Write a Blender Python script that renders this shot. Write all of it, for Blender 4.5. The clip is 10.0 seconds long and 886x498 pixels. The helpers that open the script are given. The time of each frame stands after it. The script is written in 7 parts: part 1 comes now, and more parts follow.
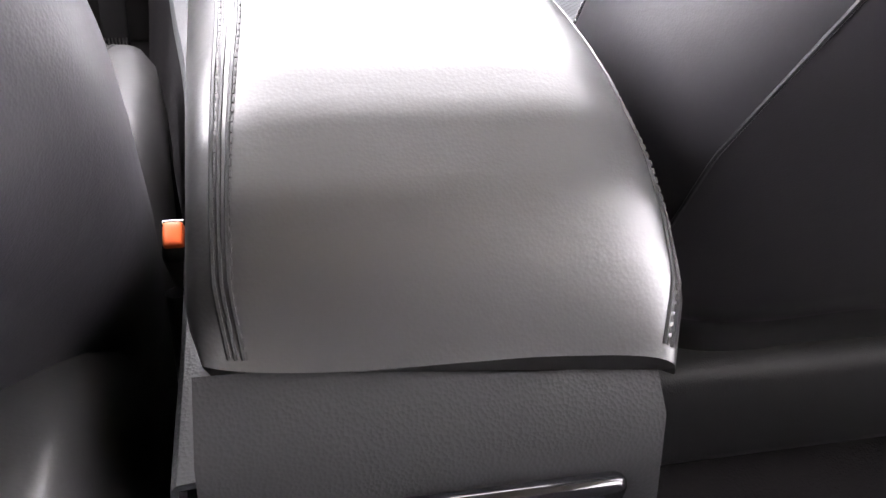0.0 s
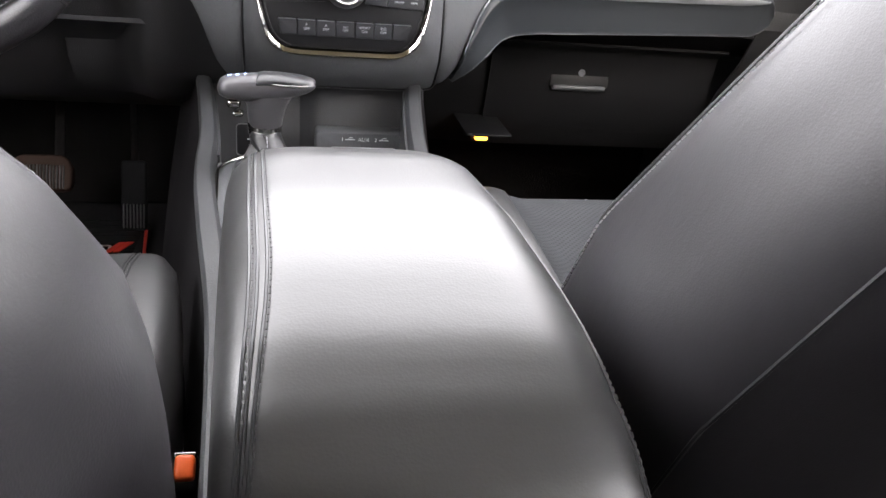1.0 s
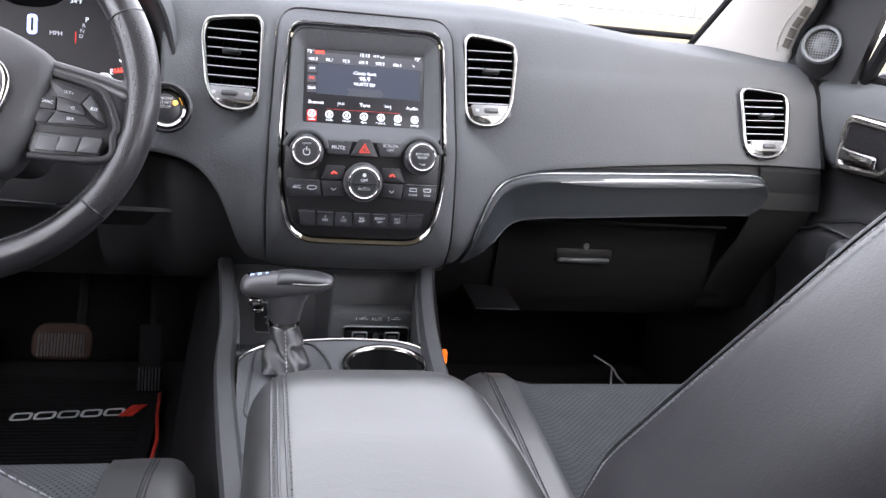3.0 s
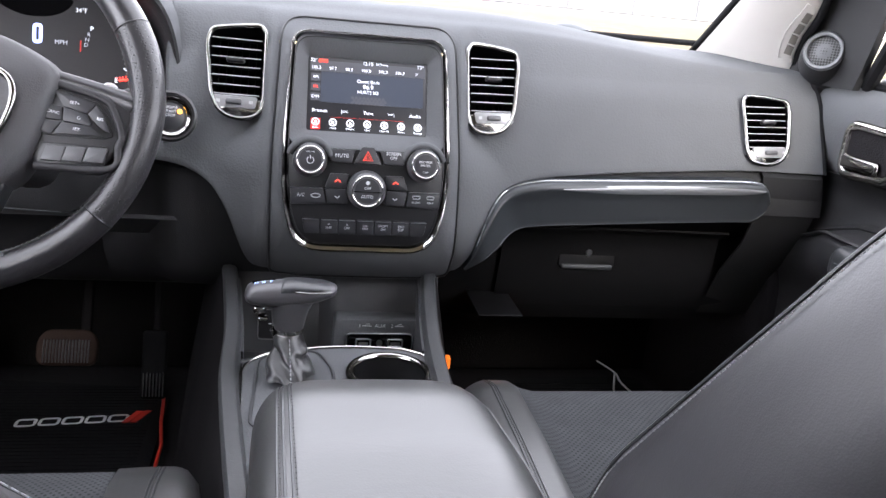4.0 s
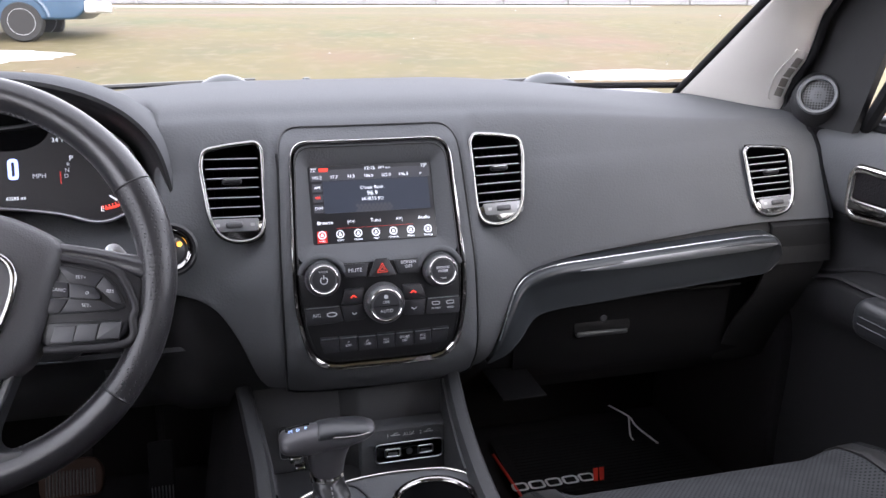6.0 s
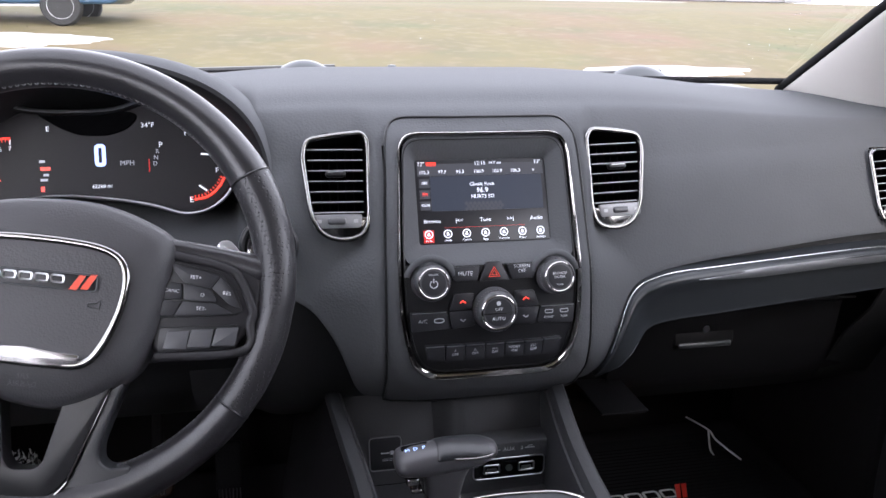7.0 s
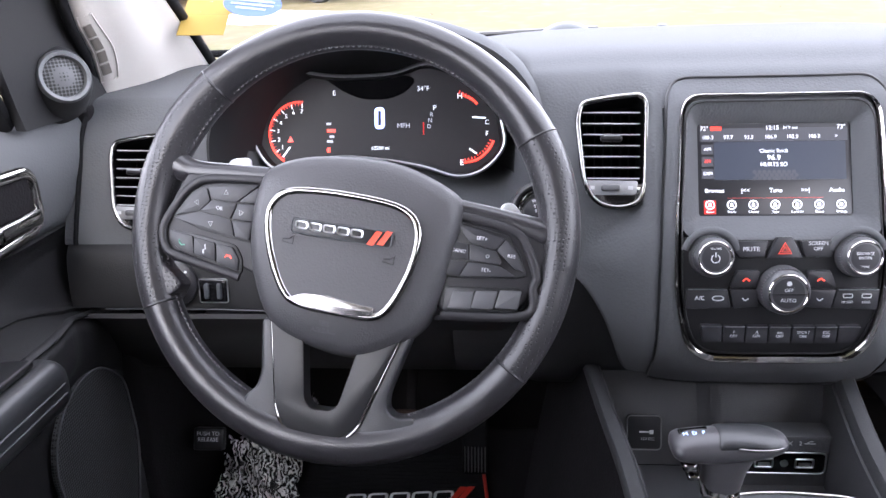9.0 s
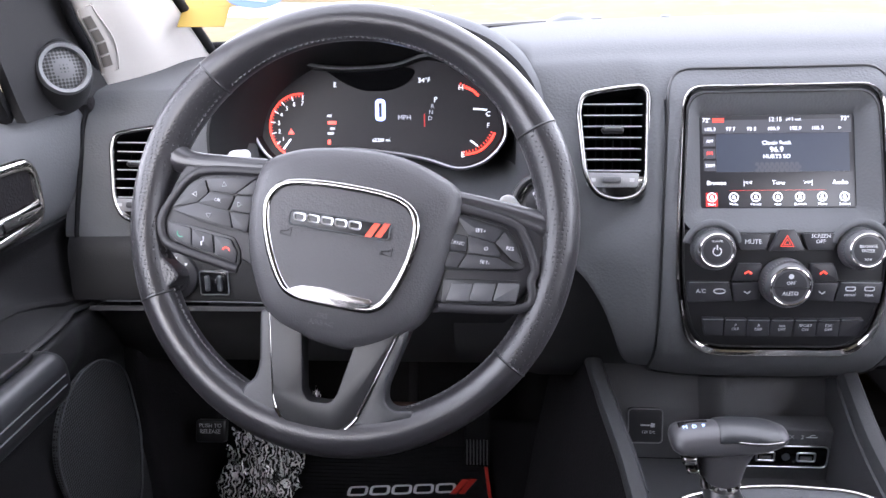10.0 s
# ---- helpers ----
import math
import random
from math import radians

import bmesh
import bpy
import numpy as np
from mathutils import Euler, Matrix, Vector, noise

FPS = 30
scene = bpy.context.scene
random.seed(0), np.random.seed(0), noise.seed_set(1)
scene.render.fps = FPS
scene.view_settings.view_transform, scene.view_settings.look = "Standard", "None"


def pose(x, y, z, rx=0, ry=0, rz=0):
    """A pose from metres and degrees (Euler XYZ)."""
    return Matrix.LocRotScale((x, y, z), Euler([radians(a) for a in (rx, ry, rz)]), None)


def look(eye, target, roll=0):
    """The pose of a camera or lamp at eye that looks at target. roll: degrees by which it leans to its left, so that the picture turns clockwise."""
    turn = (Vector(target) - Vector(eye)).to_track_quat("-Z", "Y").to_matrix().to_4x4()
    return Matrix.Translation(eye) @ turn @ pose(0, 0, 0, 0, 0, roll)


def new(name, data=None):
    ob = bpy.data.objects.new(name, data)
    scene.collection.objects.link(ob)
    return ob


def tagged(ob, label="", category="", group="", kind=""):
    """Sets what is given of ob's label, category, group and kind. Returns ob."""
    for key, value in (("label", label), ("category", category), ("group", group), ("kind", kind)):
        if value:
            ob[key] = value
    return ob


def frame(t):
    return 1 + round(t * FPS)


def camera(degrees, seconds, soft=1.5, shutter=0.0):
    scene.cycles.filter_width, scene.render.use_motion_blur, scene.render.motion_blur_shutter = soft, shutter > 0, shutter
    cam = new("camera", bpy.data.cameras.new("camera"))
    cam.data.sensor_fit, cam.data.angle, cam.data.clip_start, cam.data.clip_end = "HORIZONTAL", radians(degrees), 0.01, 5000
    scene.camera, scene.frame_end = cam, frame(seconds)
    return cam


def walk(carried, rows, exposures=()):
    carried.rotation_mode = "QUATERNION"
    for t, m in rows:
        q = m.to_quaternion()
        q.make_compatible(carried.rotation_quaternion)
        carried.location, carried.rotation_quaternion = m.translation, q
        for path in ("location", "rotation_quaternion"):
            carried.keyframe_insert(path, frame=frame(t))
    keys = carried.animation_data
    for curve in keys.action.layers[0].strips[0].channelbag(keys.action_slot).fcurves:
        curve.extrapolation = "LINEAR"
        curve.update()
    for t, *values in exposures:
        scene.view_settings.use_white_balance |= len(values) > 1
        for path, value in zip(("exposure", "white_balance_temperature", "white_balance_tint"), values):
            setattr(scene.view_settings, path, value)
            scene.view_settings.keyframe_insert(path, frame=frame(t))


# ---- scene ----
cam = camera(59.7, 10.0)
PATH = [
    (0, (-0.062, -1.014, 0.622), (0.312, 0.557, -0.558), 4.0),
    (0.5, (-0.052, -1.028, 0.638), (0.294, 0.689, -0.327), 3.7),
    (1, (-0.072, -1.004, 0.7), (0.328, 0.743, -0.186), 6.0),
    (1.5, (-0.076, -0.998, 0.735), (0.324, 0.795, -0.054), 5.7),
    (2, (-0.081, -1.002, 0.77), (0.311, 0.852, 0.131), 5.5),
    (2.5, (-0.082, -1.002, 0.781), (0.298, 0.867, 0.179), 5.5),
    (4, (-0.085, -1.004, 0.792), (0.282, 0.871, 0.2), 5.3),
    (4.5, (-0.087, -1.003, 0.799), (0.288, 0.871, 0.212), 5.2),
    (5, (-0.105, -1.006, 0.85), (0.281, 0.867, 0.262), 4.4),
    (5.2, (-0.122, -0.981, 0.876), (0.298, 0.882, 0.282), 3.2),
    (6.3, (-0.167, -0.89, 0.903), (0.292, 0.969, 0.327), -0.3),
    (6.5, (-0.189, -0.867, 0.902), (0.271, 0.991, 0.322), 0.1),
    (7, (-0.237, -0.816, 0.891), (0.166, 1.049, 0.292), 1.0),
    (7.5, (-0.269, -0.784, 0.879), (-0.09, 1.109, 0.259), -0.1),
    (8, (-0.288, -0.782, 0.876), (-0.325, 1.111, 0.233), -1.0),
    (8.5, (-0.288, -0.789, 0.881), (-0.421, 1.094, 0.219), -1.6),
    (9, (-0.289, -0.789, 0.88), (-0.457, 1.089, 0.211), -1.9),
    (9.5, (-0.287, -0.789, 0.879), (-0.472, 1.084, 0.201), -2.0),
    (10, (-0.283, -0.786, 0.878), (-0.466, 1.084, 0.193), -2.0),
]
walk(cam, [(t, look(eye, target, roll)) for t, eye, target, roll in PATH],
     [(0, 4.15, 6950, 16), (0.5, 3.3, 7000, 14), (1, 2.85, 6950, 11), (1.5, 2.95, 6950, 9), (2, 2.87, 6700, 11), (2.5, 2.35, 6500, 12), (4, 2.23, 6450, 12),
      (4.5, 2.2, 6450, 12), (5, 2.13, 6350, 14), (6.5, 1.38, 6400, 14), (7.5, 1.65, 6150, 15), (8, 1.97, 6150, 15), (8.5, 2.12, 6200, 15), (10, 2.3, 6200, 15)])

# ---- light ----
world = bpy.data.worlds.new("overcast_sky")
scene.world = world
world.use_nodes = True
wn = world.node_tree.nodes
wl = world.node_tree.links
sky = wn.new("ShaderNodeTexSky")
sky.sky_type = "NISHITA"
sky.sun_disc = False
sky.sun_elevation, sky.sun_rotation = radians(26), radians(172)
sky.dust_density, sky.air_density = 4.0, 1.0
grey = wn.new("ShaderNodeMix")
grey.data_type = "RGBA"
grey.inputs[0].default_value = 0.72
coord = wn.new("ShaderNodeTexCoord")
axes = wn.new("ShaderNodeSeparateXYZ")
wl.new(coord.outputs["Generated"], axes.inputs[0])
rise = wn.new("ShaderNodeMapRange")
rise.inputs[3].default_value, rise.inputs[4].default_value = 2.2, 0.95
wl.new(axes.outputs[2], rise.inputs[0])
cloud = wn.new("ShaderNodeVectorMath")
cloud.operation = "SCALE"
cloud.inputs[0].default_value = (13.0, 13.0, 14.3)
wl.new(rise.outputs[0], cloud.inputs["Scale"])
wl.new(cloud.outputs[0], grey.inputs[7])
wl.new(sky.outputs[0], grey.inputs[6])
wl.new(grey.outputs[2], wn["Background"].inputs[0])
wn["Background"].inputs[1].default_value = 0.15
sun = new("sun", bpy.data.lights.new("sun", "SUN"))
sun.data.energy, sun.data.angle, sun.data.color = 0.9, radians(50), (1, 0.97, 0.93)
sun.matrix_world = look((0.8, -6, 3.0), (0, 0, 0))


# ---- materials ----
def material(name, color, rough=0.5, metal=0.0, grain=0.0, grain_size=900.0, vary=0.12, vary_size=9.0, spec=0.5, coat=0.0, crease=0.0):
    """Base colour with broad and fine variation, and a pebbled relief."""
    m = bpy.data.materials.new(name)
    m.use_nodes = True
    n, l = m.node_tree.nodes, m.node_tree.links
    b = n["Principled BSDF"]
    b.inputs["Roughness"].default_value = rough
    b.inputs["Metallic"].default_value = metal
    b.inputs["Specular IOR Level"].default_value = spec
    b.inputs["Coat Weight"].default_value = coat
    co = n.new("ShaderNodeTexCoord")
    broad = n.new("ShaderNodeTexNoise")
    broad.inputs["Scale"].default_value = vary_size
    broad.inputs["Detail"].default_value = 6
    l.new(co.outputs["Object"], broad.inputs["Vector"])
    ramp = n.new("ShaderNodeMix")
    ramp.data_type = "RGBA"
    ramp.inputs[6].default_value = (*[c * (1 - vary) for c in color], 1)
    ramp.inputs[7].default_value = (*[min(1, c * (1 + vary)) for c in color], 1)
    l.new(broad.outputs["Fac"], ramp.inputs[0])
    l.new(ramp.outputs[2], b.inputs["Base Color"])
    rr = n.new("ShaderNodeMapRange")
    rr.inputs[3].default_value, rr.inputs[4].default_value = max(0.02, rough * 0.86), min(1, rough * 1.14)
    l.new(broad.outputs["Fac"], rr.inputs[0])
    l.new(rr.outputs[0], b.inputs["Roughness"])
    if grain:
        v = n.new("ShaderNodeTexVoronoi")
        v.inputs["Scale"].default_value = grain_size
        l.new(co.outputs["Object"], v.inputs["Vector"])
        bump = n.new("ShaderNodeBump")
        bump.inputs["Strength"].default_value = grain
        bump.inputs["Distance"].default_value = 0.0006
        l.new(v.outputs["Distance"], bump.inputs["Height"])
        l.new(bump.outputs[0], b.inputs["Normal"])
        if crease:
            fold = n.new("ShaderNodeTexNoise")
            fold.inputs["Scale"].default_value, fold.inputs["Detail"].default_value, fold.inputs["Distortion"].default_value = 26.0, 7, 1.2
            stretch = n.new("ShaderNodeMapping")
            stretch.inputs["Scale"].default_value = (1.0, 2.6, 1.0)
            l.new(co.outputs["Object"], stretch.inputs["Vector"])
            l.new(stretch.outputs[0], fold.inputs["Vector"])
            low = n.new("ShaderNodeBump")
            low.inputs["Strength"].default_value, low.inputs["Distance"].default_value = crease, 0.003
            l.new(fold.outputs["Fac"], low.inputs["Height"])
            l.new(low.outputs[0], bump.inputs["Normal"])
    return m


def glowing(name, color, strength):
    m = bpy.data.materials.new(name)
    m.use_nodes = True
    b = m.node_tree.nodes["Principled BSDF"]
    b.inputs["Base Color"].default_value = (*color, 1)
    b.inputs["Emission Color"].default_value = (*color, 1)
    b.inputs["Emission Strength"].default_value = strength
    b.inputs["Roughness"].default_value = 0.3
    return m


def clear(name, color, rough=0.0):
    m = bpy.data.materials.new(name)
    m.use_nodes = True
    n, l = m.node_tree.nodes, m.node_tree.links
    n.remove(n["Principled BSDF"])
    t = n.new("ShaderNodeBsdfTransparent")
    t.inputs[0].default_value = (*color, 1)
    g = n.new("ShaderNodeBsdfGlossy")
    g.inputs["Roughness"].default_value = rough
    mix = n.new("ShaderNodeMixShader")
    mix.inputs[0].default_value = 0.05
    l.new(t.outputs[0], mix.inputs[1])
    l.new(g.outputs[0], mix.inputs[2])
    l.new(mix.outputs[0], n["Material Output"].inputs[0])
    return m


LEATHER = material("black_leather", (0.022, 0.021, 0.024), 0.42, grain=0.09, grain_size=800, spec=0.65, crease=0.05)
LEATHER_SMOOTH = material("smooth_leather", (0.020, 0.021, 0.023), 0.36, grain=0.12, grain_size=900, spec=0.6)


def pierced_suede():
    """Dark suede with rows of small holes."""
    m = material("perforated_suede", (0.052, 0.054, 0.057), 0.9, grain=0.5, grain_size=900, spec=0.08, vary=0.3, vary_size=40)
    n, l = m.node_tree.nodes, m.node_tree.links
    holes = n.new("ShaderNodeTexVoronoi")
    holes.voronoi_dimensions = "2D"
    holes.inputs["Scale"].default_value, holes.inputs["Randomness"].default_value = 200, 0.0
    turn = n.new("ShaderNodeMapping")
    turn.inputs["Rotation"].default_value = (0, 0, radians(45))
    l.new(n["Texture Coordinate"].outputs["Object"], turn.inputs["Vector"])
    l.new(turn.outputs[0], holes.inputs["Vector"])
    span = n.new("ShaderNodeMapRange")
    span.inputs[1].default_value, span.inputs[2].default_value = 0.20, 0.32
    l.new(holes.outputs["Distance"], span.inputs[0])
    mix = n.new("ShaderNodeMix")
    mix.data_type = "RGBA"
    mix.inputs[6].default_value = (0.026, 0.027, 0.028, 1)
    shader = n["Principled BSDF"].inputs["Base Color"]
    l.new(shader.links[0].from_socket, mix.inputs[7])
    l.new(span.outputs[0], mix.inputs[0])
    l.new(mix.outputs[2], shader)
    return m


SUEDE = pierced_suede()
DASH = material("grained_dash_skin", (0.100, 0.103, 0.108), 0.78, grain=0.5, grain_size=340, spec=0.12)
DASH_DARK = material("dark_lower_plastic", (0.016, 0.016, 0.017), 0.6, spec=0.3, grain=0.3, grain_size=620)
# lit copy of DASH_DARK: the light at the knees is in the colour
KNEE_LIT = material("lit_lower_plastic", (0.034, 0.034, 0.036), 0.6, spec=0.3, grain=0.3, grain_size=620)
# shaded copy of DASH_DARK: the shade under the dash is in the colour
GLOVE_SHADED = material("shaded_lower_plastic", (0.007, 0.007, 0.008), 0.65, spec=0.2, grain=0.3, grain_size=620)
DASH_LOW = material("lower_facia_plastic", (0.018, 0.018, 0.019), 0.55, spec=0.35, grain=0.35, grain_size=560)
TRIM = material("satin_grey_trim", (0.055, 0.060, 0.064), 0.30)
PANEL = material("black_panel", (0.012, 0.012, 0.013), 0.34)
GLOSS = material("gloss_black", (0.006, 0.006, 0.007), 0.10)
CHROME = material("chrome", (0.31, 0.30, 0.29), 0.07, metal=1.0, vary=0.03)
FRAME = material("frame_chrome", (0.62, 0.60, 0.57), 0.09, metal=1.0, vary=0.03)
BRIGHT = material("bright_chrome", (0.30, 0.295, 0.285), 0.12, metal=1.0, vary=0.03)
MOULD = material("dark_satin_moulding", (0.026, 0.029, 0.032), 0.34, spec=0.45)
MOULD_HIGHLIGHT = material("silver_highlight", (0.30, 0.31, 0.32), 0.38, metal=0.8, vary=0.06)
SATIN = material("satin_silver", (0.55, 0.56, 0.57), 0.28, metal=1.0, vary=0.04)
PILLAR = material("light_grey_headliner", (0.52, 0.495, 0.46), 0.9, grain=0.12, grain_size=900, vary=0.05)
CARPET = material("black_carpet", (0.015, 0.014, 0.015), 0.95, spec=0.1, grain=1.0, grain_size=350)
RUBBER = material("black_mat", (0.008, 0.008, 0.009), 0.85, spec=0.15, grain=0.5, grain_size=300)
RED = material("red_piping", (0.62, 0.035, 0.02), 0.5)
ORANGE = material("orange_plastic", (0.85, 0.13, 0.03), 0.35)
LACE = material("dull_lacing", (0.13, 0.13, 0.135), 0.6)
THREAD_SEAT = material("charcoal_grey_thread", (0.34, 0.34, 0.35), 0.6)
THREAD = material("grey_thread", (0.30, 0.30, 0.31), 0.6)
WHITE = glowing("white_lettering", (0.85, 0.87, 0.9), 0.5)
GLASS = clear("window_glass", (0.71, 0.72, 0.71))


# ---- building helpers ----
def thing(name, label="", category="", group="", kind="", at=None):
    ob = new(name)
    ob.empty_display_size = 0.05
    if at is not None:
        ob.matrix_world = at
    return tagged(ob, label, category, group, kind)


def part(name, bm, mat, parent=None, label="", smooth=True, m=None):
    """Links a bmesh as one mesh object under a thing or a part."""
    me = bpy.data.meshes.new(name)
    bmesh.ops.recalc_face_normals(bm, faces=bm.faces)
    if smooth:
        for f in bm.faces:
            f.smooth = True
        for e in bm.edges:
            if len(e.link_faces) == 2 and e.calc_face_angle(0) > 0.7:
                e.smooth = False
    bm.to_mesh(me)
    bm.free()
    me.materials.append(mat)
    ob = new(name, me)
    if parent is not None:
        ob.parent = parent
    if m is not None:
        ob.matrix_local = m
    if label:
        ob["label"] = label
    return ob


def loft(rings, closed=False, caps=False):
    """A skin through rows of points; closed: each row is a loop."""
    bm = bmesh.new()
    rows = [[bm.verts.new(p) for p in r] for r in rings]
    n = len(rows[0])
    for a, b in zip(rows, rows[1:]):
        for j in range(n if closed else n - 1):
            k = (j + 1) % n
            bm.faces.new((a[j], a[k], b[k], b[j]))
    if caps and closed:
        bm.faces.new(rows[0])
        bm.faces.new(rows[-1][::-1])
    return bm


def thicken(bm, d):
    """Gives an open skin a back, d behind it."""
    bmesh.ops.recalc_face_normals(bm, faces=bm.faces)
    bmesh.ops.solidify(bm, geom=bm.faces[:], thickness=d)
    return bm


def rbox(sx, sy, sz, r=0.004, seg=3, m=None):
    bm = bmesh.new()
    bmesh.ops.create_cube(bm, size=1)
    bmesh.ops.scale(bm, vec=(sx, sy, sz), verts=bm.verts)
    if r:
        bmesh.ops.bevel(bm, geom=bm.edges[:], offset=min(r, 0.49 * min(sx, sy, sz)), segments=seg, profile=0.5, affect="EDGES")
    if m is not None:
        bm.transform(m)
    return bm


def smooth_line(pts, n, closed=False):
    """n points on a Catmull-Rom curve through pts."""
    p = [Vector(q) for q in pts]
    out = []
    k = len(p)
    segs = k if closed else k - 1
    for i in range(n):
        s = i * segs / (n if closed else n - 1)
        j = min(int(s), segs - 1)
        u = s - j
        if closed:
            a, b, c, d = p[(j - 1) % k], p[j % k], p[(j + 1) % k], p[(j + 2) % k]
        else:
            b, c = p[j], p[j + 1]
            a = p[j - 1] if j else 2 * b - c
            d = p[j + 2] if j + 2 < k else 2 * c - b
        out.append(0.5 * (2 * b + (c - a) * u + (2 * a - 5 * b + 4 * c - d) * u * u + (3 * b - a - 3 * c + d) * u ** 3))
    return out


def tube(pts, rx, ry=None, sides=10, closed=False, up=(0, 0, 1)):
    """A tube along pts; rx across, ry along the up direction."""
    ry = rx if ry is None else ry
    n = len(pts)
    rings = []
    upv = Vector(up)
    for i, p in enumerate(pts):
        a = pts[(i - 1) % n] if closed or i else p
        b = pts[(i + 1) % n] if closed or i < n - 1 else p
        d = (Vector(b) - Vector(a)).normalized()
        s = d.cross(upv)
        s = s.normalized() if s.length > 1e-4 else Vector((1, 0, 0))
        t = s.cross(d).normalized()
        rings.append([Vector(p) + s * rx * math.cos(q) + t * ry * math.sin(q) for q in [2 * math.pi * j / sides for j in range(sides)]])
    if closed:
        rings.append(rings[0])
    bm = loft(rings, True, not closed)
    if closed:
        bmesh.ops.remove_doubles(bm, verts=bm.verts, dist=1e-6)
    return bm


def plate(outline, depth, r=0.0015, seg=2, m=None):
    """A flat outline in the x-z plane, its front at y = 0, depth metres thick, edges rounded."""
    bm = bmesh.new()
    f = bm.faces.new([bm.verts.new((x, 0, z)) for x, z in outline])
    ext = bmesh.ops.extrude_face_region(bm, geom=[f])
    bmesh.ops.translate(bm, verts=[v for v in ext["geom"] if isinstance(v, bmesh.types.BMVert)], vec=(0, depth, 0))
    bmesh.ops.recalc_face_normals(bm, faces=bm.faces)
    if r:
        front = [e for e in bm.edges if all(abs(v.co.y) < 1e-7 for v in e.verts)]
        bmesh.ops.bevel(bm, geom=front, offset=r, segments=seg, profile=0.5, affect="EDGES", clamp_overlap=True)
    if m is not None:
        bm.transform(m)
    return bm


def rounded(pts, r, seg=6):
    """A 2D outline with its corners rounded by r (one number or one for each corner)."""
    n = len(pts)
    rs = [r] * n if isinstance(r, (int, float)) else r
    out = []
    for i in range(n):
        p, a, b = Vector(pts[i]), Vector(pts[i - 1]), Vector(pts[(i + 1) % n])
        da, db = (a - p), (b - p)
        k = min(rs[i], da.length * 0.48, db.length * 0.48)
        s, e = p + da.normalized() * k, p + db.normalized() * k
        for j in range(seg + 1):
            u = j / seg
            out.append(tuple((1 - u) ** 2 * s + 2 * u * (1 - u) * p + u * u * e))
    return out


def lathe(profile, n=32, m=None):
    """A turned body about the y axis: profile of (radius, y)."""
    rings = [[Vector((r * math.cos(q), y, r * math.sin(q))) for q in [2 * math.pi * j / n for j in range(n)]] for r, y in profile]
    bm = loft(rings, True, True)
    if m is not None:
        bm.transform(m)
    return bm


def words(body, size, mat, parent, m, name="lettering", align="CENTER"):
    """Raised lettering in the x-z plane of m, facing -y."""
    cu = bpy.data.curves.new(name, "FONT")
    cu.body, cu.size, cu.align_x, cu.align_y, cu.extrude = body, size, align, "CENTER", 0.0001
    cu.resolution_u = 2
    ob = bpy.data.objects.new(name, cu)
    scene.collection.objects.link(ob)
    me = bpy.data.meshes.new_from_object(ob)
    bpy.data.objects.remove(ob)
    me.transform(pose(0, 0, 0, 90, 0, 0))
    me.materials.append(mat)
    t = new(name, me)
    t.parent = parent
    t.matrix_local = m
    return t


def lerp(a, b, u):
    return a + (b - a) * u


def curve(x, table):
    """Smooth value at x from a table of (x, value)."""
    if x <= table[0][0]:
        return table[0][1]
    for (a, va), (b, vb) in zip(table, table[1:]):
        if x <= b:
            u = (x - a) / (b - a)
            u = u * u * (3 - 2 * u)
            return va + (vb - va) * u
    return table[-1][1]


def line_at(x, table):
    """Value at x on a smooth line through a table of (x, value)."""
    k = max(1, min(len(table) - 2, next((i for i, p in enumerate(table) if p[0] >= x), len(table) - 1)))
    k = max(0, min(len(table) - 2, k - 1 if table[k][0] >= x else k))
    (a, va), (b, vb) = table[k], table[k + 1]

    def slope(i):
        if i <= 0 or i >= len(table) - 1:
            return 0.0
        return (table[i + 1][1] - table[i - 1][1]) / (table[i + 1][0] - table[i - 1][0])
    u, w = max(0.0, min(1.0, (x - a) / (b - a))), b - a
    return (2 * u ** 3 - 3 * u * u + 1) * va + (u ** 3 - 2 * u * u + u) * w * slope(k) + (3 * u * u - 2 * u ** 3) * vb + (u ** 3 - u * u) * w * slope(k + 1)


# ---- outside ----
def ground_height(x, y):
    far = max(0.0, min(1.0, (y - 2) / 22))
    return -0.5 + 1.45 * far * far * (3 - 2 * far) + 0.02 * max(0.0, min(y, 66) - 25)


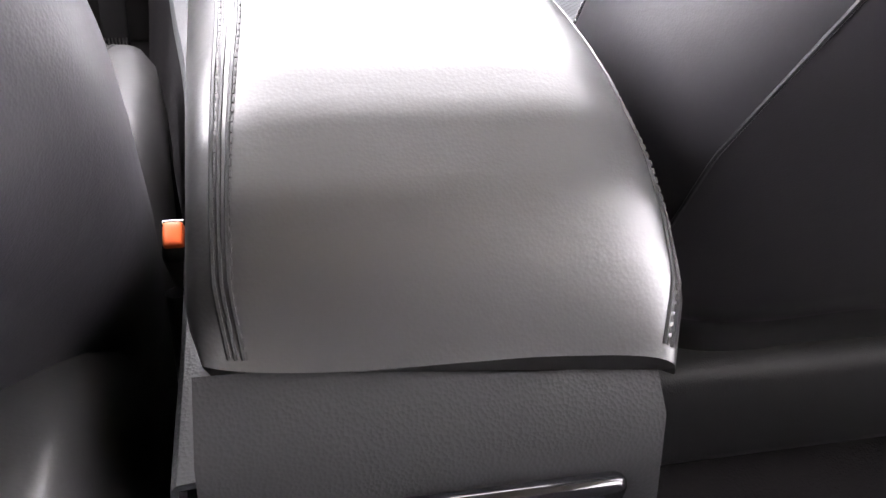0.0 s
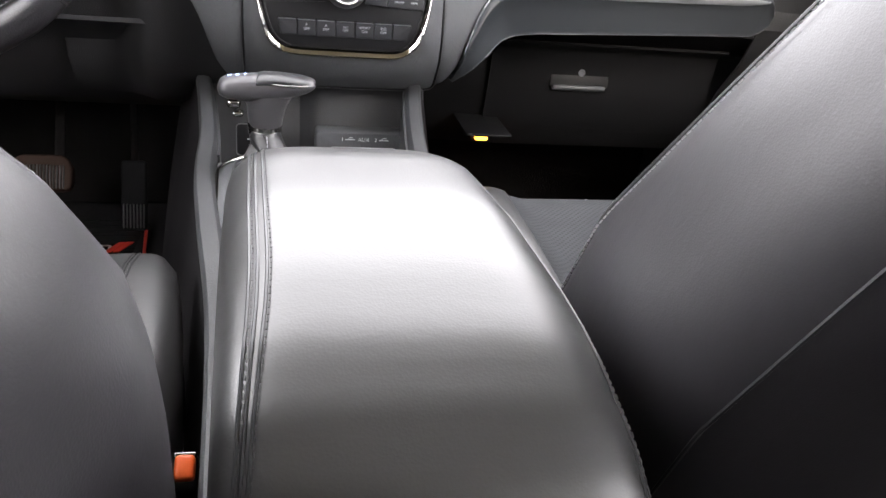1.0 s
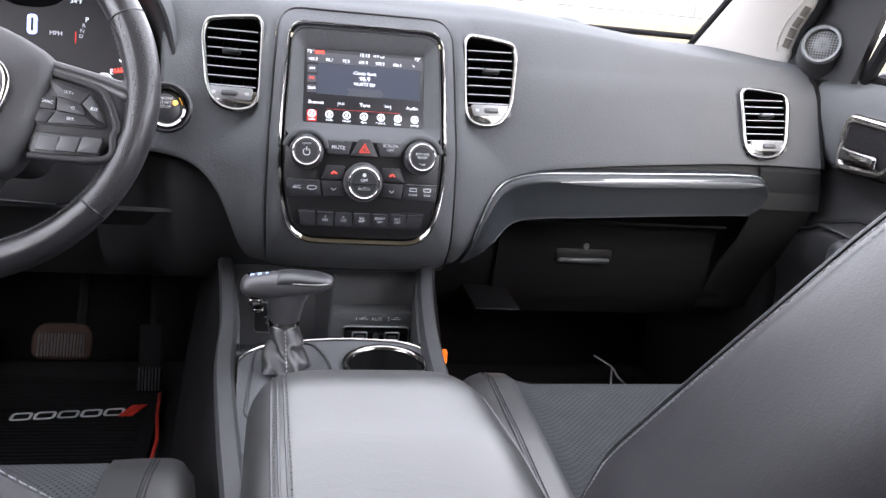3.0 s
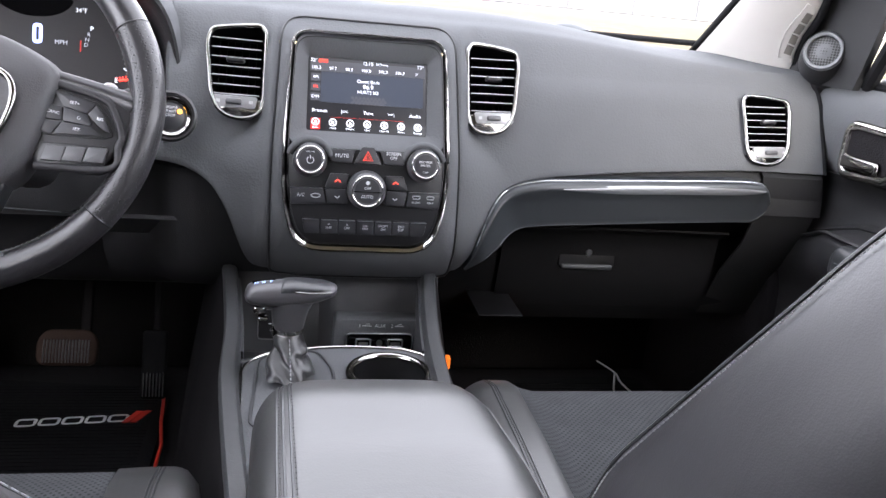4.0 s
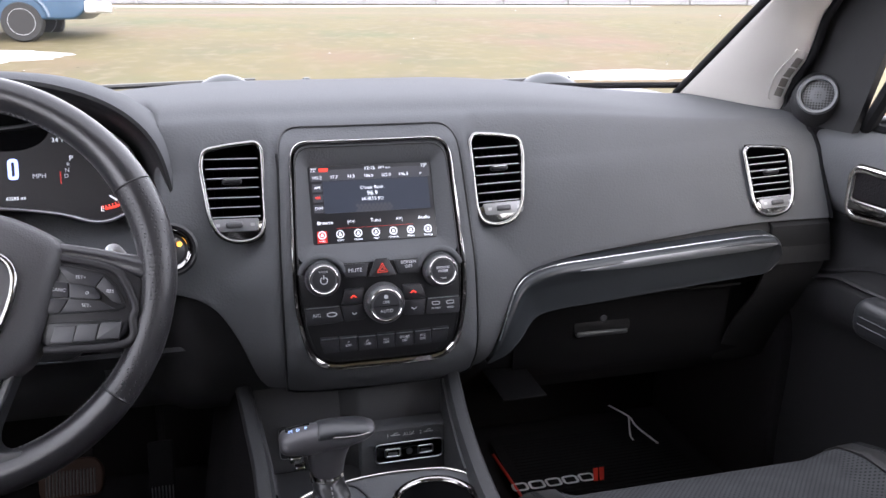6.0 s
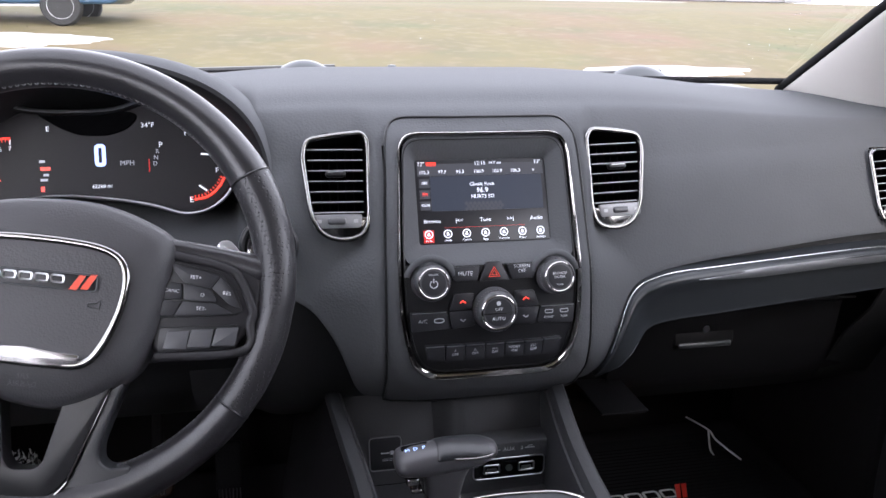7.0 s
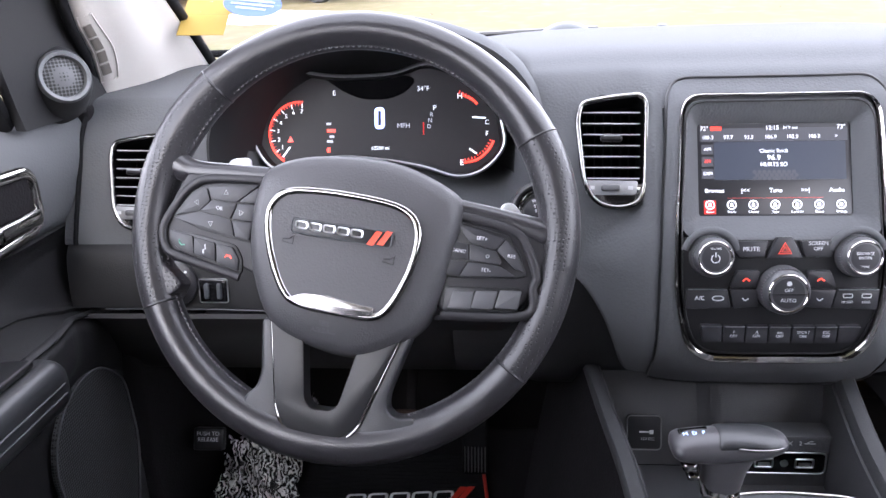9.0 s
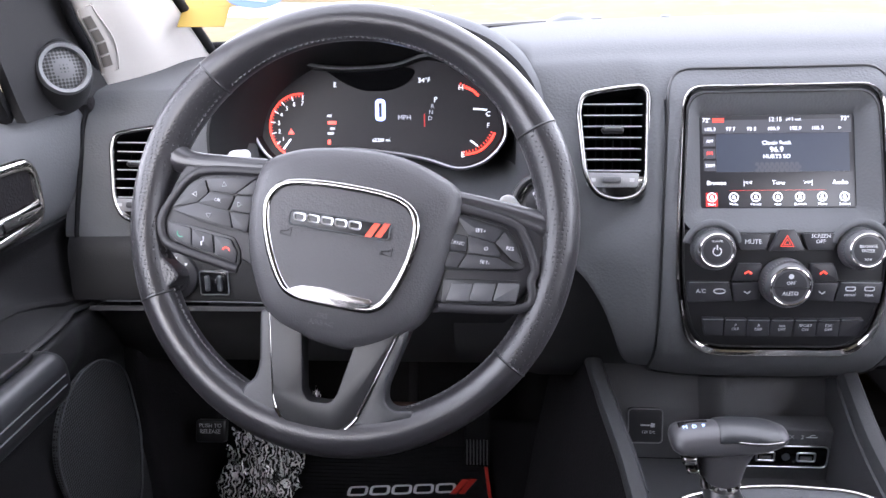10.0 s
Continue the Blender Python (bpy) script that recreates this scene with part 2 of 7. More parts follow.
def build_ground():
    xs = sorted({*np.linspace(-60, 60, 61).tolist(), *np.linspace(-3000, 3000, 13).tolist()})
    ys = sorted({*np.linspace(-60, 60, 61).tolist(), *np.linspace(-3000, 3000, 13).tolist()})
    bm = loft([[(x, y, ground_height(x, y)) for x in xs] for y in ys])
    m = material("winter_grass", (0.112, 0.092, 0.036), 0.95, vary=0.35, vary_size=0.6)
    n, l = m.node_tree.nodes, m.node_tree.links
    shader = n["Principled BSDF"].inputs["Base Color"]
    base = shader.links[0].from_socket
    for scale, lo, hi, color in ((0.22, 0.50, 0.66, (0.150, 0.085, 0.055, 1)), (0.35, 0.54, 0.70, (0.070, 0.085, 0.030, 1)), (3.5, 0.50, 0.75, (0.16, 0.13, 0.075, 1))):
        spots = n.new("ShaderNodeTexNoise")
        spots.inputs["Scale"].default_value, spots.inputs["Detail"].default_value = scale, 8
        l.new(n["Texture Coordinate"].outputs["Object"], spots.inputs["Vector"])
        span = n.new("ShaderNodeMapRange")
        span.inputs[1].default_value, span.inputs[2].default_value, span.inputs[4].default_value = lo, hi, 0.75
        l.new(spots.outputs["Fac"], span.inputs[0])
        blend = n.new("ShaderNodeMix")
        blend.data_type = "RGBA"
        blend.inputs[7].default_value = color
        l.new(span.outputs[0], blend.inputs[0])
        l.new(base, blend.inputs[6])
        base = blend.outputs[2]
    l.new(base, shader)
    tagged(part("ground", bm, m), "yellow-green winter grass with patches of snow", "ground", kind="structure")


build_ground()


# ---- dashboard ----
VENT_SHAPE = [(-0.0375, 0.036), (-0.033, 0.054), (0.000, 0.060), (0.031, 0.063), (0.038, 0.054), (0.038, -0.034), (0.033, -0.056), (0.010, -0.063), (-0.016, -0.057), (-0.029, -0.034)]
VENT_SEATS = [(-0.175, 0.690, 1, 1.0, 1.0, 18), (0.176, 0.690, -1, 1.0, 1.0, 18), (0.646, 0.653, -1, 0.90, 1.22, 22), (-0.752, 0.648, 1, 0.94, 1.0, 22)]


def in_vent(x, z):
    """Whether a place on the dashboard's face lies in the mouth of a vent."""
    for cx, cz, mirror, small, wide, tilt in VENT_SEATS:
        a, b = (x - cx) / wide / small * mirror / 0.98, (z - cz) / math.cos(radians(tilt)) / small / 0.98
        inside = False
        for p, q in zip(VENT_SHAPE, VENT_SHAPE[1:] + VENT_SHAPE[:1]):
            if (p[1] > b) != (q[1] > b) and a < p[0] + (b - p[1]) * (q[0] - p[0]) / (q[1] - p[1]):
                inside = not inside
        if inside:
            return True
    return False


def soft_box(x, a, b, s):
    """1 between a and b, falling to 0 over s at both ends."""
    u = max(0.0, min(1.0, (x - a + s) / s))
    v = max(0.0, min(1.0, (b + s - x) / s))
    return u * u * (3 - 2 * u) * v * v * (3 - 2 * v)


CENTRE_Y = [(0.41, 0.072), (0.43, 0.054), (0.45, 0.041), (0.475, 0.034), (0.51, 0.034), (0.56, 0.046), (0.62, 0.056), (0.68, 0.068), (0.705, 0.078), (0.75, 0.108), (0.80, 0.14)]
SIDE_Y = [(0.41, 0.075), (0.52, 0.084), (0.556, 0.090), (0.60, 0.108), (0.66, 0.138), (0.70, 0.158), (0.75, 0.205), (0.80, 0.24)]
STACK_Y = [(0.405, 0.046), (0.418, 0.034), (0.44, 0.014), (0.462, -0.004), (0.485, -0.012), (0.51, -0.014), (0.56, -0.008), (0.60, 0.001), (0.626, 0.012), (0.66, 0.025), (0.713, 0.046), (0.745, 0.064), (0.765, 0.086)]


def stack_y(z):
    return line_at(z, STACK_Y)


def face_y(x, z):
    """Depth of the dashboard's rear face; beside the centre stack it swells out to meet the stack's edge."""
    side = curve(abs(x), [(0.16, 0.0), (0.68, 1.0)])
    y = lerp(line_at(z, CENTRE_Y), line_at(z, SIDE_Y), side)
    wide = curve(z, [(0.56, 0.085), (0.64, 0.026)])
    u = max(0.0, min(1.0, (abs(x) - 0.126) / wide))
    rim = stack_y(z) + 0.0172 if z < 0.48 else min(y, stack_y(z) + 0.0172)
    return lerp(rim, y, u * u * (3 - 2 * u))


EDGE_RIGHT = [(0.10, 0.424), (0.140, 0.427), (0.152, 0.446), (0.166, 0.486), (0.182, 0.520), (0.205, 0.548), (0.235, 0.564), (0.28, 0.572), (0.36, 0.578), (0.46, 0.583), (0.60, 0.588), (0.76, 0.588)]
EDGE_LEFT = [(-0.86, 0.570), (-0.60, 0.570), (-0.300, 0.568), (-0.266, 0.566), (-0.238, 0.560), (-0.216, 0.549), (-0.198, 0.532), (-0.180, 0.503), (-0.168, 0.472), (-0.158, 0.442), (-0.146, 0.425), (-0.10, 0.421)]


def lower_edge(x):
    return line_at(x, EDGE_RIGHT if x > 0 else EDGE_LEFT)


def dash_profile(x, n=56):
    """Outline of the dashboard at x, from its lower lip to the windscreen."""
    well = soft_box(x, -0.585, -0.295, 0.035)
    side = curve(abs(x), [(0.16, 0.0), (0.68, 1.0)])
    edge = lower_edge(x)
    crest_z = lerp(0.778, 0.742, side)
    crest_y = lerp(0.135, 0.215, side)
    back_y = lerp(0.52, 0.46, curve(abs(x), [(0.25, 0.0), (0.80, 1.0)]))
    back_z = lerp(0.790, 0.752, curve(abs(x), [(0.15, 0.0), (0.70, 1.0)]))
    pts = [Vector((face_y(x, edge) + 0.06, edge + 0.003, 0)), Vector((face_y(x, edge) + 0.007, edge, 0)), Vector((face_y(x, edge) + 0.002, edge + 0.002, 0))]
    for k in np.linspace(0.0, 1.0, n):
        z = lerp(edge + 0.007, 0.713, k)
        pts.append(Vector((face_y(x, z) + 0.16 * well * max(0.0, min(1.0, (z - 0.58) / 0.06)), z, 0)))
    top = [(lerp(face_y(x, 0.715), crest_y, 0.45) + 0.15 * well, lerp(0.715, crest_z, 0.75)), (crest_y + 0.12 * well, crest_z), (crest_y + 0.07 + 0.08 * well, crest_z + 0.014 * (1 - 0.6 * side))]
    top += [(lerp(crest_y, back_y, 0.7), lerp(crest_z + 0.012, back_z, 0.8) + 0.004), (back_y, back_z), (back_y + 0.05, back_z - 0.04)]
    return pts + smooth_line([tuple(pts[-6]), tuple(pts[-1])] + [(y, z, 0) for y, z in top], 64)[10:]


def build_dashboard():
    xs = np.concatenate([np.linspace(-0.85, -0.304, 136), np.linspace(-0.30, -0.12, 110), np.linspace(-0.116, 0.116, 20), np.linspace(0.12, 0.30, 110), np.linspace(0.304, 0.752, 112)])
    rings = [[(x, q.x, q.y) for q in dash_profile(x)] for x in xs]
    skin = loft(rings)
    mouth = [f for f in skin.faces if f.calc_center_median().y < 0.25 and f.calc_center_median().z > 0.58 and in_vent(f.calc_center_median().x, f.calc_center_median().z)]
    mouth += [f for f in skin.faces if abs(f.calc_center_median().x) < 0.119 and f.calc_center_median().y < 0.16 and f.calc_center_median().z < 0.738]
    bmesh.ops.delete(skin, geom=list(set(mouth)), context="FACES")
    d = tagged(part("dashboard", thicken(skin, 0.003), DASH), "dark grey soft-grained dashboard below the windscreen", "dashboard", kind="structure")
    knee = [[(x, y, z) for y, z in ((0.075, 0.486), (0.095, 0.478), (0.13, 0.43), (0.20, 0.35), (0.30, 0.31), (0.45, 0.33))] for x in np.linspace(-0.84, -0.15, 12)]
    part("knee_panel", thicken(loft(knee), 0.006), KNEE_LIT, d)
    low = [[(x, face_y(x, z) - 0.005 + back + 0.02 * curve(x, [(-0.38, 0.0), (-0.30, 1.0)]), lerp(z, 0.574, curve(x, [(-0.39, 0.0), (-0.30, 0.92)]))) for z, back in ((0.578, 0.016), (0.571, 0.004), (0.560, 0.0), (0.545, 0.0), (0.525, 0.0), (0.505, 0.0), (0.494, 0.001), (0.491, 0.004), (0.489, 0.05))] for x in np.linspace(-0.845, -0.300, 60)]
    part("lower_facia", thicken(loft(low), 0.003), DASH_LOW, d, "darker plastic panel below the dials")
    part("panel_edge", tube([(x, face_y(x, 0.493) - 0.006, 0.4925) for x in np.linspace(-0.80, -0.395, 30)], 0.0008, 0.0008, 6), TRIM, d)
    # dark set-back strip that gives the shadow gap above the moulding
    slot = [[(x, face_y(x, z) + 0.012, z) for z in (0.605, 0.59, 0.57, 0.55, 0.52)] for x in np.linspace(0.17, 0.752, 40)]
    part("moulding_shadow_gap", thicken(loft(slot), 0.003), DASH_DARK, d)
    fill = [[(x, y + 0.03 * soft_box(x, -0.9, -0.30, 0.05), z) for y, z in ((0.085, 0.562), (0.072, 0.555), (0.068, 0.54), (0.072, 0.48), (0.085, 0.42), (0.12, 0.37), (0.20, 0.34))] for x in np.linspace(-0.36, -0.122, 16)]
    part("column_panel", thicken(loft(fill), 0.004), KNEE_LIT, d)
    end = [[(x, y, z) for y, z in ((0.115, 0.592), (0.100, 0.582), (0.100, 0.52), (0.125, 0.46), (0.17, 0.40), (0.22, 0.30))] for x in np.linspace(0.640, 0.745, 8)]
    part("end_panel", thicken(loft(end), 0.004), DASH_DARK, d)
    for x in (0.7475, -0.8345):
        gap = [(x, q.x - 0.002, q.y) for q in dash_profile(x)[2:78]]
        part("door_gap", tube(gap, 0.0030, 0.0030, 8, up=(1, 0, 0)), RUBBER, d)
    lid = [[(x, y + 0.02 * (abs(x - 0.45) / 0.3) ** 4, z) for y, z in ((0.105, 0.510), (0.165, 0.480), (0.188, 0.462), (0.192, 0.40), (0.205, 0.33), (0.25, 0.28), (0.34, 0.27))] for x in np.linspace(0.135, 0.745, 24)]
    part("glovebox_surround", thicken(loft(lid), 0.006), GLOVE_SHADED, d)
    return d


dashboard = build_dashboard()


def build_trim():
    """Satin moulding that sweeps from the centre stack along the passenger side."""
    top = smooth_line([(0.150, 0.436, 0), (0.157, 0.458, 0), (0.171, 0.506, 0), (0.198, 0.549, 0), (0.244, 0.567, 0), (0.31, 0.571, 0), (0.46, 0.574, 0), (0.60, 0.576, 0), (0.632, 0.570, 0), (0.646, 0.548, 0)], 90)
    low = smooth_line([(0.153, 0.434, 0), (0.169, 0.450, 0), (0.193, 0.474, 0), (0.222, 0.494, 0), (0.262, 0.502, 0), (0.32, 0.504, 0), (0.46, 0.507, 0), (0.59, 0.510, 0), (0.625, 0.514, 0), (0.644, 0.530, 0)], 90)
    rings = []
    for t, b in zip(top, low):
        f = face_y(t.x, lerp(t.y, 0.55, max(0.0, min(1.0, (t.x - 0.17) / 0.08)))) - 0.006
        w = min(1.0, (t.y - b.y) / 0.06)
        prof = [(0.026, 0.0, 0.002), (0.002, 0.0, 0.001), (-0.008 * w, 0.02, 0), (-0.012 * w, 0.09, 0), (-0.0125 * w, 0.15, 0), (-0.0105 * w, 0.24, 0), (-0.006 * w, 0.42, 0), (-0.003 * w, 0.65, 0), (0.0, 0.93, 0), (0.006, 1.0, 0), (0.06, 1.0, 0.002)]
        rings.append([(lerp(t.x, b.x, q.y), f + q.x, lerp(t.y, b.y, q.y) + q.z) for q in smooth_line(prof, 34)])
    t = tagged(part("dash_moulding", thicken(loft(rings), 0.003), MOULD), "satin blue-grey moulding along the passenger dashboard", "trim", kind="structure")
    part("bright_line", tube([(p.x, face_y(p.x, lerp(p.y, 0.55, max(0.0, min(1.0, (p.x - 0.17) / 0.08)))) - 0.0065, p.y + 0.0006) for p in top[14:88]], 0.0009, 0.0009, 6), SATIN, t, "thin silver edge line")
    # tapered silver strip standing in for the soft highlight on the upper lip
    band = []
    for x in np.linspace(0.285, 0.628, 40):
        h = 0.0062 * min(1.0, (x - 0.283) / 0.10) ** 0.6 * min(1.0, (0.632 - x) / 0.05) ** 0.5 + 0.0003
        mid = 0.5605 + 0.004 * (x - 0.285) / 0.34
        band.append([(x, face_y(x, 0.55) - 0.0178 - 0.0013 * (1 - q * q), mid + h * q) for q in np.linspace(-1, 1, 9)])
    part("moulding_highlight", thicken(loft(band), 0.002), MOULD_HIGHLIGHT, t, "soft highlight on the moulding, laid on as a tapered silver strip")


build_trim()


def build_glovebox():
    g = thing("glovebox", "black closed glovebox lid with a recessed grip", "glovebox")
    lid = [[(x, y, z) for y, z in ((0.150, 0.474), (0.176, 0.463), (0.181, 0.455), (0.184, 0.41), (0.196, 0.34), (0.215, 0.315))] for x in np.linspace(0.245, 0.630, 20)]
    part("lid", thicken(loft(lid), 0.004), GLOVE_SHADED, g)
    part("edge_line", tube([(x, 0.1755, 0.465) for x in np.linspace(0.25, 0.55, 6)], 0.0008), TRIM, g)
    part("grip", rbox(0.092, 0.012, 0.010, 0.004, m=pose(0.396, 0.180, 0.396, -10)), TRIM, g, "grey pull grip")
    part("grip_recess", rbox(0.10, 0.006, 0.03, 0.002, m=pose(0.396, 0.182, 0.412, -8)), PANEL, g)
    part("lock", lathe([(0.0, -0.002), (0.005, -0.002), (0.006, 0.0), (0.006, 0.006)], 16, pose(0.398, 0.179, 0.421)), SATIN, g, "silver key lock")


build_glovebox()


# ---- windscreen, pillars, doors ----
def slab(name, lo, hi, mat, label, category, r=0.01):
    c = [(a + b) / 2 for a, b in zip(lo, hi)]
    s = [b - a for a, b in zip(lo, hi)]
    return tagged(part(name, rbox(*s, r=r, m=pose(*c)), mat), label, category, kind="structure")


slab("floor", (-0.90, -2.3, -0.05), (0.84, 0.62, 0.0), CARPET, "black carpeted car floor", "floor")
slab("wall_front", (-0.90, 0.58, 0.0), (0.84, 0.62, 0.70), CARPET, "black carpeted bulkhead below the dashboard", "wall")
slab("wall_rear", (-0.84, -2.32, 0.0), (0.78, -2.28, 0.72), DASH_DARK, "dark trim panel at the rear of the cabin", "wall")
# added out of view: keeps low rear light off the armrest and footwells
slab("wall_light_block", (-0.83, -1.44, 0.0), (0.74, -1.36, 0.97), CARPET, "unseen black partition added behind the front row to block light", "wall", 0.03)


for x0, g, nm in ((0.752, 1, "wall_kick_east"), (-0.838, -1, "wall_kick_west")):
    slab(nm, (min(x0 - g * 0.012, x0 + g * 0.05), 0.17, 0.0), (max(x0 - g * 0.012, x0 + g * 0.05), 0.60, 0.735), CARPET, "dark plastic kick panel beside the footwell", "wall")


def build_roof():
    rings = []
    for y in np.linspace(-2.32, -0.32, 14):
        drop = 0.05 * max(0.0, (y + 0.8) / 0.5) ** 2 if y > -0.8 else 0.04 * max(0.0, (-1.6 - y) / 0.7) ** 2
        rings.append([(x, y, 1.27 - drop - 0.05 * (abs(x + 0.03) / 0.66) ** 4) for x in np.linspace(-0.69, 0.63, 16)])
    tagged(part("ceiling", thicken(loft(rings), 0.03), PILLAR), "light grey fabric headliner", "ceiling", kind="structure")


build_roof()


def strip(name, a, b, wa, wb, da, db, mat, label, category, parent=None):
    """A pillar from a to b: half widths along wa, wb and depths along da, db (vectors), rounded."""
    rings = []
    for u in np.linspace(0, 1, 10):
        c = Vector(a).lerp(Vector(b), u)
        w, d = Vector(wa).lerp(Vector(wb), u), Vector(da).lerp(Vector(db), u)
        ring = []
        for q in np.linspace(0, 2 * math.pi, 20, endpoint=False):
            ring.append(c + w * math.copysign(abs(math.cos(q)) ** 0.6, math.cos(q)) + d * math.copysign(abs(math.sin(q)) ** 0.6, math.sin(q)))
        rings.append(ring)
    ob = part(name, loft(rings, True, True), mat, parent)
    return ob if parent else tagged(ob, label, category, kind="structure")


def build_pillar(name, g):
    """Windscreen pillar trim between the glass edge and the door seal; g: +1 on the passenger side."""
    cx = -0.045
    e, back_off = (0.0, 0.0) if g > 0 else (0.014, -0.030)

    def inner(u):
        return Vector((cx + g * (lerp(0.735, 0.615, u) - 0.020 + e), lerp(0.48, -0.40, u) - 0.01, lerp(0.750, 1.225, u)))

    def outer(u):
        return Vector((cx + g * curve(u, [(-0.03, 0.806), (0.3, 0.760), (1.0, 0.655)]), curve(u, [(-0.03, 0.290), (0.09, 0.246), (0.3, 0.155), (1.0, -0.30)]) + back_off, lerp(0.715, 1.20, u)))
    out = Vector((-g * 0.7, -0.55, 0.1))
    back = Vector((g * 0.045, 0.04, 0.0))
    rows = []
    for u in np.linspace(-0.03, 1, 16):
        i, o = inner(u), outer(u)
        m1, m2, m3 = i.lerp(o, 0.25), i.lerp(o, 0.5), i.lerp(o, 0.75)
        rows.append([i, m1 + out * (0.016 if g > 0 else 0.008), m2 + out * 0.022, m3 + out * 0.020, o + out * 0.004, o + back, m2 + back, i + back * 0.4])
    fine = [smooth_line(r, 32, True) for r in rows]
    ob = tagged(part(name, loft(fine, True, True), PILLAR), "light grey fabric windscreen pillar trim", "pillar", kind="structure")

    def on_trim(a, b, lift):
        """A place on the trim: a along the rows, b round the section."""
        k, n = int(a), int(b)
        p = fine[k][n].lerp(fine[k][n + 1], b - n).lerp(fine[k + 1][n].lerp(fine[k + 1][n + 1], b - n), a - k)
        return p + out * lift
    rim = [on_trim(a, 13.5 + 0.5 * math.sin(math.pi * (a - 1.7) / 2.6) * -1, 0.0006) for a in np.linspace(1.7, 4.3, 16)] + [on_trim(a, 15.6, 0.0006) for a in np.linspace(4.3, 1.7, 12)]
    part("demister_rim", tube(rim, 0.0012, 0.0012, 6, True), PILLAR, ob)
    for k in range(4):
        a0 = 2.0 + 0.52 * k
        cell = [[on_trim(a, b, 0.0012) for b in np.linspace(14.1, 15.25, 5)] for a in np.linspace(a0, a0 + 0.42, 4)]
        part("demister_slot", thicken(loft(cell), 0.0012), DEMIST, ob, "dark demister slot")
    part("door_seal", tube([outer(u) + Vector((g * 0.002, -0.006, 0)) for u in np.linspace(0.05, 1, 16)], 0.007, 0.006, 10), RUBBER, ob, "black rubber door seal")


DEMIST = material("demister_grey", (0.17, 0.155, 0.135), 0.8)
build_pillar("pillar_east", 1)
build_pillar("pillar_west", -1)


def build_windscreen():
    w = thing("window_1", "sloping windscreen with rain drops and stickers", "windscreen", kind="structure")
    rings = []
    for u in np.linspace(0, 1, 9):
        half = lerp(0.74, 0.62, u)
        rings.append([(-0.05 + half * s, lerp(0.56, -0.32, u) - 0.08 * s * s, lerp(0.755, 1.235, u)) for s in np.linspace(-1, 1, 21)])
    ob = part("glass_pane", loft(rings), GLASS, w)
    ob.visible_shadow = False
    for g in (-1, 1):
        seal = [r[0 if g < 0 else -1] for r in rings]
        part("seal", tube([Vector(p) + Vector((-g * 0.018, -0.004, 0.0)) for p in seal], 0.008), RUBBER, w)
    base = rings[0]
    part("seal", tube([Vector(p) + Vector((0, -0.02, 0.016)) for p in base], 0.006), RUBBER, w)
    drops = bmesh.new()
    rnd = random.Random(4)
    for k in range(150):
        u, s = rnd.uniform(0.10, 0.7), rnd.uniform(-0.9, 0.9) if k < 40 else rnd.choice((-1, 1)) * rnd.uniform(0.80, 0.96)
        half = lerp(0.74, 0.62, u)
        p = Vector((-0.05 + half * s, lerp(0.56, -0.32, u) - 0.08 * s * s + 0.003, lerp(0.755, 1.235, u) + 0.004))
        bmesh.ops.create_icosphere(drops, subdivisions=1, radius=rnd.uniform(0.001, 0.0022), matrix=Matrix.Translation(p) @ Matrix.Diagonal((1.3, 0.8, 0.5, 1)))
    d = part("rain_drops", drops, clear("water", (0.97, 0.98, 1.0), 0.02), w)
    d["kind"] = "stuff"


build_windscreen()


def on_screen(s, u, off=-0.006):
    """A pose on the inside of the windscreen, u up and s across."""
    half = lerp(0.74, 0.62, u)
    p = Vector((-0.05 + half * s, lerp(0.56, -0.32, u) - 0.08 * s * s, lerp(0.755, 1.235, u)))
    return Matrix.Translation(p) @ pose(0, 0, 0, -61, 0, 0) @ pose(0, off, 0, 0, 0, -10 * s)


def sill_z(y):
    return 0.735 - 0.02 * max(0.0, min(1.0, (0.25 - y) / 1.0))


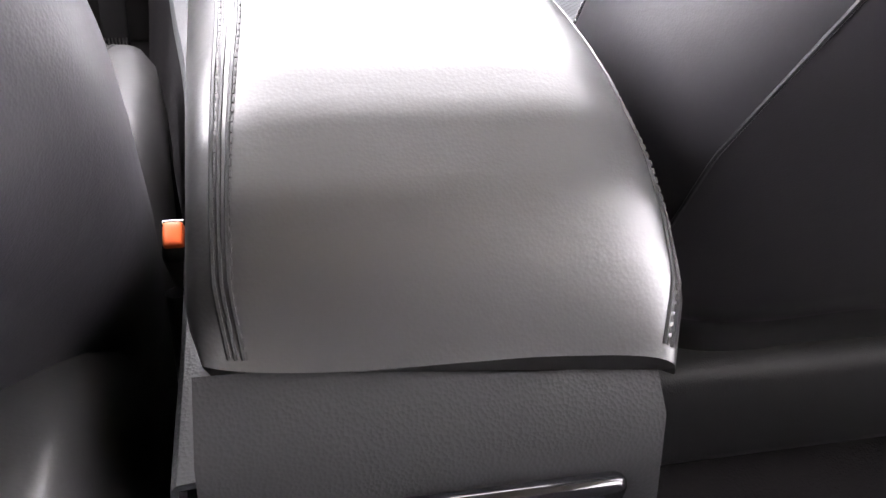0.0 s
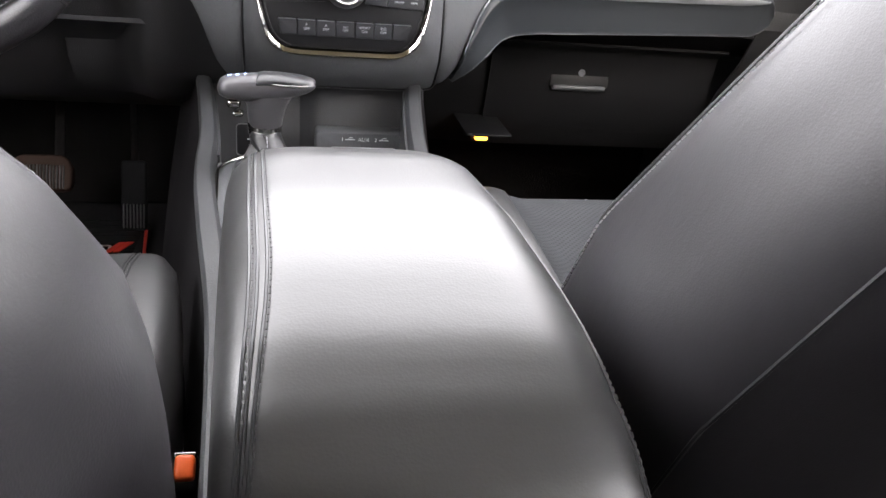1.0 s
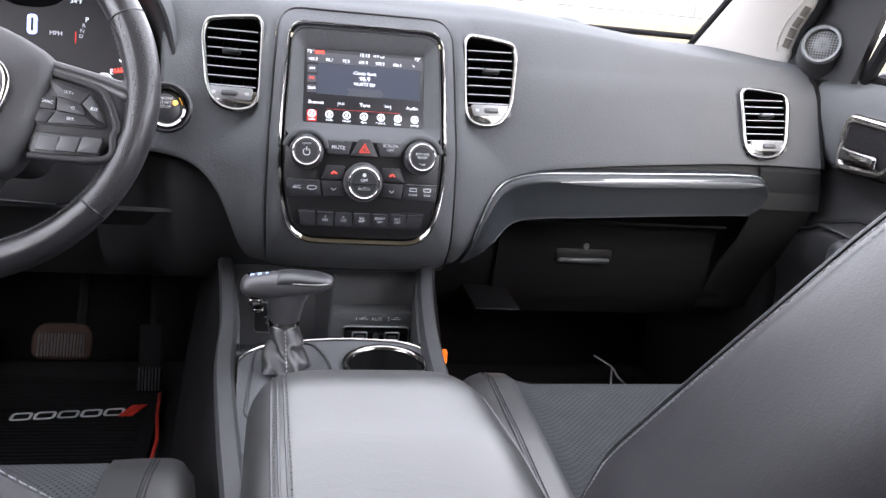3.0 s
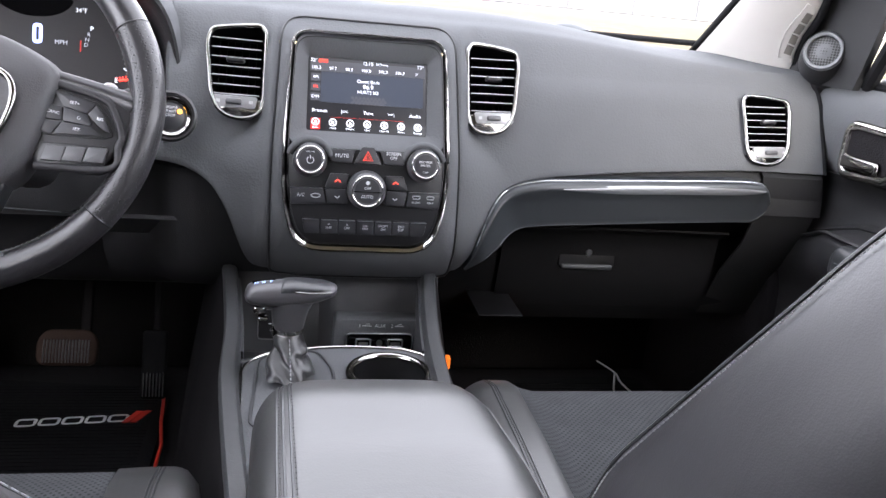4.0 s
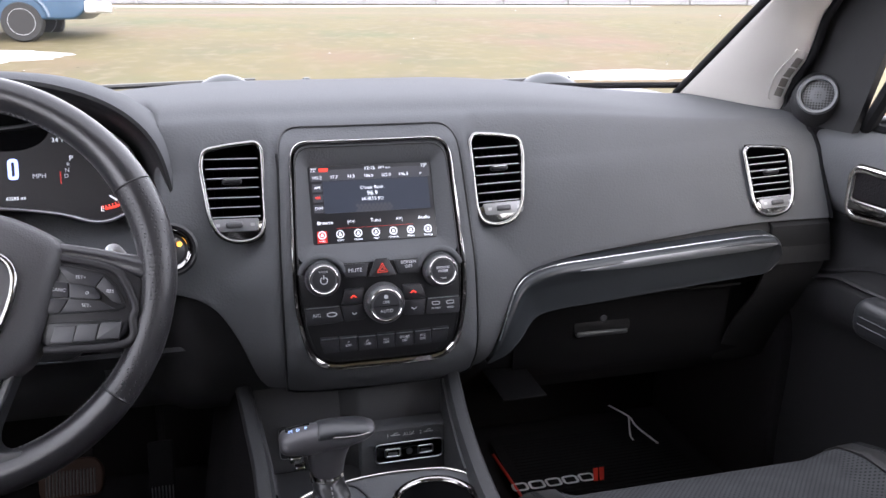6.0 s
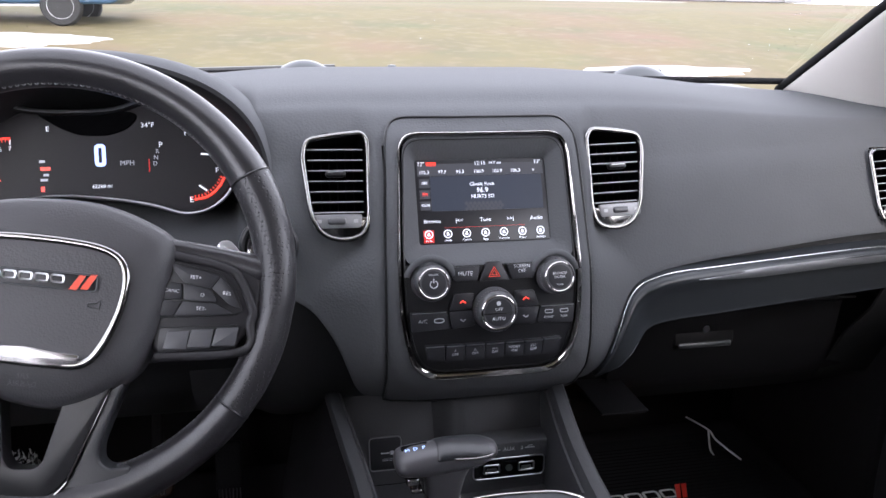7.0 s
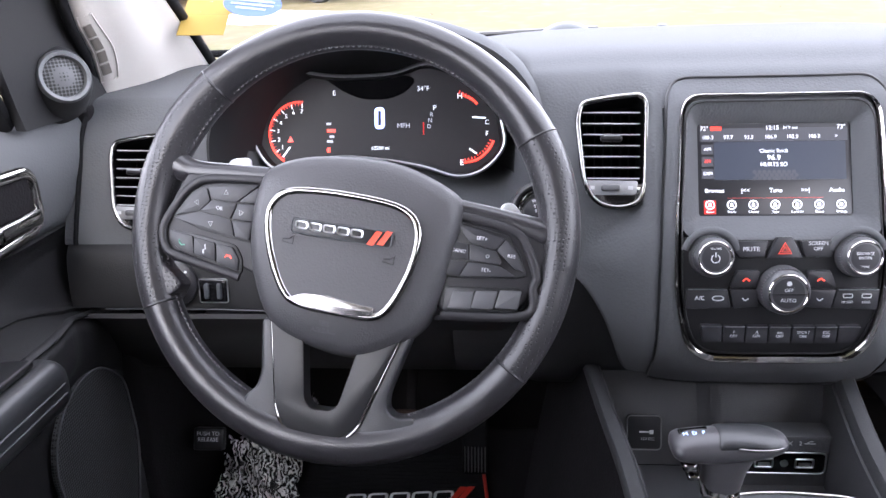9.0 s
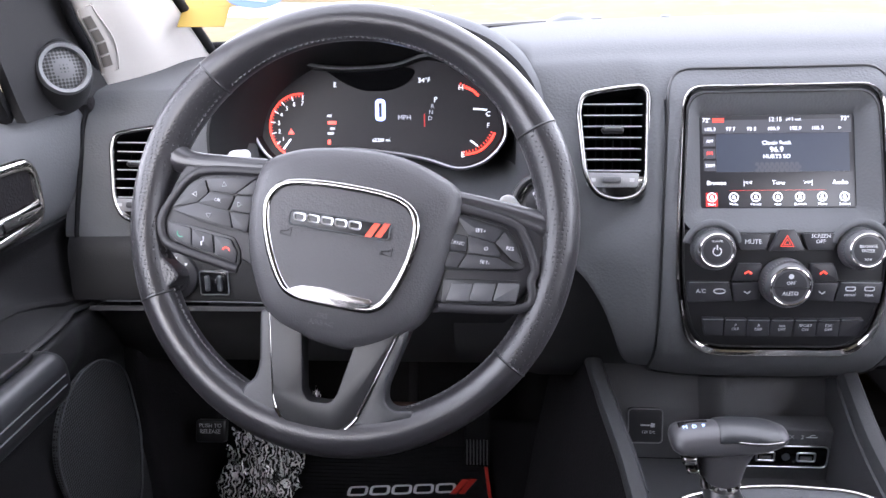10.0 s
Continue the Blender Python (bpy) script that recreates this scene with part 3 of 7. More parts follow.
def build_door(name, x0, g, label):
    """A front door: g is +1 on the passenger side. Surfaces run along y."""
    d = thing(name, label, "car door", kind="structure")
    dy = 0.0 if g > 0 else -0.045

    def skin(prof, y0, y1, mat, nm, n=18):
        rings = [[(x0 + g * q.x, y + dy, q.y) for q in smooth_line([(a, b, 0) for a, b in prof(y)], 24)] for y in np.linspace(y0, y1, n)]
        return part(nm, thicken(loft(rings), 0.006), mat, d)

    skin(lambda y: [(0.05, sill_z(y) + 0.004), (0.02, sill_z(y)), (0.002, sill_z(y) - 0.02), (-0.004, 0.68), (0.0, 0.64), (0.008, 0.608), (0.022, 0.592)], 0.236, -1.0, DASH, "upper_panel")
    bulge = lambda y: 0.055 * curve(-y, [(-0.12, 0.0), (0.04, 1.0)])
    top = lambda y: curve(-y, [(-0.17, 0.478), (0.03, 0.526)])
    skin(lambda y: [(0.02, 0.597), (0.030, 0.580), (0.034, 0.556), (0.024, top(y) + 0.012), (0.006, top(y) + 0.002)], 0.22, -1.0, DASH_LOW, "middle_panel", 30)
    skin(lambda y: [(0.012, top(y) + 0.006), (-0.004 - bulge(y), top(y) - 0.005), (-0.014 - bulge(y), top(y) - 0.020), (-0.008 - bulge(y), top(y) - 0.060), (0.008 - 0.3 * bulge(y), top(y) - 0.105), (0.012, 0.30), (0.006, 0.15), (0.015, 0.0)], 0.22, -1.0, DASH_LOW, "lower_panel", 30)
    edge = [(x0 - g * (0.008 + bulge(y)), y + dy, top(y) - 0.001) for y in np.linspace(0.16, -0.9, 40)]
    part("armrest_ridge", tube(edge, 0.006, 0.003, 8), DASH_LOW, d)
    pad = []
    for y in np.concatenate([np.linspace(-0.060, -0.085, 8), np.linspace(-0.10, -0.9, 24)]):
        k = math.sqrt(max(0.02, 1 - ((-0.085 - y) / 0.026) ** 2)) if y > -0.085 else 1.0
        pad.append([(x0 - g * (0.016 + bulge(y) + 0.030 * k * math.copysign(abs(math.cos(q)) ** 0.7, math.cos(q))), y + dy, top(y) - 0.030 + 0.030 * k * math.copysign(abs(math.sin(q)) ** 0.7, math.sin(q))) for q in np.linspace(0, 2 * math.pi, 24, endpoint=False)])
    part("armrest_pad", loft(pad, True, True), LEATHER_SMOOTH, d)
    for k in range(2):
        part("pad_seam", tube([(x0 - g * (0.0463 + bulge(y)), y + dy, top(y) - 0.024 - 0.011 * k) for y in np.linspace(-0.085, -0.9, 24)], 0.0009, 0.0009, 6), DASH, d)
    # pull handle in its chrome-edged pocket
    ring = rounded([(-0.055, -0.038), (0.055, -0.030), (0.055, 0.036), (-0.055, 0.040)], 0.022, 7)
    hy = 0.012 if g > 0 else 0.028
    fm = Matrix.Translation((x0 - g * 0.007, hy, 0.640)) @ pose(0, 0, 0, 0, 0, -90 if g > 0 else 90)
    if g < 0:
        fm = Matrix.Translation((x0 + 0.007, -0.027, 0.650)) @ pose(0, 0, 0, 0, 0, 90)
    part("handle_ring", tube([(a, 0, b) for a, b in ring], 0.0075, 0.006, 12, True, up=(0, 1, 0)), FRAME, d, "chrome pocket ring", m=fm)
    part("handle_pocket", plate(ring, 0.004, 0), CARPET, d, m=fm @ pose(0, -0.001, 0))
    part("pull_lever", rbox(0.080, 0.012, 0.020, 0.007, 4, m=pose(0.008 * (-g), -0.006, -0.016)), BRIGHT, d, "chrome door lever", m=fm)
    # mirror sail with tweeter
    sail = [[(x0 + g * 0.006 - g * 0.10 * max(0.0, z - 0.74), y + dy, z) for y in np.linspace(lerp(0.33, 0.09, (z - 0.728) / 0.27), lerp(0.085, -0.03, (z - 0.728) / 0.27), 8)] for z in np.linspace(0.728, 0.99, 12)]
    part("sail_panel", thicken(loft(sail), 0.012), DASH_DARK, d)
    tw = Matrix.Translation((x0 - g * 0.029, 0.141 + dy, 0.781)) @ pose(0, 0, 0, 0, 0, -48 * g) @ pose(0, 0, 0, -12)
    part("tweeter_pod", lathe([(0.0, 0.060), (0.050, 0.060), (0.040, 0.022), (0.0335, 0.008), (0.0305, 0.002), (0.0, 0.002)], 32), DASH_DARK, d, m=tw)
    part("tweeter_ring", lathe([(0.020, 0.010), (0.0295, 0.010), (0.031, -0.002), (0.0285, -0.007), (0.0245, -0.006), (0.0235, 0.002), (0.020, 0.003)], 36), VENT_RING, d, "grey speaker ring", m=tw)
    cone = lathe([(0.0, -0.003), (0.010, -0.002), (0.0235, 0.001), (0.0235, 0.004)], 32)
    part("tweeter_grille", cone, mesh_grille, d, "round mesh speaker grille", m=tw)
    # window channel and glass
    gl = [[(x0 + g * lerp(0.03, -0.13, u), y + dy, lerp(0.73, 1.2, u)) for y in np.linspace(0.085 - 0.40 * u, -0.95, 8)] for u in np.linspace(0, 1, 6)]
    gp = part("side_glass", loft(gl), GLASS, d)
    gp.visible_shadow = False
    part("window_channel", tube([(x0 + g * lerp(0.02, -0.14, u), 0.085 - 0.42 * u + dy, lerp(0.735, 1.2, u)) for u in np.linspace(0, 1, 8)], 0.012, 0.012, 8), RUBBER, d)
    part("window_channel", tube([(x0 + g * 0.028, y + dy, sill_z(y) + 0.004) for y in np.linspace(0.085, -0.95, 8)], 0.009, 0.009, 8), RUBBER, d)
    return d


VENT_RING = material("speaker_ring_grey", (0.11, 0.115, 0.12), 0.4)


def grille_material():
    """Dark mesh with a fine grid of holes."""
    m = material("speaker_mesh", (0.10, 0.105, 0.11), 0.5)
    n, l = m.node_tree.nodes, m.node_tree.links
    v = n.new("ShaderNodeTexVoronoi")
    v.inputs["Scale"].default_value, v.inputs["Randomness"].default_value = 240, 0.0
    l.new(n["Texture Coordinate"].outputs["Object"], v.inputs["Vector"])
    r = n.new("ShaderNodeValToRGB")
    r.color_ramp.elements[0].position, r.color_ramp.elements[1].position = 0.40, 0.48
    r.color_ramp.elements[0].color, r.color_ramp.elements[1].color = (0.004, 0.004, 0.004, 1), (0.075, 0.078, 0.082, 1)
    l.new(v.outputs["Distance"], r.inputs[0])
    l.new(r.outputs[0], n["Principled BSDF"].inputs["Base Color"])
    return m


mesh_grille = grille_material()
door_right = build_door("door_1", 0.752, 1, "closed passenger door with dark grey trim and chrome handle")
door_left = build_door("door_2", -0.838, -1, "closed driver door with dark grey trim and chrome handle")


def finish_left_door(d):
    pts = [(0.135, 0.402), (0.095, 0.408), (0.05, 0.394), (0.02, 0.365), (0.006, 0.329), (0.008, 0.29), (0.03, 0.20), (0.09, 0.12), (0.17, 0.15), (0.20, 0.25), (0.19, 0.36)]
    ring = rounded(pts, 0.03, 4)
    bm = plate([(y, z) for y, z in ring], 0.006, 0.002)
    part("door_speaker", bm, mesh_grille, d, "black woofer mesh grille", m=Matrix.Translation((-0.836, -0.045, 0.0)) @ pose(0, 0, 0, 0, 0, 90))
    part("speaker_edge", tube([(y, 0, z) for y, z in ring], 0.0015, 0.0015, 6, True, up=(0, 1, 0)), DASH, d, m=Matrix.Translation((-0.834, -0.045, 0.0)) @ pose(0, 0, 0, 0, 0, 90))
    part("switch_plate", rbox(0.055, 0.19, 0.008, 0.003, m=pose(-0.785, -0.235, 0.5285, 0, -4, 0)), PANEL, d)
    for k, (dx, dyy) in enumerate(((-0.012, 0.055), (0.012, 0.035), (-0.012, 0.018), (0.012, -0.005), (-0.012, -0.022), (0.012, -0.045))):
        part("window_switch", rbox(0.016, 0.020, 0.009, 0.003, m=pose(-0.785 + dx, -0.235 + dyy, 0.5335, 8)), GLOSS, d)


finish_left_door(door_left)


PRIVACY = clear("privacy_glass", (0.45, 0.46, 0.47))
REAR_GLASS = clear("rear_door_glass", (0.92, 0.93, 0.92))


def build_rear_sides():
    for x0, g, nm in ((0.755, 1, "wall_east"), (-0.841, -1, "wall_west")):
        slab(nm, (min(x0, x0 + g * 0.05), -2.3, 0.0), (max(x0, x0 + g * 0.05), -1.0, 0.72), DASH_DARK, "dark rear door trim panel", "door panel")
        gl = [[(x0 + g * lerp(0.02, -0.12, u), y, lerp(0.715, 1.25, u)) for y in np.linspace(-1.06, -2.3, 6)] for u in np.linspace(0, 1, 5)]
        tagged(part("window_2" if g > 0 else "window_3", loft(gl), REAR_GLASS), "clear glass in the rear side window", "window", kind="structure")
        strip("pillar_b" if g > 0 else "pillar_c", (x0 - g * 0.01, -1.02, 0.70), (x0 - g * 0.16, -1.05, 1.23), (0, 0.06, 0), (0, 0.05, 0), (0.02, 0, 0), (0.02, 0, 0), PILLAR, "light grey centre pillar trim", "pillar")


build_rear_sides()
tail = [[(x, lerp(-2.30, -2.20, u), lerp(0.715, 1.25, u)) for x in np.linspace(-0.82, 0.75, 6)] for u in np.linspace(0, 1, 4)]
tagged(part("window_4", thicken(loft(tail), 0.004), PRIVACY), "lightly tinted glass in the tailgate", "window", kind="structure")


# ---- centre stack ----
def stack_m(x, z, off=0.0):
    """A pose on the stack's face; its -y side looks at the seats."""
    slope = (stack_y(z + 0.01) - stack_y(z - 0.01)) / 0.02
    a = math.degrees(math.atan(slope))
    return pose(x, stack_y(z) + 0.012 * (abs(x) / 0.12) ** 4, z, -a) @ pose(0, -off, 0)


def ring_points(corners, r, seg=6, sub=8):
    """A rounded outline with extra points along its edges, the same count for any corners."""
    c = rounded(corners, r, seg)
    k = seg + 1
    out = []
    for i in range(len(corners)):
        out += c[i * k:(i + 1) * k]
        a, b = Vector(c[(i + 1) * k - 1]), Vector(c[((i + 1) * k) % len(c)])
        out += [tuple(a.lerp(b, j / (sub + 1))) for j in range(1, sub + 1)]
    return out


def on_stack(pts, off=0.0):
    return [Vector((x, stack_y(z) + 0.012 * (abs(x) / 0.12) ** 4 - off, z)) for x, z in pts]


def build_stack():
    st = thing("center_stack", "dark grey centre stack with a chrome-framed touchscreen and controls", "control panel")
    ring = [(-0.101, 0.749), (0.101, 0.749), (0.1085, 0.60), (0.1065, 0.535), (0.088, 0.474), (-0.088, 0.474), (-0.1065, 0.535), (-0.1085, 0.60)]
    rad = [0.022, 0.022, 0.05, 0.05, 0.03, 0.03, 0.05, 0.05]
    outer = [(-0.116, 0.766), (0.116, 0.766), (0.126, 0.60), (0.127, 0.53), (0.130, 0.418), (-0.125, 0.418), (-0.125, 0.53), (-0.124, 0.60)]
    orad = [0.03, 0.03, 0.05, 0.05, 0.01, 0.01, 0.05, 0.05]
    a, b = ring_points(ring, rad), ring_points(outer, orad)
    rows = [on_stack(a, -0.004), on_stack(a, 0.0)]
    for u in (0.3, 0.6, 0.85, 0.95):
        rows.append(on_stack([tuple(Vector(p).lerp(Vector(q), u)) for p, q in zip(a, b)], 0.002 - 0.004 * u ** 4))
    rows.append(on_stack(b, -0.003))
    rows.append([p + Vector((0, 0.05, 0)) for p in on_stack(b, 0.0)])
    part("facia", thicken(loft(rows, True), 0.002), DASH, st)
    groove = on_stack(b, -0.001)
    part("facia_gap", tube(groove[::1], 0.0016, 0.0016, 6, True, up=(0, 1, 0)), PANEL, st)
    cx = [Vector((p[0], p[1])) for p in a]
    prof = []
    for u, h in ((-0.10, -0.004), (0.0, -0.0015), (0.08, 0.0002), (0.30, 0.0016), (0.55, 0.0034), (0.74, 0.0044), (0.88, 0.0036), (0.97, 0.0012), (1.0, -0.0035)):
        row = []
        for k, p in enumerate(cx):
            t = (cx[(k + 1) % len(cx)] - cx[k - 1]).normalized()
            w = curve(p.y, [(0.476, 0.0088), (0.53, 0.0056), (0.72, 0.0040)])
            q = p + Vector((t.y, -t.x)) * w * (u - 0.35) * (-1)
            row.append(on_stack([(q.x, q.y)], h)[0])
        prof.append(row)
    part("chrome_frame", loft(prof, True), FRAME, st, "polished chrome frame")
    inner = ring_points([(x * 0.955, lerp(z, 0.61, 0.045)) for x, z in ring], rad)
    part("inner_frame", tube(on_stack(inner, -0.002), 0.0010, 0.001, 8, True, up=(0, 1, 0)), PANEL, st)
    # funnel round the screen
    upper = ring_points([(-0.098, 0.744), (0.098, 0.744), (0.1045, 0.606), (-0.1045, 0.606)], [0.02, 0.02, 0.02, 0.02])
    scr = ring_points([(-0.081, 0.716), (0.081, 0.716), (0.081, 0.623), (-0.081, 0.623)], 0.004)
    sy = lambda z: lerp(0.038, 0.0765, (z - 0.626) / 0.087)
    top, low = on_stack(upper, -0.002), [Vector((x, sy(z), z)) for x, z in scr]
    rows = [[p + Vector((0, 0.004, 0)) for p in top], top]
    for u in (0.12, 0.3, 0.55, 0.8, 0.93):
        e = u ** 1.5
        rows.append([Vector((lerp(p.x, q.x, u), lerp(p.y, q.y, e), lerp(p.z, q.z, u))) for p, q in zip(top, low)])
    rows.append(low)
    part("screen_surround", thicken(loft(rows, True), 0.002), DASH, st, "satin grey funnel round the screen")
    scm = pose(0, sy(0.6695) + 0.0005, 0.6695, -math.degrees(math.atan(0.0385 / 0.087)))
    sc = part("touchscreen", plate(rounded([(-0.081, -0.051), (0.081, -0.051), (0.081, 0.051), (-0.081, 0.051)], 0.003, 3), 0.006, 0.0008), SCREEN, st, "lit radio touchscreen", m=scm)

    def tile(x, z, w, h, mat, name="screen_tile", off=0.0002):
        return part(name, rbox(w, 0.0004, h, 0), mat, sc, smooth=False, m=pose(x, -off, z))

    tile(0.006, 0.0095, 0.139, 0.042, SCREEN_BLUE)
    tile(0, 0.0385, 0.156, 0.0145, SCREEN_GREY)
    for z, body, mt in ((0.0225, "AM", SCREEN_GREY), (0.009, "FM", SCREEN_GREY), (-0.0045, "SXM", SCREEN_GREY)):
        tile(-0.0705, z, 0.0125, 0.0105, mt)
        words(body, 0.0052, LIT_RED if body == "FM" else LIT, sc, pose(-0.0705, -0.0009, z))
    for x, body in ((-0.070, "105.3"), (-0.048, "97.7"), (-0.026, "93.3"), (-0.003, "106.9"), (0.020, "102.9"), (0.043, "106.3"), (0.066, ">")):
        words(body, 0.0058, LIT, sc, pose(x, -0.0009, 0.0355))
    for x, body in ((-0.0735, "72°"), (-0.001, "12:15"), (0.018, "34°F out"), (0.0715, "73°")):
        words(body, 0.0066 if x != 0.018 else 0.0045, LIT, sc, pose(x, -0.0009, 0.0455))
    tile(-0.061, 0.0455, 0.012, 0.0045, LIT_RED)
    for z, body, s in ((0.020, "Classic Rock", 0.0060), (0.0125, "96.9", 0.0085), (0.005, "HURTS SO", 0.0062)):
        words(body, s, LIT, sc, pose(0.0, -0.0009, z))
    for x, body in ((-0.064, "Browse"), (-0.031, "|<<"), (0.001, "Tune"), (0.032, ">>|"), (0.065, "Audio")):
        words(body, 0.0066, LIT, sc, pose(x, -0.0009, -0.0235))
    tile(0.0, -0.0315, 0.10, 0.0003, DEEP_RED)
    for k, body in enumerate(("Radio", "Media", "Climate", "Apps", "Controls", "Phone", "Settings")):
        x = -0.069 + 0.023 * k
        if k == 0:
            tile(x, -0.0415, 0.0125, 0.015, DEEP_RED)
        ic = part("app_icon", tube([(0.0046 * math.cos(q), 0, 0.0046 * math.sin(q)) for q in np.linspace(0, 2 * math.pi, 20, endpoint=False)], 0.0007, 0.0003, 5, True, up=(0, 1, 0)), LIT, sc, m=pose(x, -0.0009, -0.0390))
        part("app_glyph", plate(rounded([(-0.002, -0.002), (0.002, -0.002), (0.0012, 0.0022), (-0.0012, 0.0022)], 0.0006, 2), 0.0003, 0), LIT, ic, m=pose(0, 0, 0))
        words(body, 0.0036, LIT, sc, pose(x, -0.0009, -0.0468))
    hexes = bmesh.new()
    for i in range(-4, 5):
        for j in range(3):
            c = Vector((0.0052 * i + (0.0026 if j % 2 else 0), 0, -0.003 - 0.0036 * j))
            pts = [c + Vector((0.0024 * math.cos(q), 0, 0.0024 * math.sin(q))) for q in np.linspace(math.pi / 6, 2 * math.pi + math.pi / 6, 6, endpoint=False)]
            hexes.faces.new([hexes.verts.new(p) for p in pts])
    part("screen_pattern", hexes, SCREEN_GREY, sc, smooth=False, m=pose(0, -0.0006, 0))
    # control panel
    wide = [(0.480, 0.080), (0.490, 0.091), (0.52, 0.0985), (0.56, 0.102), (0.607, 0.1035)]
    rows = []
    for z in np.linspace(0.480, 0.607, 16):
        w = float(np.interp(z, [p for p, _ in wide], [q for _, q in wide]))
        rows.append(on_stack([(x, z) for x in np.linspace(-w, w, 21)], -0.003))
    part("control_panel", thicken(loft(rows), 0.002), PANEL, st, "black climate control panel")

    def key(name, outline, off=0.002, mat=KEY, label="", depth=0.006):
        cx, cz = sum(p[0] for p in outline) / len(outline), sum(p[1] for p in outline) / len(outline)
        m = stack_m(cx, cz, off)
        return part(name, plate([(x - cx, z - cz) for x, z in rounded(outline, 0.0015, 3)], depth, 0.0009, 2), mat, st, label, m=m), (lambda x, z: pose(x - cx, -0.0004, z - cz))

    # upper row
    k, at = key("mute_button", [(-0.054, 0.606), (-0.0165, 0.606), (-0.021, 0.589), (-0.047, 0.589)])
    words("MUTE", 0.0068, INK, k, at(-0.034, 0.5975))
    k, at = key("screen_off_button", [(0.0165, 0.606), (0.054, 0.606), (0.047, 0.589), (0.021, 0.589)])
    words("SCREEN\nOFF", 0.0056, INK, k, at(0.034, 0.6005))
    k, at = key("hazard_button", [(-0.0075, 0.6105), (0.0075, 0.6105), (0.018, 0.588), (-0.018, 0.588)], 0.003, label="black hazard button with red triangle")
    tri = [(0.0075 * math.sin(q), 0, 0.0075 * math.cos(q)) for q in (0, 2 * math.pi / 3, 4 * math.pi / 3)]
    part("red_triangle", tube([Vector(p) for p in tri], 0.0008, 0.0004, 6, True, up=(0, 1, 0)), HAZARD, k, m=at(0, 0.5965))
    part("red_triangle", tube([Vector(p) * 0.5 for p in tri], 0.0006, 0.0004, 6, True, up=(0, 1, 0)), HAZARD, k, m=at(0, 0.5965))

    def knob(x, z, r, label, mark):
        kn = part("knob", lathe([(r * 1.20, 0.004), (r * 1.20, -0.003), (r * 1.16, -0.006), (r * 1.13, -0.012), (r * 1.04, -0.0175), (r * 0.96, -0.0190), (r * 0.86, -0.0192)], 48), KNOB, st, label, m=stack_m(x, z))
        grip = bmesh.new()
        for q in np.linspace(0, 2 * math.pi, 48, endpoint=False):
            bmesh.ops.create_cube(grip, size=1, matrix=Matrix.Translation((1.135 * r * math.cos(q), -0.0095, 1.135 * r * math.sin(q))) @ pose(0, 0, 0, 0, -math.degrees(q), 0) @ Matrix.Diagonal((0.0010, 0.007, 0.0010, 1)))
        part("knurling", grip, KNOB, kn, smooth=False)
        part("knob_ring", lathe([(r * 0.95, -0.0175), (r * 0.95, -0.0196), (r * 0.91, -0.0202), (r * 0.87, -0.0196), (r * 0.87, -0.018)], 48), FRAME, kn, "chrome ring")
        part("knob_cap", lathe([(0.0, -0.0194), (r * 0.7, -0.0194), (r * 0.86, -0.0188), (r * 0.86, -0.016)], 40), KEY, kn)
        for body, zz, s in mark:
            words(body, s, INK, kn, pose(0, -0.0197, zz))
        return kn

    kn = knob(-0.0745, 0.590, 0.0185, "black volume knob with chrome ring", (("VOLUME", 0.0095, 0.0030),))
    part("power_mark", tube([(0.0042 * math.sin(q), 0, 0.0042 * math.cos(q)) for q in np.linspace(0.5, 2 * math.pi - 0.5, 18)], 0.0006, 0.0003, 5, up=(0, 1, 0)), INK, kn, m=pose(0, -0.0198, -0.001))
    part("power_mark", rbox(0.0012, 0.0004, 0.005, 0), INK, kn, m=pose(0, -0.0198, 0.003))
    knob(0.0745, 0.590, 0.0185, "black tuning knob with chrome ring", (("BROWSE\nENTER", 0.0016, 0.0044), ("TUNE", -0.0095, 0.0030)))
    big = knob(0.0, 0.5555, 0.0215, "black climate knob with chrome ring", (("OFF", 0.0035, 0.0052), ("AUTO", -0.0075, 0.0058)))
    part("cap_split", rbox(0.036, 0.0006, 0.0008, 0), CHROME, big, m=pose(0, -0.0197, -0.0012))
    part("fan_mark", lathe([(0.0, -0.0002), (0.0028, -0.0002), (0.0028, 0.0002)], 6), INK, big, m=pose(0, -0.0197, 0.0105))
    for x in (-0.0745, 0.0745):
        arc = [stack_m(x, 0.590) @ Vector((0.0275 * math.cos(q), 0.001 - 0.004 * math.sin(q), 0.0275 * math.sin(q))) for q in np.linspace(0.25, math.pi - 0.25, 24)]
        part("knob_brow", tube(arc, 0.0042, 0.0042, 10, up=(0, 1, 0)), DASH, st, "rounded brow over the knob")
    # temperature keys and climate strips
    for g in (-1, 1):
        k, at = key("temperature_up", [(g * 0.0245, 0.5755), (g * 0.048, 0.5755), (g * 0.0545, 0.557), (g * 0.0265, 0.557)][::g])
        part("arrow", tube([Vector((-0.0035, 0, -0.0012)), Vector((0, 0, 0.0014)), Vector((0.0035, 0, -0.0012))], 0.0009, 0.0004, 5, up=(0, 1, 0)), LIT_RED, k, m=at(g * 0.038, 0.566))
        k, at = key("temperature_down", [(g * 0.0265, 0.5555), (g * 0.0545, 0.5555), (g * 0.050, 0.535), (g * 0.024, 0.537)][::g])
        part("arrow", tube([Vector((-0.0032, 0, 0.0012)), Vector((0, 0, -0.0014)), Vector((0.0032, 0, 0.0012))], 0.0007, 0.0004, 5, up=(0, 1, 0)), INK, k, m=at(g * 0.038, 0.545))
        k, at = key("climate_strip", [(g * 0.0565, 0.5555), (g * 0.099, 0.5555), (g * 0.098, 0.533), (g * 0.052, 0.535)][::g])
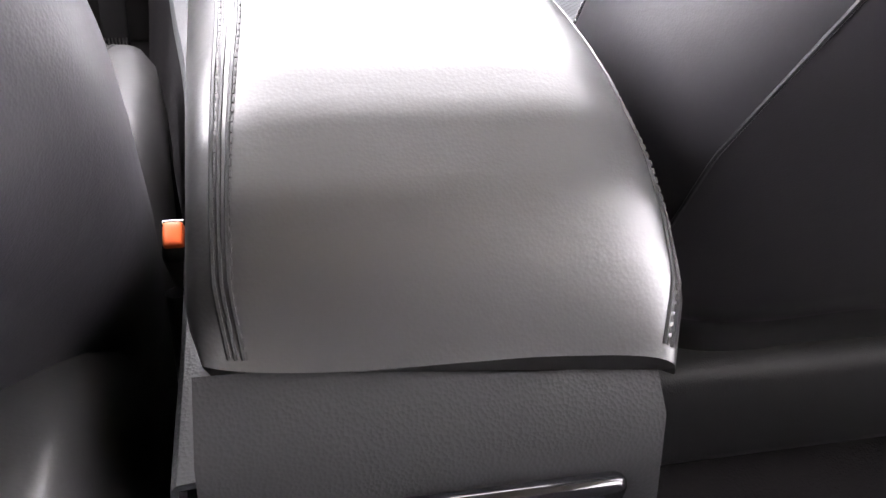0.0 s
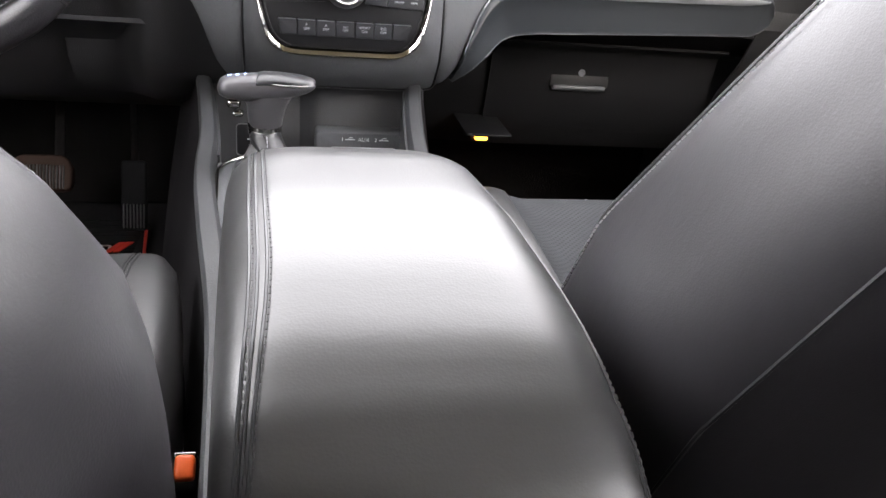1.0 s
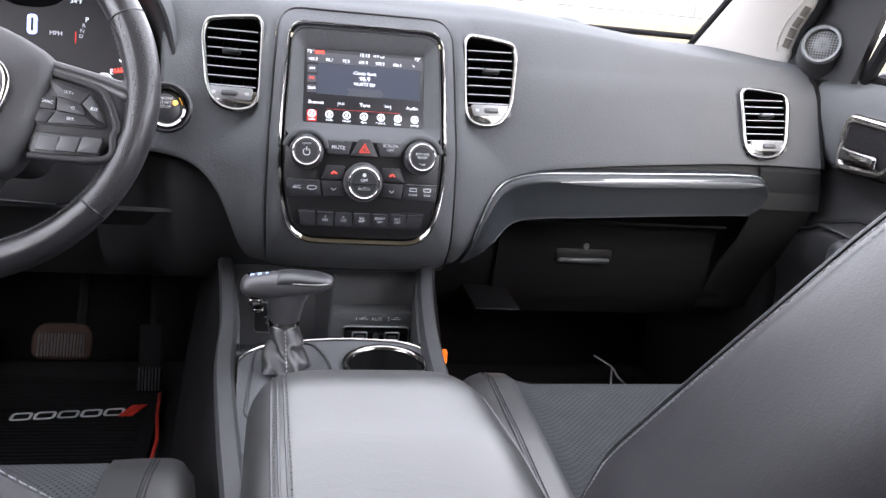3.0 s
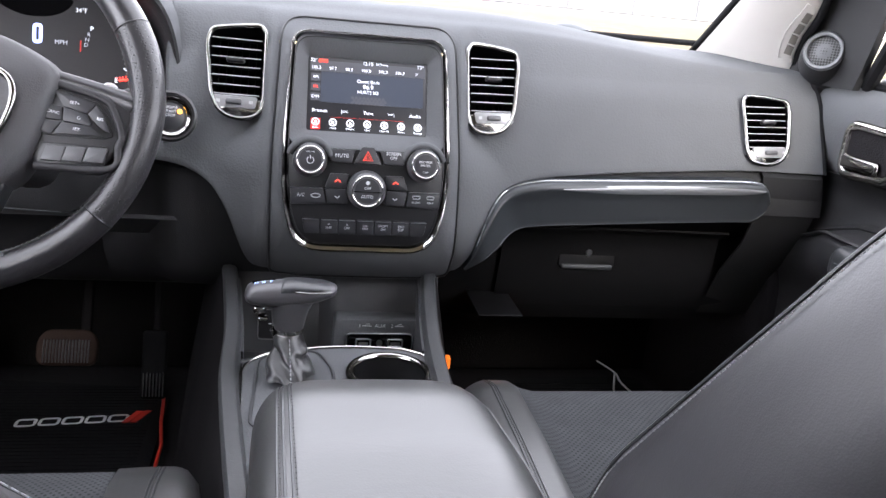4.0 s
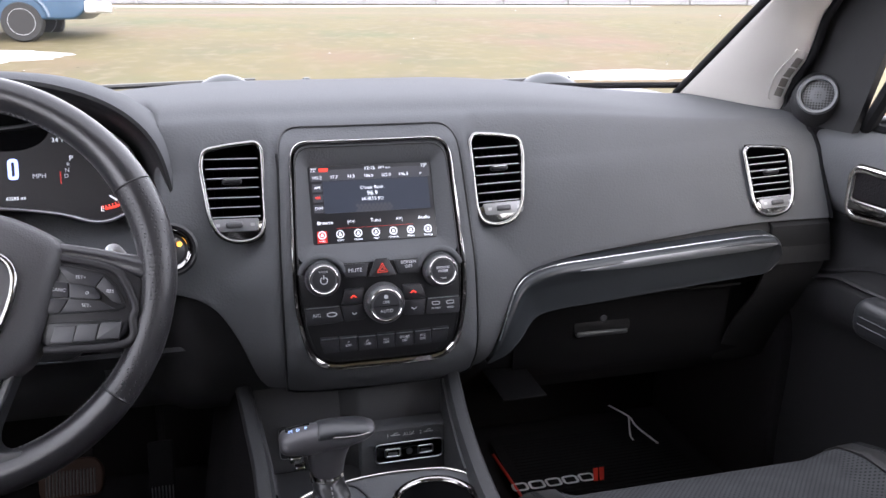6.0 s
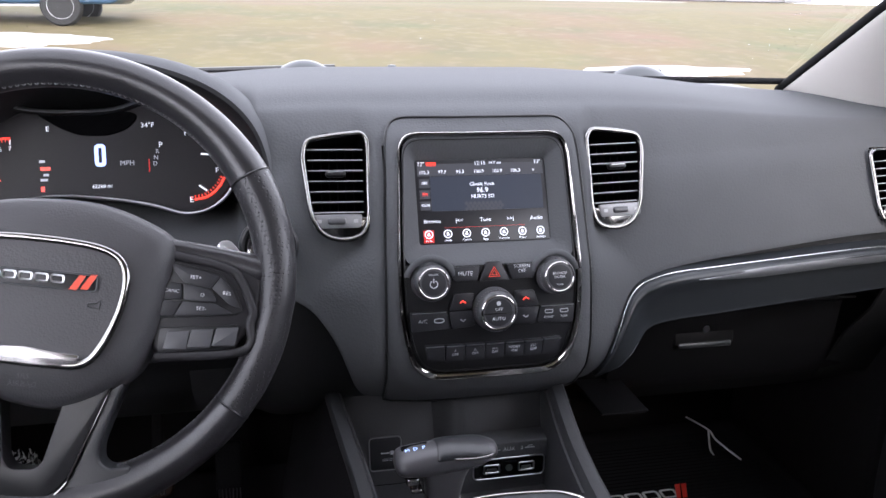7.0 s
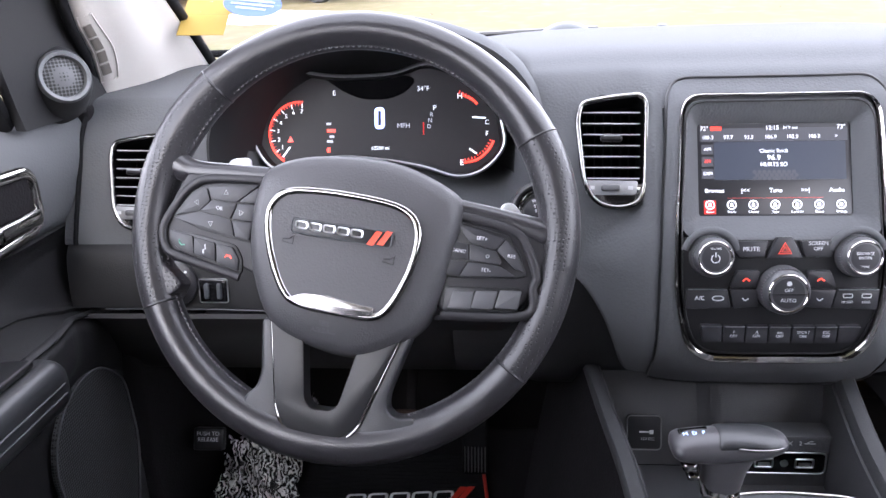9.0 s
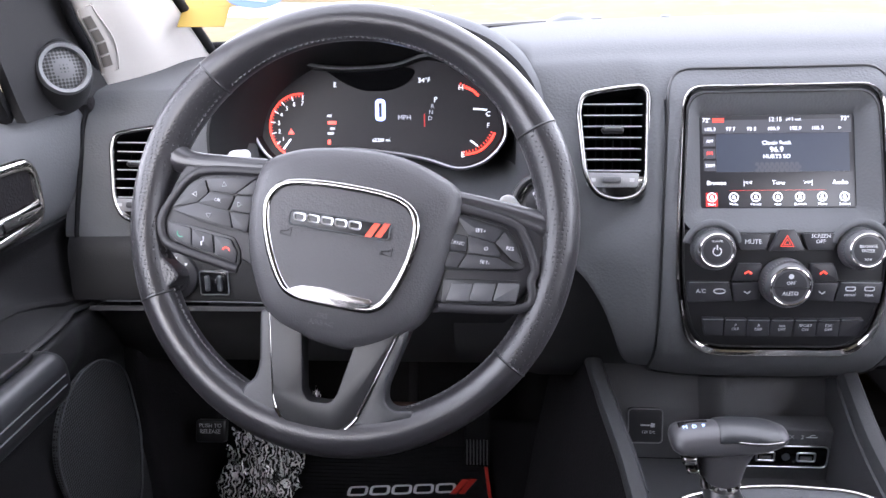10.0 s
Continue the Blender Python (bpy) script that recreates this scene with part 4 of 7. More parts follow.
        part("strip_edge", rbox(0.040, 0.0008, 0.0009, 0), SATIN, k, m=at(g * 0.0775, 0.5553))
        if g < 0:
            words("A/C", 0.0062, INK, k, at(-0.085, 0.5455))
            part("recirculation_mark", tube([(0.006 * math.cos(q), 0, 0.0026 * math.sin(q)) for q in np.linspace(0, 2 * math.pi, 16, endpoint=False)], 0.0006, 0.0003, 5, True, up=(0, 1, 0)), INK, k, m=at(-0.066, 0.5455))
        else:
            for x, body in ((0.067, "FRONT"), (0.086, "REAR")):
                words(body, 0.0036, INK, k, at(x, 0.5415))
                part("defrost_mark", tube([(x2, 0, z2) for x2, z2 in rounded([(-0.0045, -0.002), (0.0045, -0.002), (0.0048, 0.002), (-0.0048, 0.002)], 0.0012, 3)], 0.0005, 0.0003, 5, True, up=(0, 1, 0)), INK, k, m=at(x, 0.5485))
    # bottom row
    edges = [-0.083, -0.059, -0.0355, -0.0115, 0.0125, 0.0365, 0.060, 0.084]
    marks = ("", "P\nOFF", "A\nOFF", "eco\nOFF", "SPORT\nON", "ESC\nOFF", "")
    for i in range(7):
        a0, b0 = edges[i] + 0.0005, edges[i + 1] - 0.0005
        la, lb = (0.004 if i == 0 else 0), (0.004 if i == 6 else 0)
        k, at = key("mode_button", [(a0, 0.5155), (b0, 0.5155), (b0 - lb, 0.4955), (a0 + la, 0.4955)], label="black mode button" if marks[i] else "blank black button")
        part("key_edge", rbox(b0 - a0 - 0.002, 0.0008, 0.0008, 0), SATIN, k, m=at((a0 + b0) / 2, 0.5150))
        if marks[i]:
            words(marks[i], 0.0046, INK, k, at((a0 + b0) / 2, 0.5065))
    return st


LIT = glowing("lit_white", (0.74, 0.78, 0.86), 0.42)
LIT_RED = glowing("lit_red", (0.80, 0.05, 0.03), 0.65)
DEEP_RED = glowing("lit_deep_red", (0.45, 0.02, 0.015), 0.3)
HAZARD = glowing("hazard_red", (0.60, 0.06, 0.04), 0.25)
LIT_BLUE = glowing("lit_blue", (0.35, 0.50, 0.95), 0.8)
SCREEN = glowing("screen_black", (0.010, 0.010, 0.012), 0.3)
SCREEN_BLUE = glowing("screen_slate", (0.020, 0.024, 0.034), 0.5)
SCREEN_GREY = glowing("screen_grey", (0.035, 0.036, 0.042), 0.5)
INK = material("printed_white", (0.62, 0.63, 0.65), 0.5, vary=0.03)
KEY = material("soft_black_key", (0.024, 0.024, 0.027), 0.42)
KNOB = material("black_knob", (0.080, 0.080, 0.084), 0.30)
build_stack()


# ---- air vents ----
# near-black, so the deep shade inside the openings is in the colour
RECESS_SHADE = material("recess_shade_black", (0.003, 0.003, 0.0035), 0.9, spec=0.04)
# pale non-metal grey; along the slats it replaces the glint of their edges
VENT_EDGE = material("vent_pale_grey", (0.42, 0.42, 0.43), 0.35)


VENT_PLATE = material("satin_vent_plate", (0.24, 0.24, 0.245), 0.35, metal=0.4)


def build_vent(label, m, mirror=1, small=1.0, wide=1.0):
    v = thing("air_vent", label, "air vent", "dashboard air vents", at=m @ Matrix.Diagonal((wide, 1, 1, 1)))
    o = VENT_SHAPE
    if mirror < 0:
        o = [(-x, z) for x, z in o][::-1]
    o = [(x * small, z * small) for x, z in o]
    out = rounded(o, [0.013] * 10, 5)
    ring = [(x, 0, z) for x, z in out]
    part("bezel", tube(ring, 0.0030, 0.0032, 10, True, up=(0, 1, 0)), BRIGHT, v, "polished chrome bezel")
    sh = [(x * 0.96, 0.002, z * 0.97) for x, z in out]
    back = [(x * 0.90, 0.045, z * 0.90) for x, z in out]
    bm = loft([sh, back], True)
    bm.faces.new([bm.verts.new(p) for p in back])
    part("duct", thicken(bm, 0.001), RECESS_SHADE, v)
    # chrome lower lip with thumb wheel
    lz = -0.036 * small
    lip = [(x, z) for x, z in out if z < lz]
    xs = sorted(p[0] for p in lip)
    lo = [(x * 0.97, z * 0.985) for x, z in lip]
    face = [(xs[0] * 0.94, lz)] + [p for p in lo] + [(xs[-1] * 0.94, lz)]
    cx = sum(p[0] for p in face) / len(face)
    cz = sum(p[1] for p in face) / len(face)
    face.sort(key=lambda p: math.atan2(p[1] - cz, p[0] - cx))
    part("lower_lip", plate(face, 0.006, 0.001), BRIGHT, v, "chrome lower lip", m=pose(0, 0.0005, 0, 0, 0, 0))
    part("wheel_plate", plate(rounded([(-0.026 * small, lz - 0.012), (0.028 * small, lz - 0.012), (0.030 * small, lz + 0.004), (-0.029 * small, lz + 0.004)], 0.004, 4), 0.004, 0.0005), VENT_PLATE, v, m=pose(0, -0.001, 0))
    part("thumb_wheel", rbox(0.021 * small, 0.006, 0.008, 0.003, m=pose(0, -0.002, lz - 0.004)), KNOB, v)
    for sx in (-0.02, 0.022):
        part("vent_mark", rbox(0.005, 0.0006, 0.004, 0), VENT_EDGE, v, m=pose(sx * small, -0.0013, lz - 0.004))
    # slats
    zs = np.linspace(0.043, -0.030, 7) * small
    for i, z in enumerate(zs):
        left = np.interp(-z, [-0.05 * small, 0.05 * small], [-0.033 * small, -0.030 * small]) if mirror > 0 else -0.033 * small
        right = 0.033 * small
        s = part("slat", rbox(right - left, 0.009, 0.0018, 0.0006, 1, m=pose((left + right) / 2, 0.009, 0, -14)), RECESS_SHADE, v, m=pose(0, 0, z))
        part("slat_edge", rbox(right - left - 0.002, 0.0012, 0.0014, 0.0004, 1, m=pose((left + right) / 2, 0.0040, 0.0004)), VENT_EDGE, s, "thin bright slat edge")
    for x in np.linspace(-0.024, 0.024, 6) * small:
        part("vane", rbox(0.0012, 0.014, 0.085 * small, 0), RECESS_SHADE, v, smooth=False, m=pose(x, 0.030, 0.004))
    part("slide_tab", rbox(0.024 * small, 0.010, 0.008, 0.0035, m=pose(0, 0.000, zs[2] - 0.004)), PANEL, v, "black slide tab")
    part("tab_line", rbox(0.018 * small, 0.0008, 0.0012, 0.0003, 1), SATIN, v, "thin silver line", m=pose(0, -0.0051, zs[2] - 0.002))
    return v


build_vent("tall chrome-framed air vent between the steering wheel and touchscreen", pose(-0.175, 0.064, 0.690, -18, 1, 0), 1)
build_vent("tall chrome-framed air vent on the passenger side of the touchscreen", pose(0.176, 0.068, 0.690, -18, -1, 4), -1)
build_vent("chrome-framed air vent beside the passenger door", pose(0.646, 0.124, 0.653, -24, -2, 3), -1, 0.90, 1.22)
build_vent("chrome-framed air vent beside the driver door", pose(-0.752, 0.112, 0.648, -22, 0, -6), 1, 0.94)


def stitch_row(pts, length, radius, every, lift=None):
    """Short thread stitches laid along a line, joined."""
    bm = bmesh.new()
    p = [Vector(q) for q in pts]
    run = 0.0
    nxt = 0.0
    for a, b in zip(p, p[1:]):
        d = b - a
        n = d.length
        if n < 1e-9:
            continue
        while nxt <= run + n:
            c = a + d * ((nxt - run) / n)
            q = d.to_track_quat("Y", "Z").to_matrix().to_4x4()
            bmesh.ops.create_cube(bm, size=1, matrix=Matrix.Translation(c) @ q @ Matrix.Diagonal((radius * 2, length, radius * 1.4, 1)))
            nxt += every
        run += n
    return bm


# ---- centre console ----
TRAY = material("tray_plastic", (0.050, 0.051, 0.054), 0.5, grain=0.3, grain_size=620)
RAIL = material("console_side_plastic", (0.036, 0.037, 0.039), 0.5, grain=0.35, grain_size=620)


def build_console():
    c = thing("center_console", "dark grey centre console with cup holders and gear gate", "console")
    left = [(0.20, -0.205, 0.47), (0.13, -0.196, 0.430), (0.085, -0.188, 0.410), (0.02, -0.180, 0.397), (-0.08, -0.170, 0.390), (-0.20, -0.164, 0.389), (-0.35, -0.146, 0.392), (-0.50, -0.126, 0.390), (-0.70, -0.113, 0.385), (-0.82, -0.111, 0.375)]
    right = [(0.085, 0.114, 0.44), (0.02, 0.105, 0.425), (-0.08, 0.095, 0.405), (-0.20, 0.088, 0.396), (-0.35, 0.088, 0.392), (-0.50, 0.096, 0.388), (-0.70, 0.091, 0.376), (-0.82, 0.078, 0.360)]
    for line, g, nm in ((left, -1, "left"), (right, 1, "right")):
        sm = smooth_line([(x, y, z) for y, x, z in line], 40)
        top = [[p + Vector((g * a, 0, b)) for a, b in ((-0.0185, -0.020), (-0.017, -0.008), (-0.013, -0.002), (-0.006, 0.0), (0.001, -0.001), (0.0035, -0.004), (0.0045, -0.012))] for p in sm]
        part("side_rail", thicken(loft(top), 0.004), RAIL, c)
        inner = [[Vector((p.x - g * 0.0175, p.y, z)) for z in (p.z - 0.014, 0.34, 0.280)] for p in sm if -0.14 < p.y < 0.09]
        part("tray_side", thicken(loft(inner), 0.003), TRAY, c)
        wall = [[p + Vector((g * a * (1 + 1.2 * curve(p.y, [(-0.35, 0.0), (0.1, 1.0)])), 0, -b * p.z)) for a, b in ((0.0005, 0.012), (0.003, 0.06), (0.010, 0.25), (0.022, 0.55), (0.036, 0.999))] for p in sm]
        part("side_panel", thicken(loft(wall), 0.003), CARPET, c, "black carpeted console flank")
    # carpeted tunnel below
    part("tunnel", rbox(0.20, 1.40, 0.27, 0.04, m=pose(-0.02, -0.15, 0.135)), CARPET, c)
    # top plate with bright border
    pl = [(-0.146, -0.170), (-0.118, -0.136), (-0.035, -0.114), (0.052, -0.122), (0.081, -0.146), (0.086, -0.44), (-0.130, -0.44)]
    out = rounded(pl, [0.03, 0.03, 0.05, 0.03, 0.03, 0.005, 0.005], 6)
    part("top_plate", slabbed(out, 0.366, 0.378, [(0.024, -0.190, 0.0455), (0.024, -0.302, 0.0455)]), DASH, c, "satin grey console top plate")
    part("plate_border", tube([(x, y, 0.3795) for x, y in out], 0.0020, 0.0018, 10, True), FRAME, c, "thin chrome border")
    # open tray ahead of the lever with the socket panel at its back
    part("tray_floor", rbox(0.260, 0.19, 0.012, 0.004, m=pose(-0.030, -0.045, 0.288)), TRAY, c)
    part("tray_step", rbox(0.255, 0.012, 0.09, 0.004, m=pose(-0.028, -0.130, 0.322)), TRAY, c)
    back = [[(x, 0.050 + 0.030 * soft_box(x, -0.2, -0.055, 0.03) + dy, z) for dy, z in ((-0.025, 0.290), (-0.010, 0.335), (0.012, 0.375), (0.03, 0.43), (0.05, 0.44))] for x in np.linspace(-0.176, 0.122, 30)]
    part("tray_back", thicken(loft(back), 0.004), TRAY, c)
    up = part("socket_panel", plate(rounded([(-0.034, 0.290), (0.088, 0.290), (0.090, 0.362), (-0.032, 0.362)], 0.006, 4), 0.03, 0.003), DASH, c, m=pose(0, 0.012, 0, 0))
    sk = part("socket_frame", plate(rounded([(-0.014, 0.3135), (0.080, 0.3135), (0.080, 0.342), (-0.014, 0.342)], 0.007, 4), 0.004, 0.001), GLOSS, up, "gloss black socket frame", m=pose(0, -0.003, 0))
    part("frame_line", tube([(x, 0, z) for x, z in rounded([(-0.014, 0.3135), (0.080, 0.3135), (0.080, 0.342), (-0.014, 0.342)], 0.007, 4)], 0.0010, 0.0008, 6, True, up=(0, 1, 0)), SATIN, up, m=pose(0, -0.0035, 0))
    for x in (0.010, 0.056):
        part("usb_port", tube([(a, 0, b) for a, b in rounded([(x - 0.010, 0.322), (x + 0.010, 0.322), (x + 0.010, 0.333), (x - 0.010, 0.333)], 0.002, 3)], 0.0012, 0.001, 6, True, up=(0, 1, 0)), SATIN, up, "silver-edged socket", m=pose(0, -0.0035, 0))
        part("usb_tongue", rbox(0.013, 0.001, 0.0035, 0), SATIN, up, m=pose(x, -0.0035, 0.3265))
    part("aux_port", lathe([(0.0025, -0.001), (0.0045, -0.001), (0.0045, 0.001)], 16), SATIN, up, m=pose(0.033, -0.0035, 0.3275))
    for x, body in ((0.004, "1"), (0.033, "AUX"), (0.050, "2")):
        words(body, 0.0075, INK, up, pose(x, -0.0005, 0.3525))
    for x in (0.014, 0.060):
        part("usb_mark", tube([Vector((-0.006, 0, 0)), Vector((0.007, 0, 0))], 0.0006, 0.0003, 5, up=(0, 1, 0)), INK, up, m=pose(x, -0.0005, 0.3525))
        part("usb_mark", tube([Vector((-0.003, 0, 0)), Vector((0.0, 0, 0.003)), Vector((0.004, 0, 0.003))], 0.0005, 0.0003, 5, up=(0, 1, 0)), INK, up, m=pose(x, -0.0005, 0.3525))
    so = part("power_socket_flap", plate(rounded([(-0.021, -0.022), (0.021, -0.022), (0.021, 0.022), (-0.021, 0.022)], 0.006, 5), 0.008, 0.002), KEY, c, "black power socket flap", m=pose(-0.119, 0.066, 0.329, -14))
    part("flap_edge", tube([(a, 0, b) for a, b in rounded([(-0.021, -0.022), (0.021, -0.022), (0.021, 0.022), (-0.021, 0.022)], 0.006, 5)], 0.0009, 0.0009, 6, True, up=(0, 1, 0)), VENT_PLATE, so)
    words("12V DC", 0.0052, INK, so, pose(0.004, -0.0006, -0.008))
    part("plug_mark", rbox(0.012, 0.0005, 0.0016, 0), INK, so, m=pose(0.0, -0.0006, 0.001))
    part("plug_mark", rbox(0.005, 0.0005, 0.005, 0), INK, so, m=pose(0.009, -0.0006, 0.001))
    # cup holders
    for cy in (-0.190, -0.302):
        ring = [(0.024 + 0.0465 * math.cos(q), cy + 0.0465 * math.sin(q), 0.381) for q in np.linspace(0, 2 * math.pi, 40, endpoint=False)]
        part("cup_ring", tube(ring, 0.0048, 0.0040, 10, True), CHROME, c, "polished chrome cup ring")
        cup = [[Vector((0.024 + r * math.cos(q), cy + r * math.sin(q), z)) for q in np.linspace(0, 2 * math.pi, 32, endpoint=False)] for r, z in ((0.0455, 0.382), (0.0445, 0.372), (0.042, 0.31), (0.038, 0.302), (0.0005, 0.301))]
        part("cup_well", loft(cup, True), CUP, c, "dark cup well")
    # gear lever boot and gate
    gate = rounded([(-0.128, -0.145), (-0.060, -0.125), (-0.040, -0.18), (-0.045, -0.30), (-0.128, -0.31)], 0.02, 5)
    part("gate_rim", tube([(x, y, 0.379) for x, y in gate], 0.0018, 0.0014, 8, True), RAIL, c)
    # rear face with air outlets
    face = [[(x, y, z) for y, z in ((-0.795, 0.405), (-0.822, 0.385), (-0.835, 0.34), (-0.845, 0.25), (-0.84, 0.12), (-0.82, 0.0))] for x in np.linspace(-0.104, 0.083, 10)]
    part("rear_face", thicken(loft(face), 0.004), DASH_DARK, c)
    v = part("rear_vent", rbox(0.145, 0.010, 0.075, 0.008, m=pose(-0.012, -0.838, 0.338, 6)), GLOSS, c, "gloss black rear air outlet")
    for k in range(3):
        part("vent_slat", rbox(0.125, 0.008, 0.003, 0.001, m=pose(-0.012, -0.844, 0.360 - 0.020 * k, 6)), TRIM, v)
    part("vent_tab", rbox(0.022, 0.006, 0.005, 0.002, m=pose(0.040, -0.849, 0.361, 6)), CHROME, v, "chrome tab")
    return c


def slabbed(outline, z0, z1, holes=()):
    """A horizontal plate from an x-y outline, with round holes (x, y, radius)."""
    bm = bmesh.new()
    loops = [list(outline)] + [[(x + r * math.cos(q), y + r * math.sin(q)) for q in np.linspace(0, 2 * math.pi, 40, endpoint=False)] for x, y, r in holes]
    edges = []
    for lp in loops:
        vs = [bm.verts.new((x, y, z0)) for x, y in lp]
        edges += [bm.edges.new((a, b)) for a, b in zip(vs, vs[1:] + vs[:1])]
    bmesh.ops.triangle_fill(bm, use_beauty=True, use_dissolve=False, edges=edges, normal=(0, 0, 1))
    e = bmesh.ops.extrude_face_region(bm, geom=list(bm.faces))
    bmesh.ops.translate(bm, verts=[q for q in e["geom"] if isinstance(q, bmesh.types.BMVert)], vec=(0, 0, z1 - z0))
    return bm


CUP = material("dark_cup", (0.006, 0.006, 0.007), 0.5)
console = build_console()


def arm_section(y):
    """Left side, right side and top of the armrest at y."""
    at = [0.412, 0.425, 0.45, 0.55, 0.66, 0.74, 0.79, 0.812]
    left = float(np.interp(-y, at, [-0.106, -0.114, -0.118, -0.115, -0.110, -0.107, -0.106, -0.100]))
    right = float(np.interp(-y, at, [0.055, 0.068, 0.076, 0.088, 0.099, 0.101, 0.098, 0.088]))
    top = float(np.interp(-y, [0.412, 0.420, 0.435, 0.47, 0.55, 0.63, 0.69, 0.73, 0.765, 0.785, 0.80, 0.812], [0.450, 0.484, 0.499, 0.508, 0.509, 0.502, 0.491, 0.477, 0.458, 0.440, 0.422, 0.405]))
    return left, right, top


def arm_point(y, q):
    """q runs from -1 (left foot) over the top to 1 (right foot)."""
    left, right, top = arm_section(y)
    end = curve(-y, [(0.62, 0.0), (0.80, 1.0)])
    low = 0.390 + end * (0.012 - 0.005 * q)
    y += 0.010 * end * (1 - q)
    a = math.pi / 2 * (1 - q)
    cx, sz = math.cos(a), math.sin(a)
    h = max(0.004, top - low)
    return Vector(((left + right) / 2 + (right - left) / 2 * math.copysign(abs(cx) ** 0.42, cx), y, low + h * max(0.0, sz) ** 0.36))


def arm_q(f):
    """The q whose x lies at the fraction f of the half width."""
    return 1 - 2 / math.pi * math.acos(math.copysign(abs(f) ** (1 / 0.42), f))


def build_armrest():
    a = thing("armrest", "black leather padded console armrest with twin seams", "armrest")
    ys = np.concatenate([np.linspace(-0.412, -0.45, 10), np.linspace(-0.46, -0.72, 22), np.linspace(-0.73, -0.812, 16)])
    rings = [[arm_point(y, q) for q in np.linspace(-1, 1, 49)] for y in ys]
    rings = [r + [Vector((r[-1].x - 0.01, r[0].y, 0.388)), Vector((r[0].x + 0.01, r[0].y, 0.388))] for r in rings]
    part("pad", loft(rings, True, True), LEATHER_ARM, a)

    def line(f, lift, y0=-0.418, y1=-0.808, n=60):
        out = []
        for y in np.linspace(y0, y1, n):
            q = arm_q(f + math.copysign(0.4 * (1 - abs(f)), f) * curve(-y, [(0.60, 0.0), (0.80, 1.0)]))
            p = arm_point(y, q)
            t = (arm_point(y, q + 0.02) - arm_point(y, q - 0.02)).normalized()
            nrm = Vector((-t.z, 0, t.x))
            out.append(p + nrm * lift)
        return out
    for f in (-0.80, -0.755, -0.705):
        part("seam", tube(line(f, 0.0001), 0.0011, 0.0009, 6), LEATHER_SMOOTH, a, "raised leather seam")
    part("stitching", stitch_row(line(-0.78, 0.0006), 0.0034, 0.0003, 0.0052), THREAD_DARK, a)
    part("stitching", stitch_row(line(-0.685, 0.0005), 0.0034, 0.0004, 0.0052), THREAD_DARK, a)
    for f in (0.90, 0.955):
        part("seam", tube(line(f, 0.0001), 0.0010, 0.0009, 6), LEATHER_SMOOTH, a, "raised leather seam")
    part("stitching", stitch_row(line(0.93, 0.0010), 0.0030, 0.0004, 0.0046), THREAD_DARK, a)
    return a


THREAD_DARK = material("charcoal_thread", (0.030, 0.030, 0.031), 0.6)
LEATHER_ARM = material("armrest_leather", (0.030, 0.030, 0.030), 0.37, grain=0.07, grain_size=620, spec=0.85, crease=0.045)
build_armrest()


BOOT = material("gaiter_leather", (0.030, 0.030, 0.031), 0.36, grain=0.15, grain_size=800, spec=0.7)


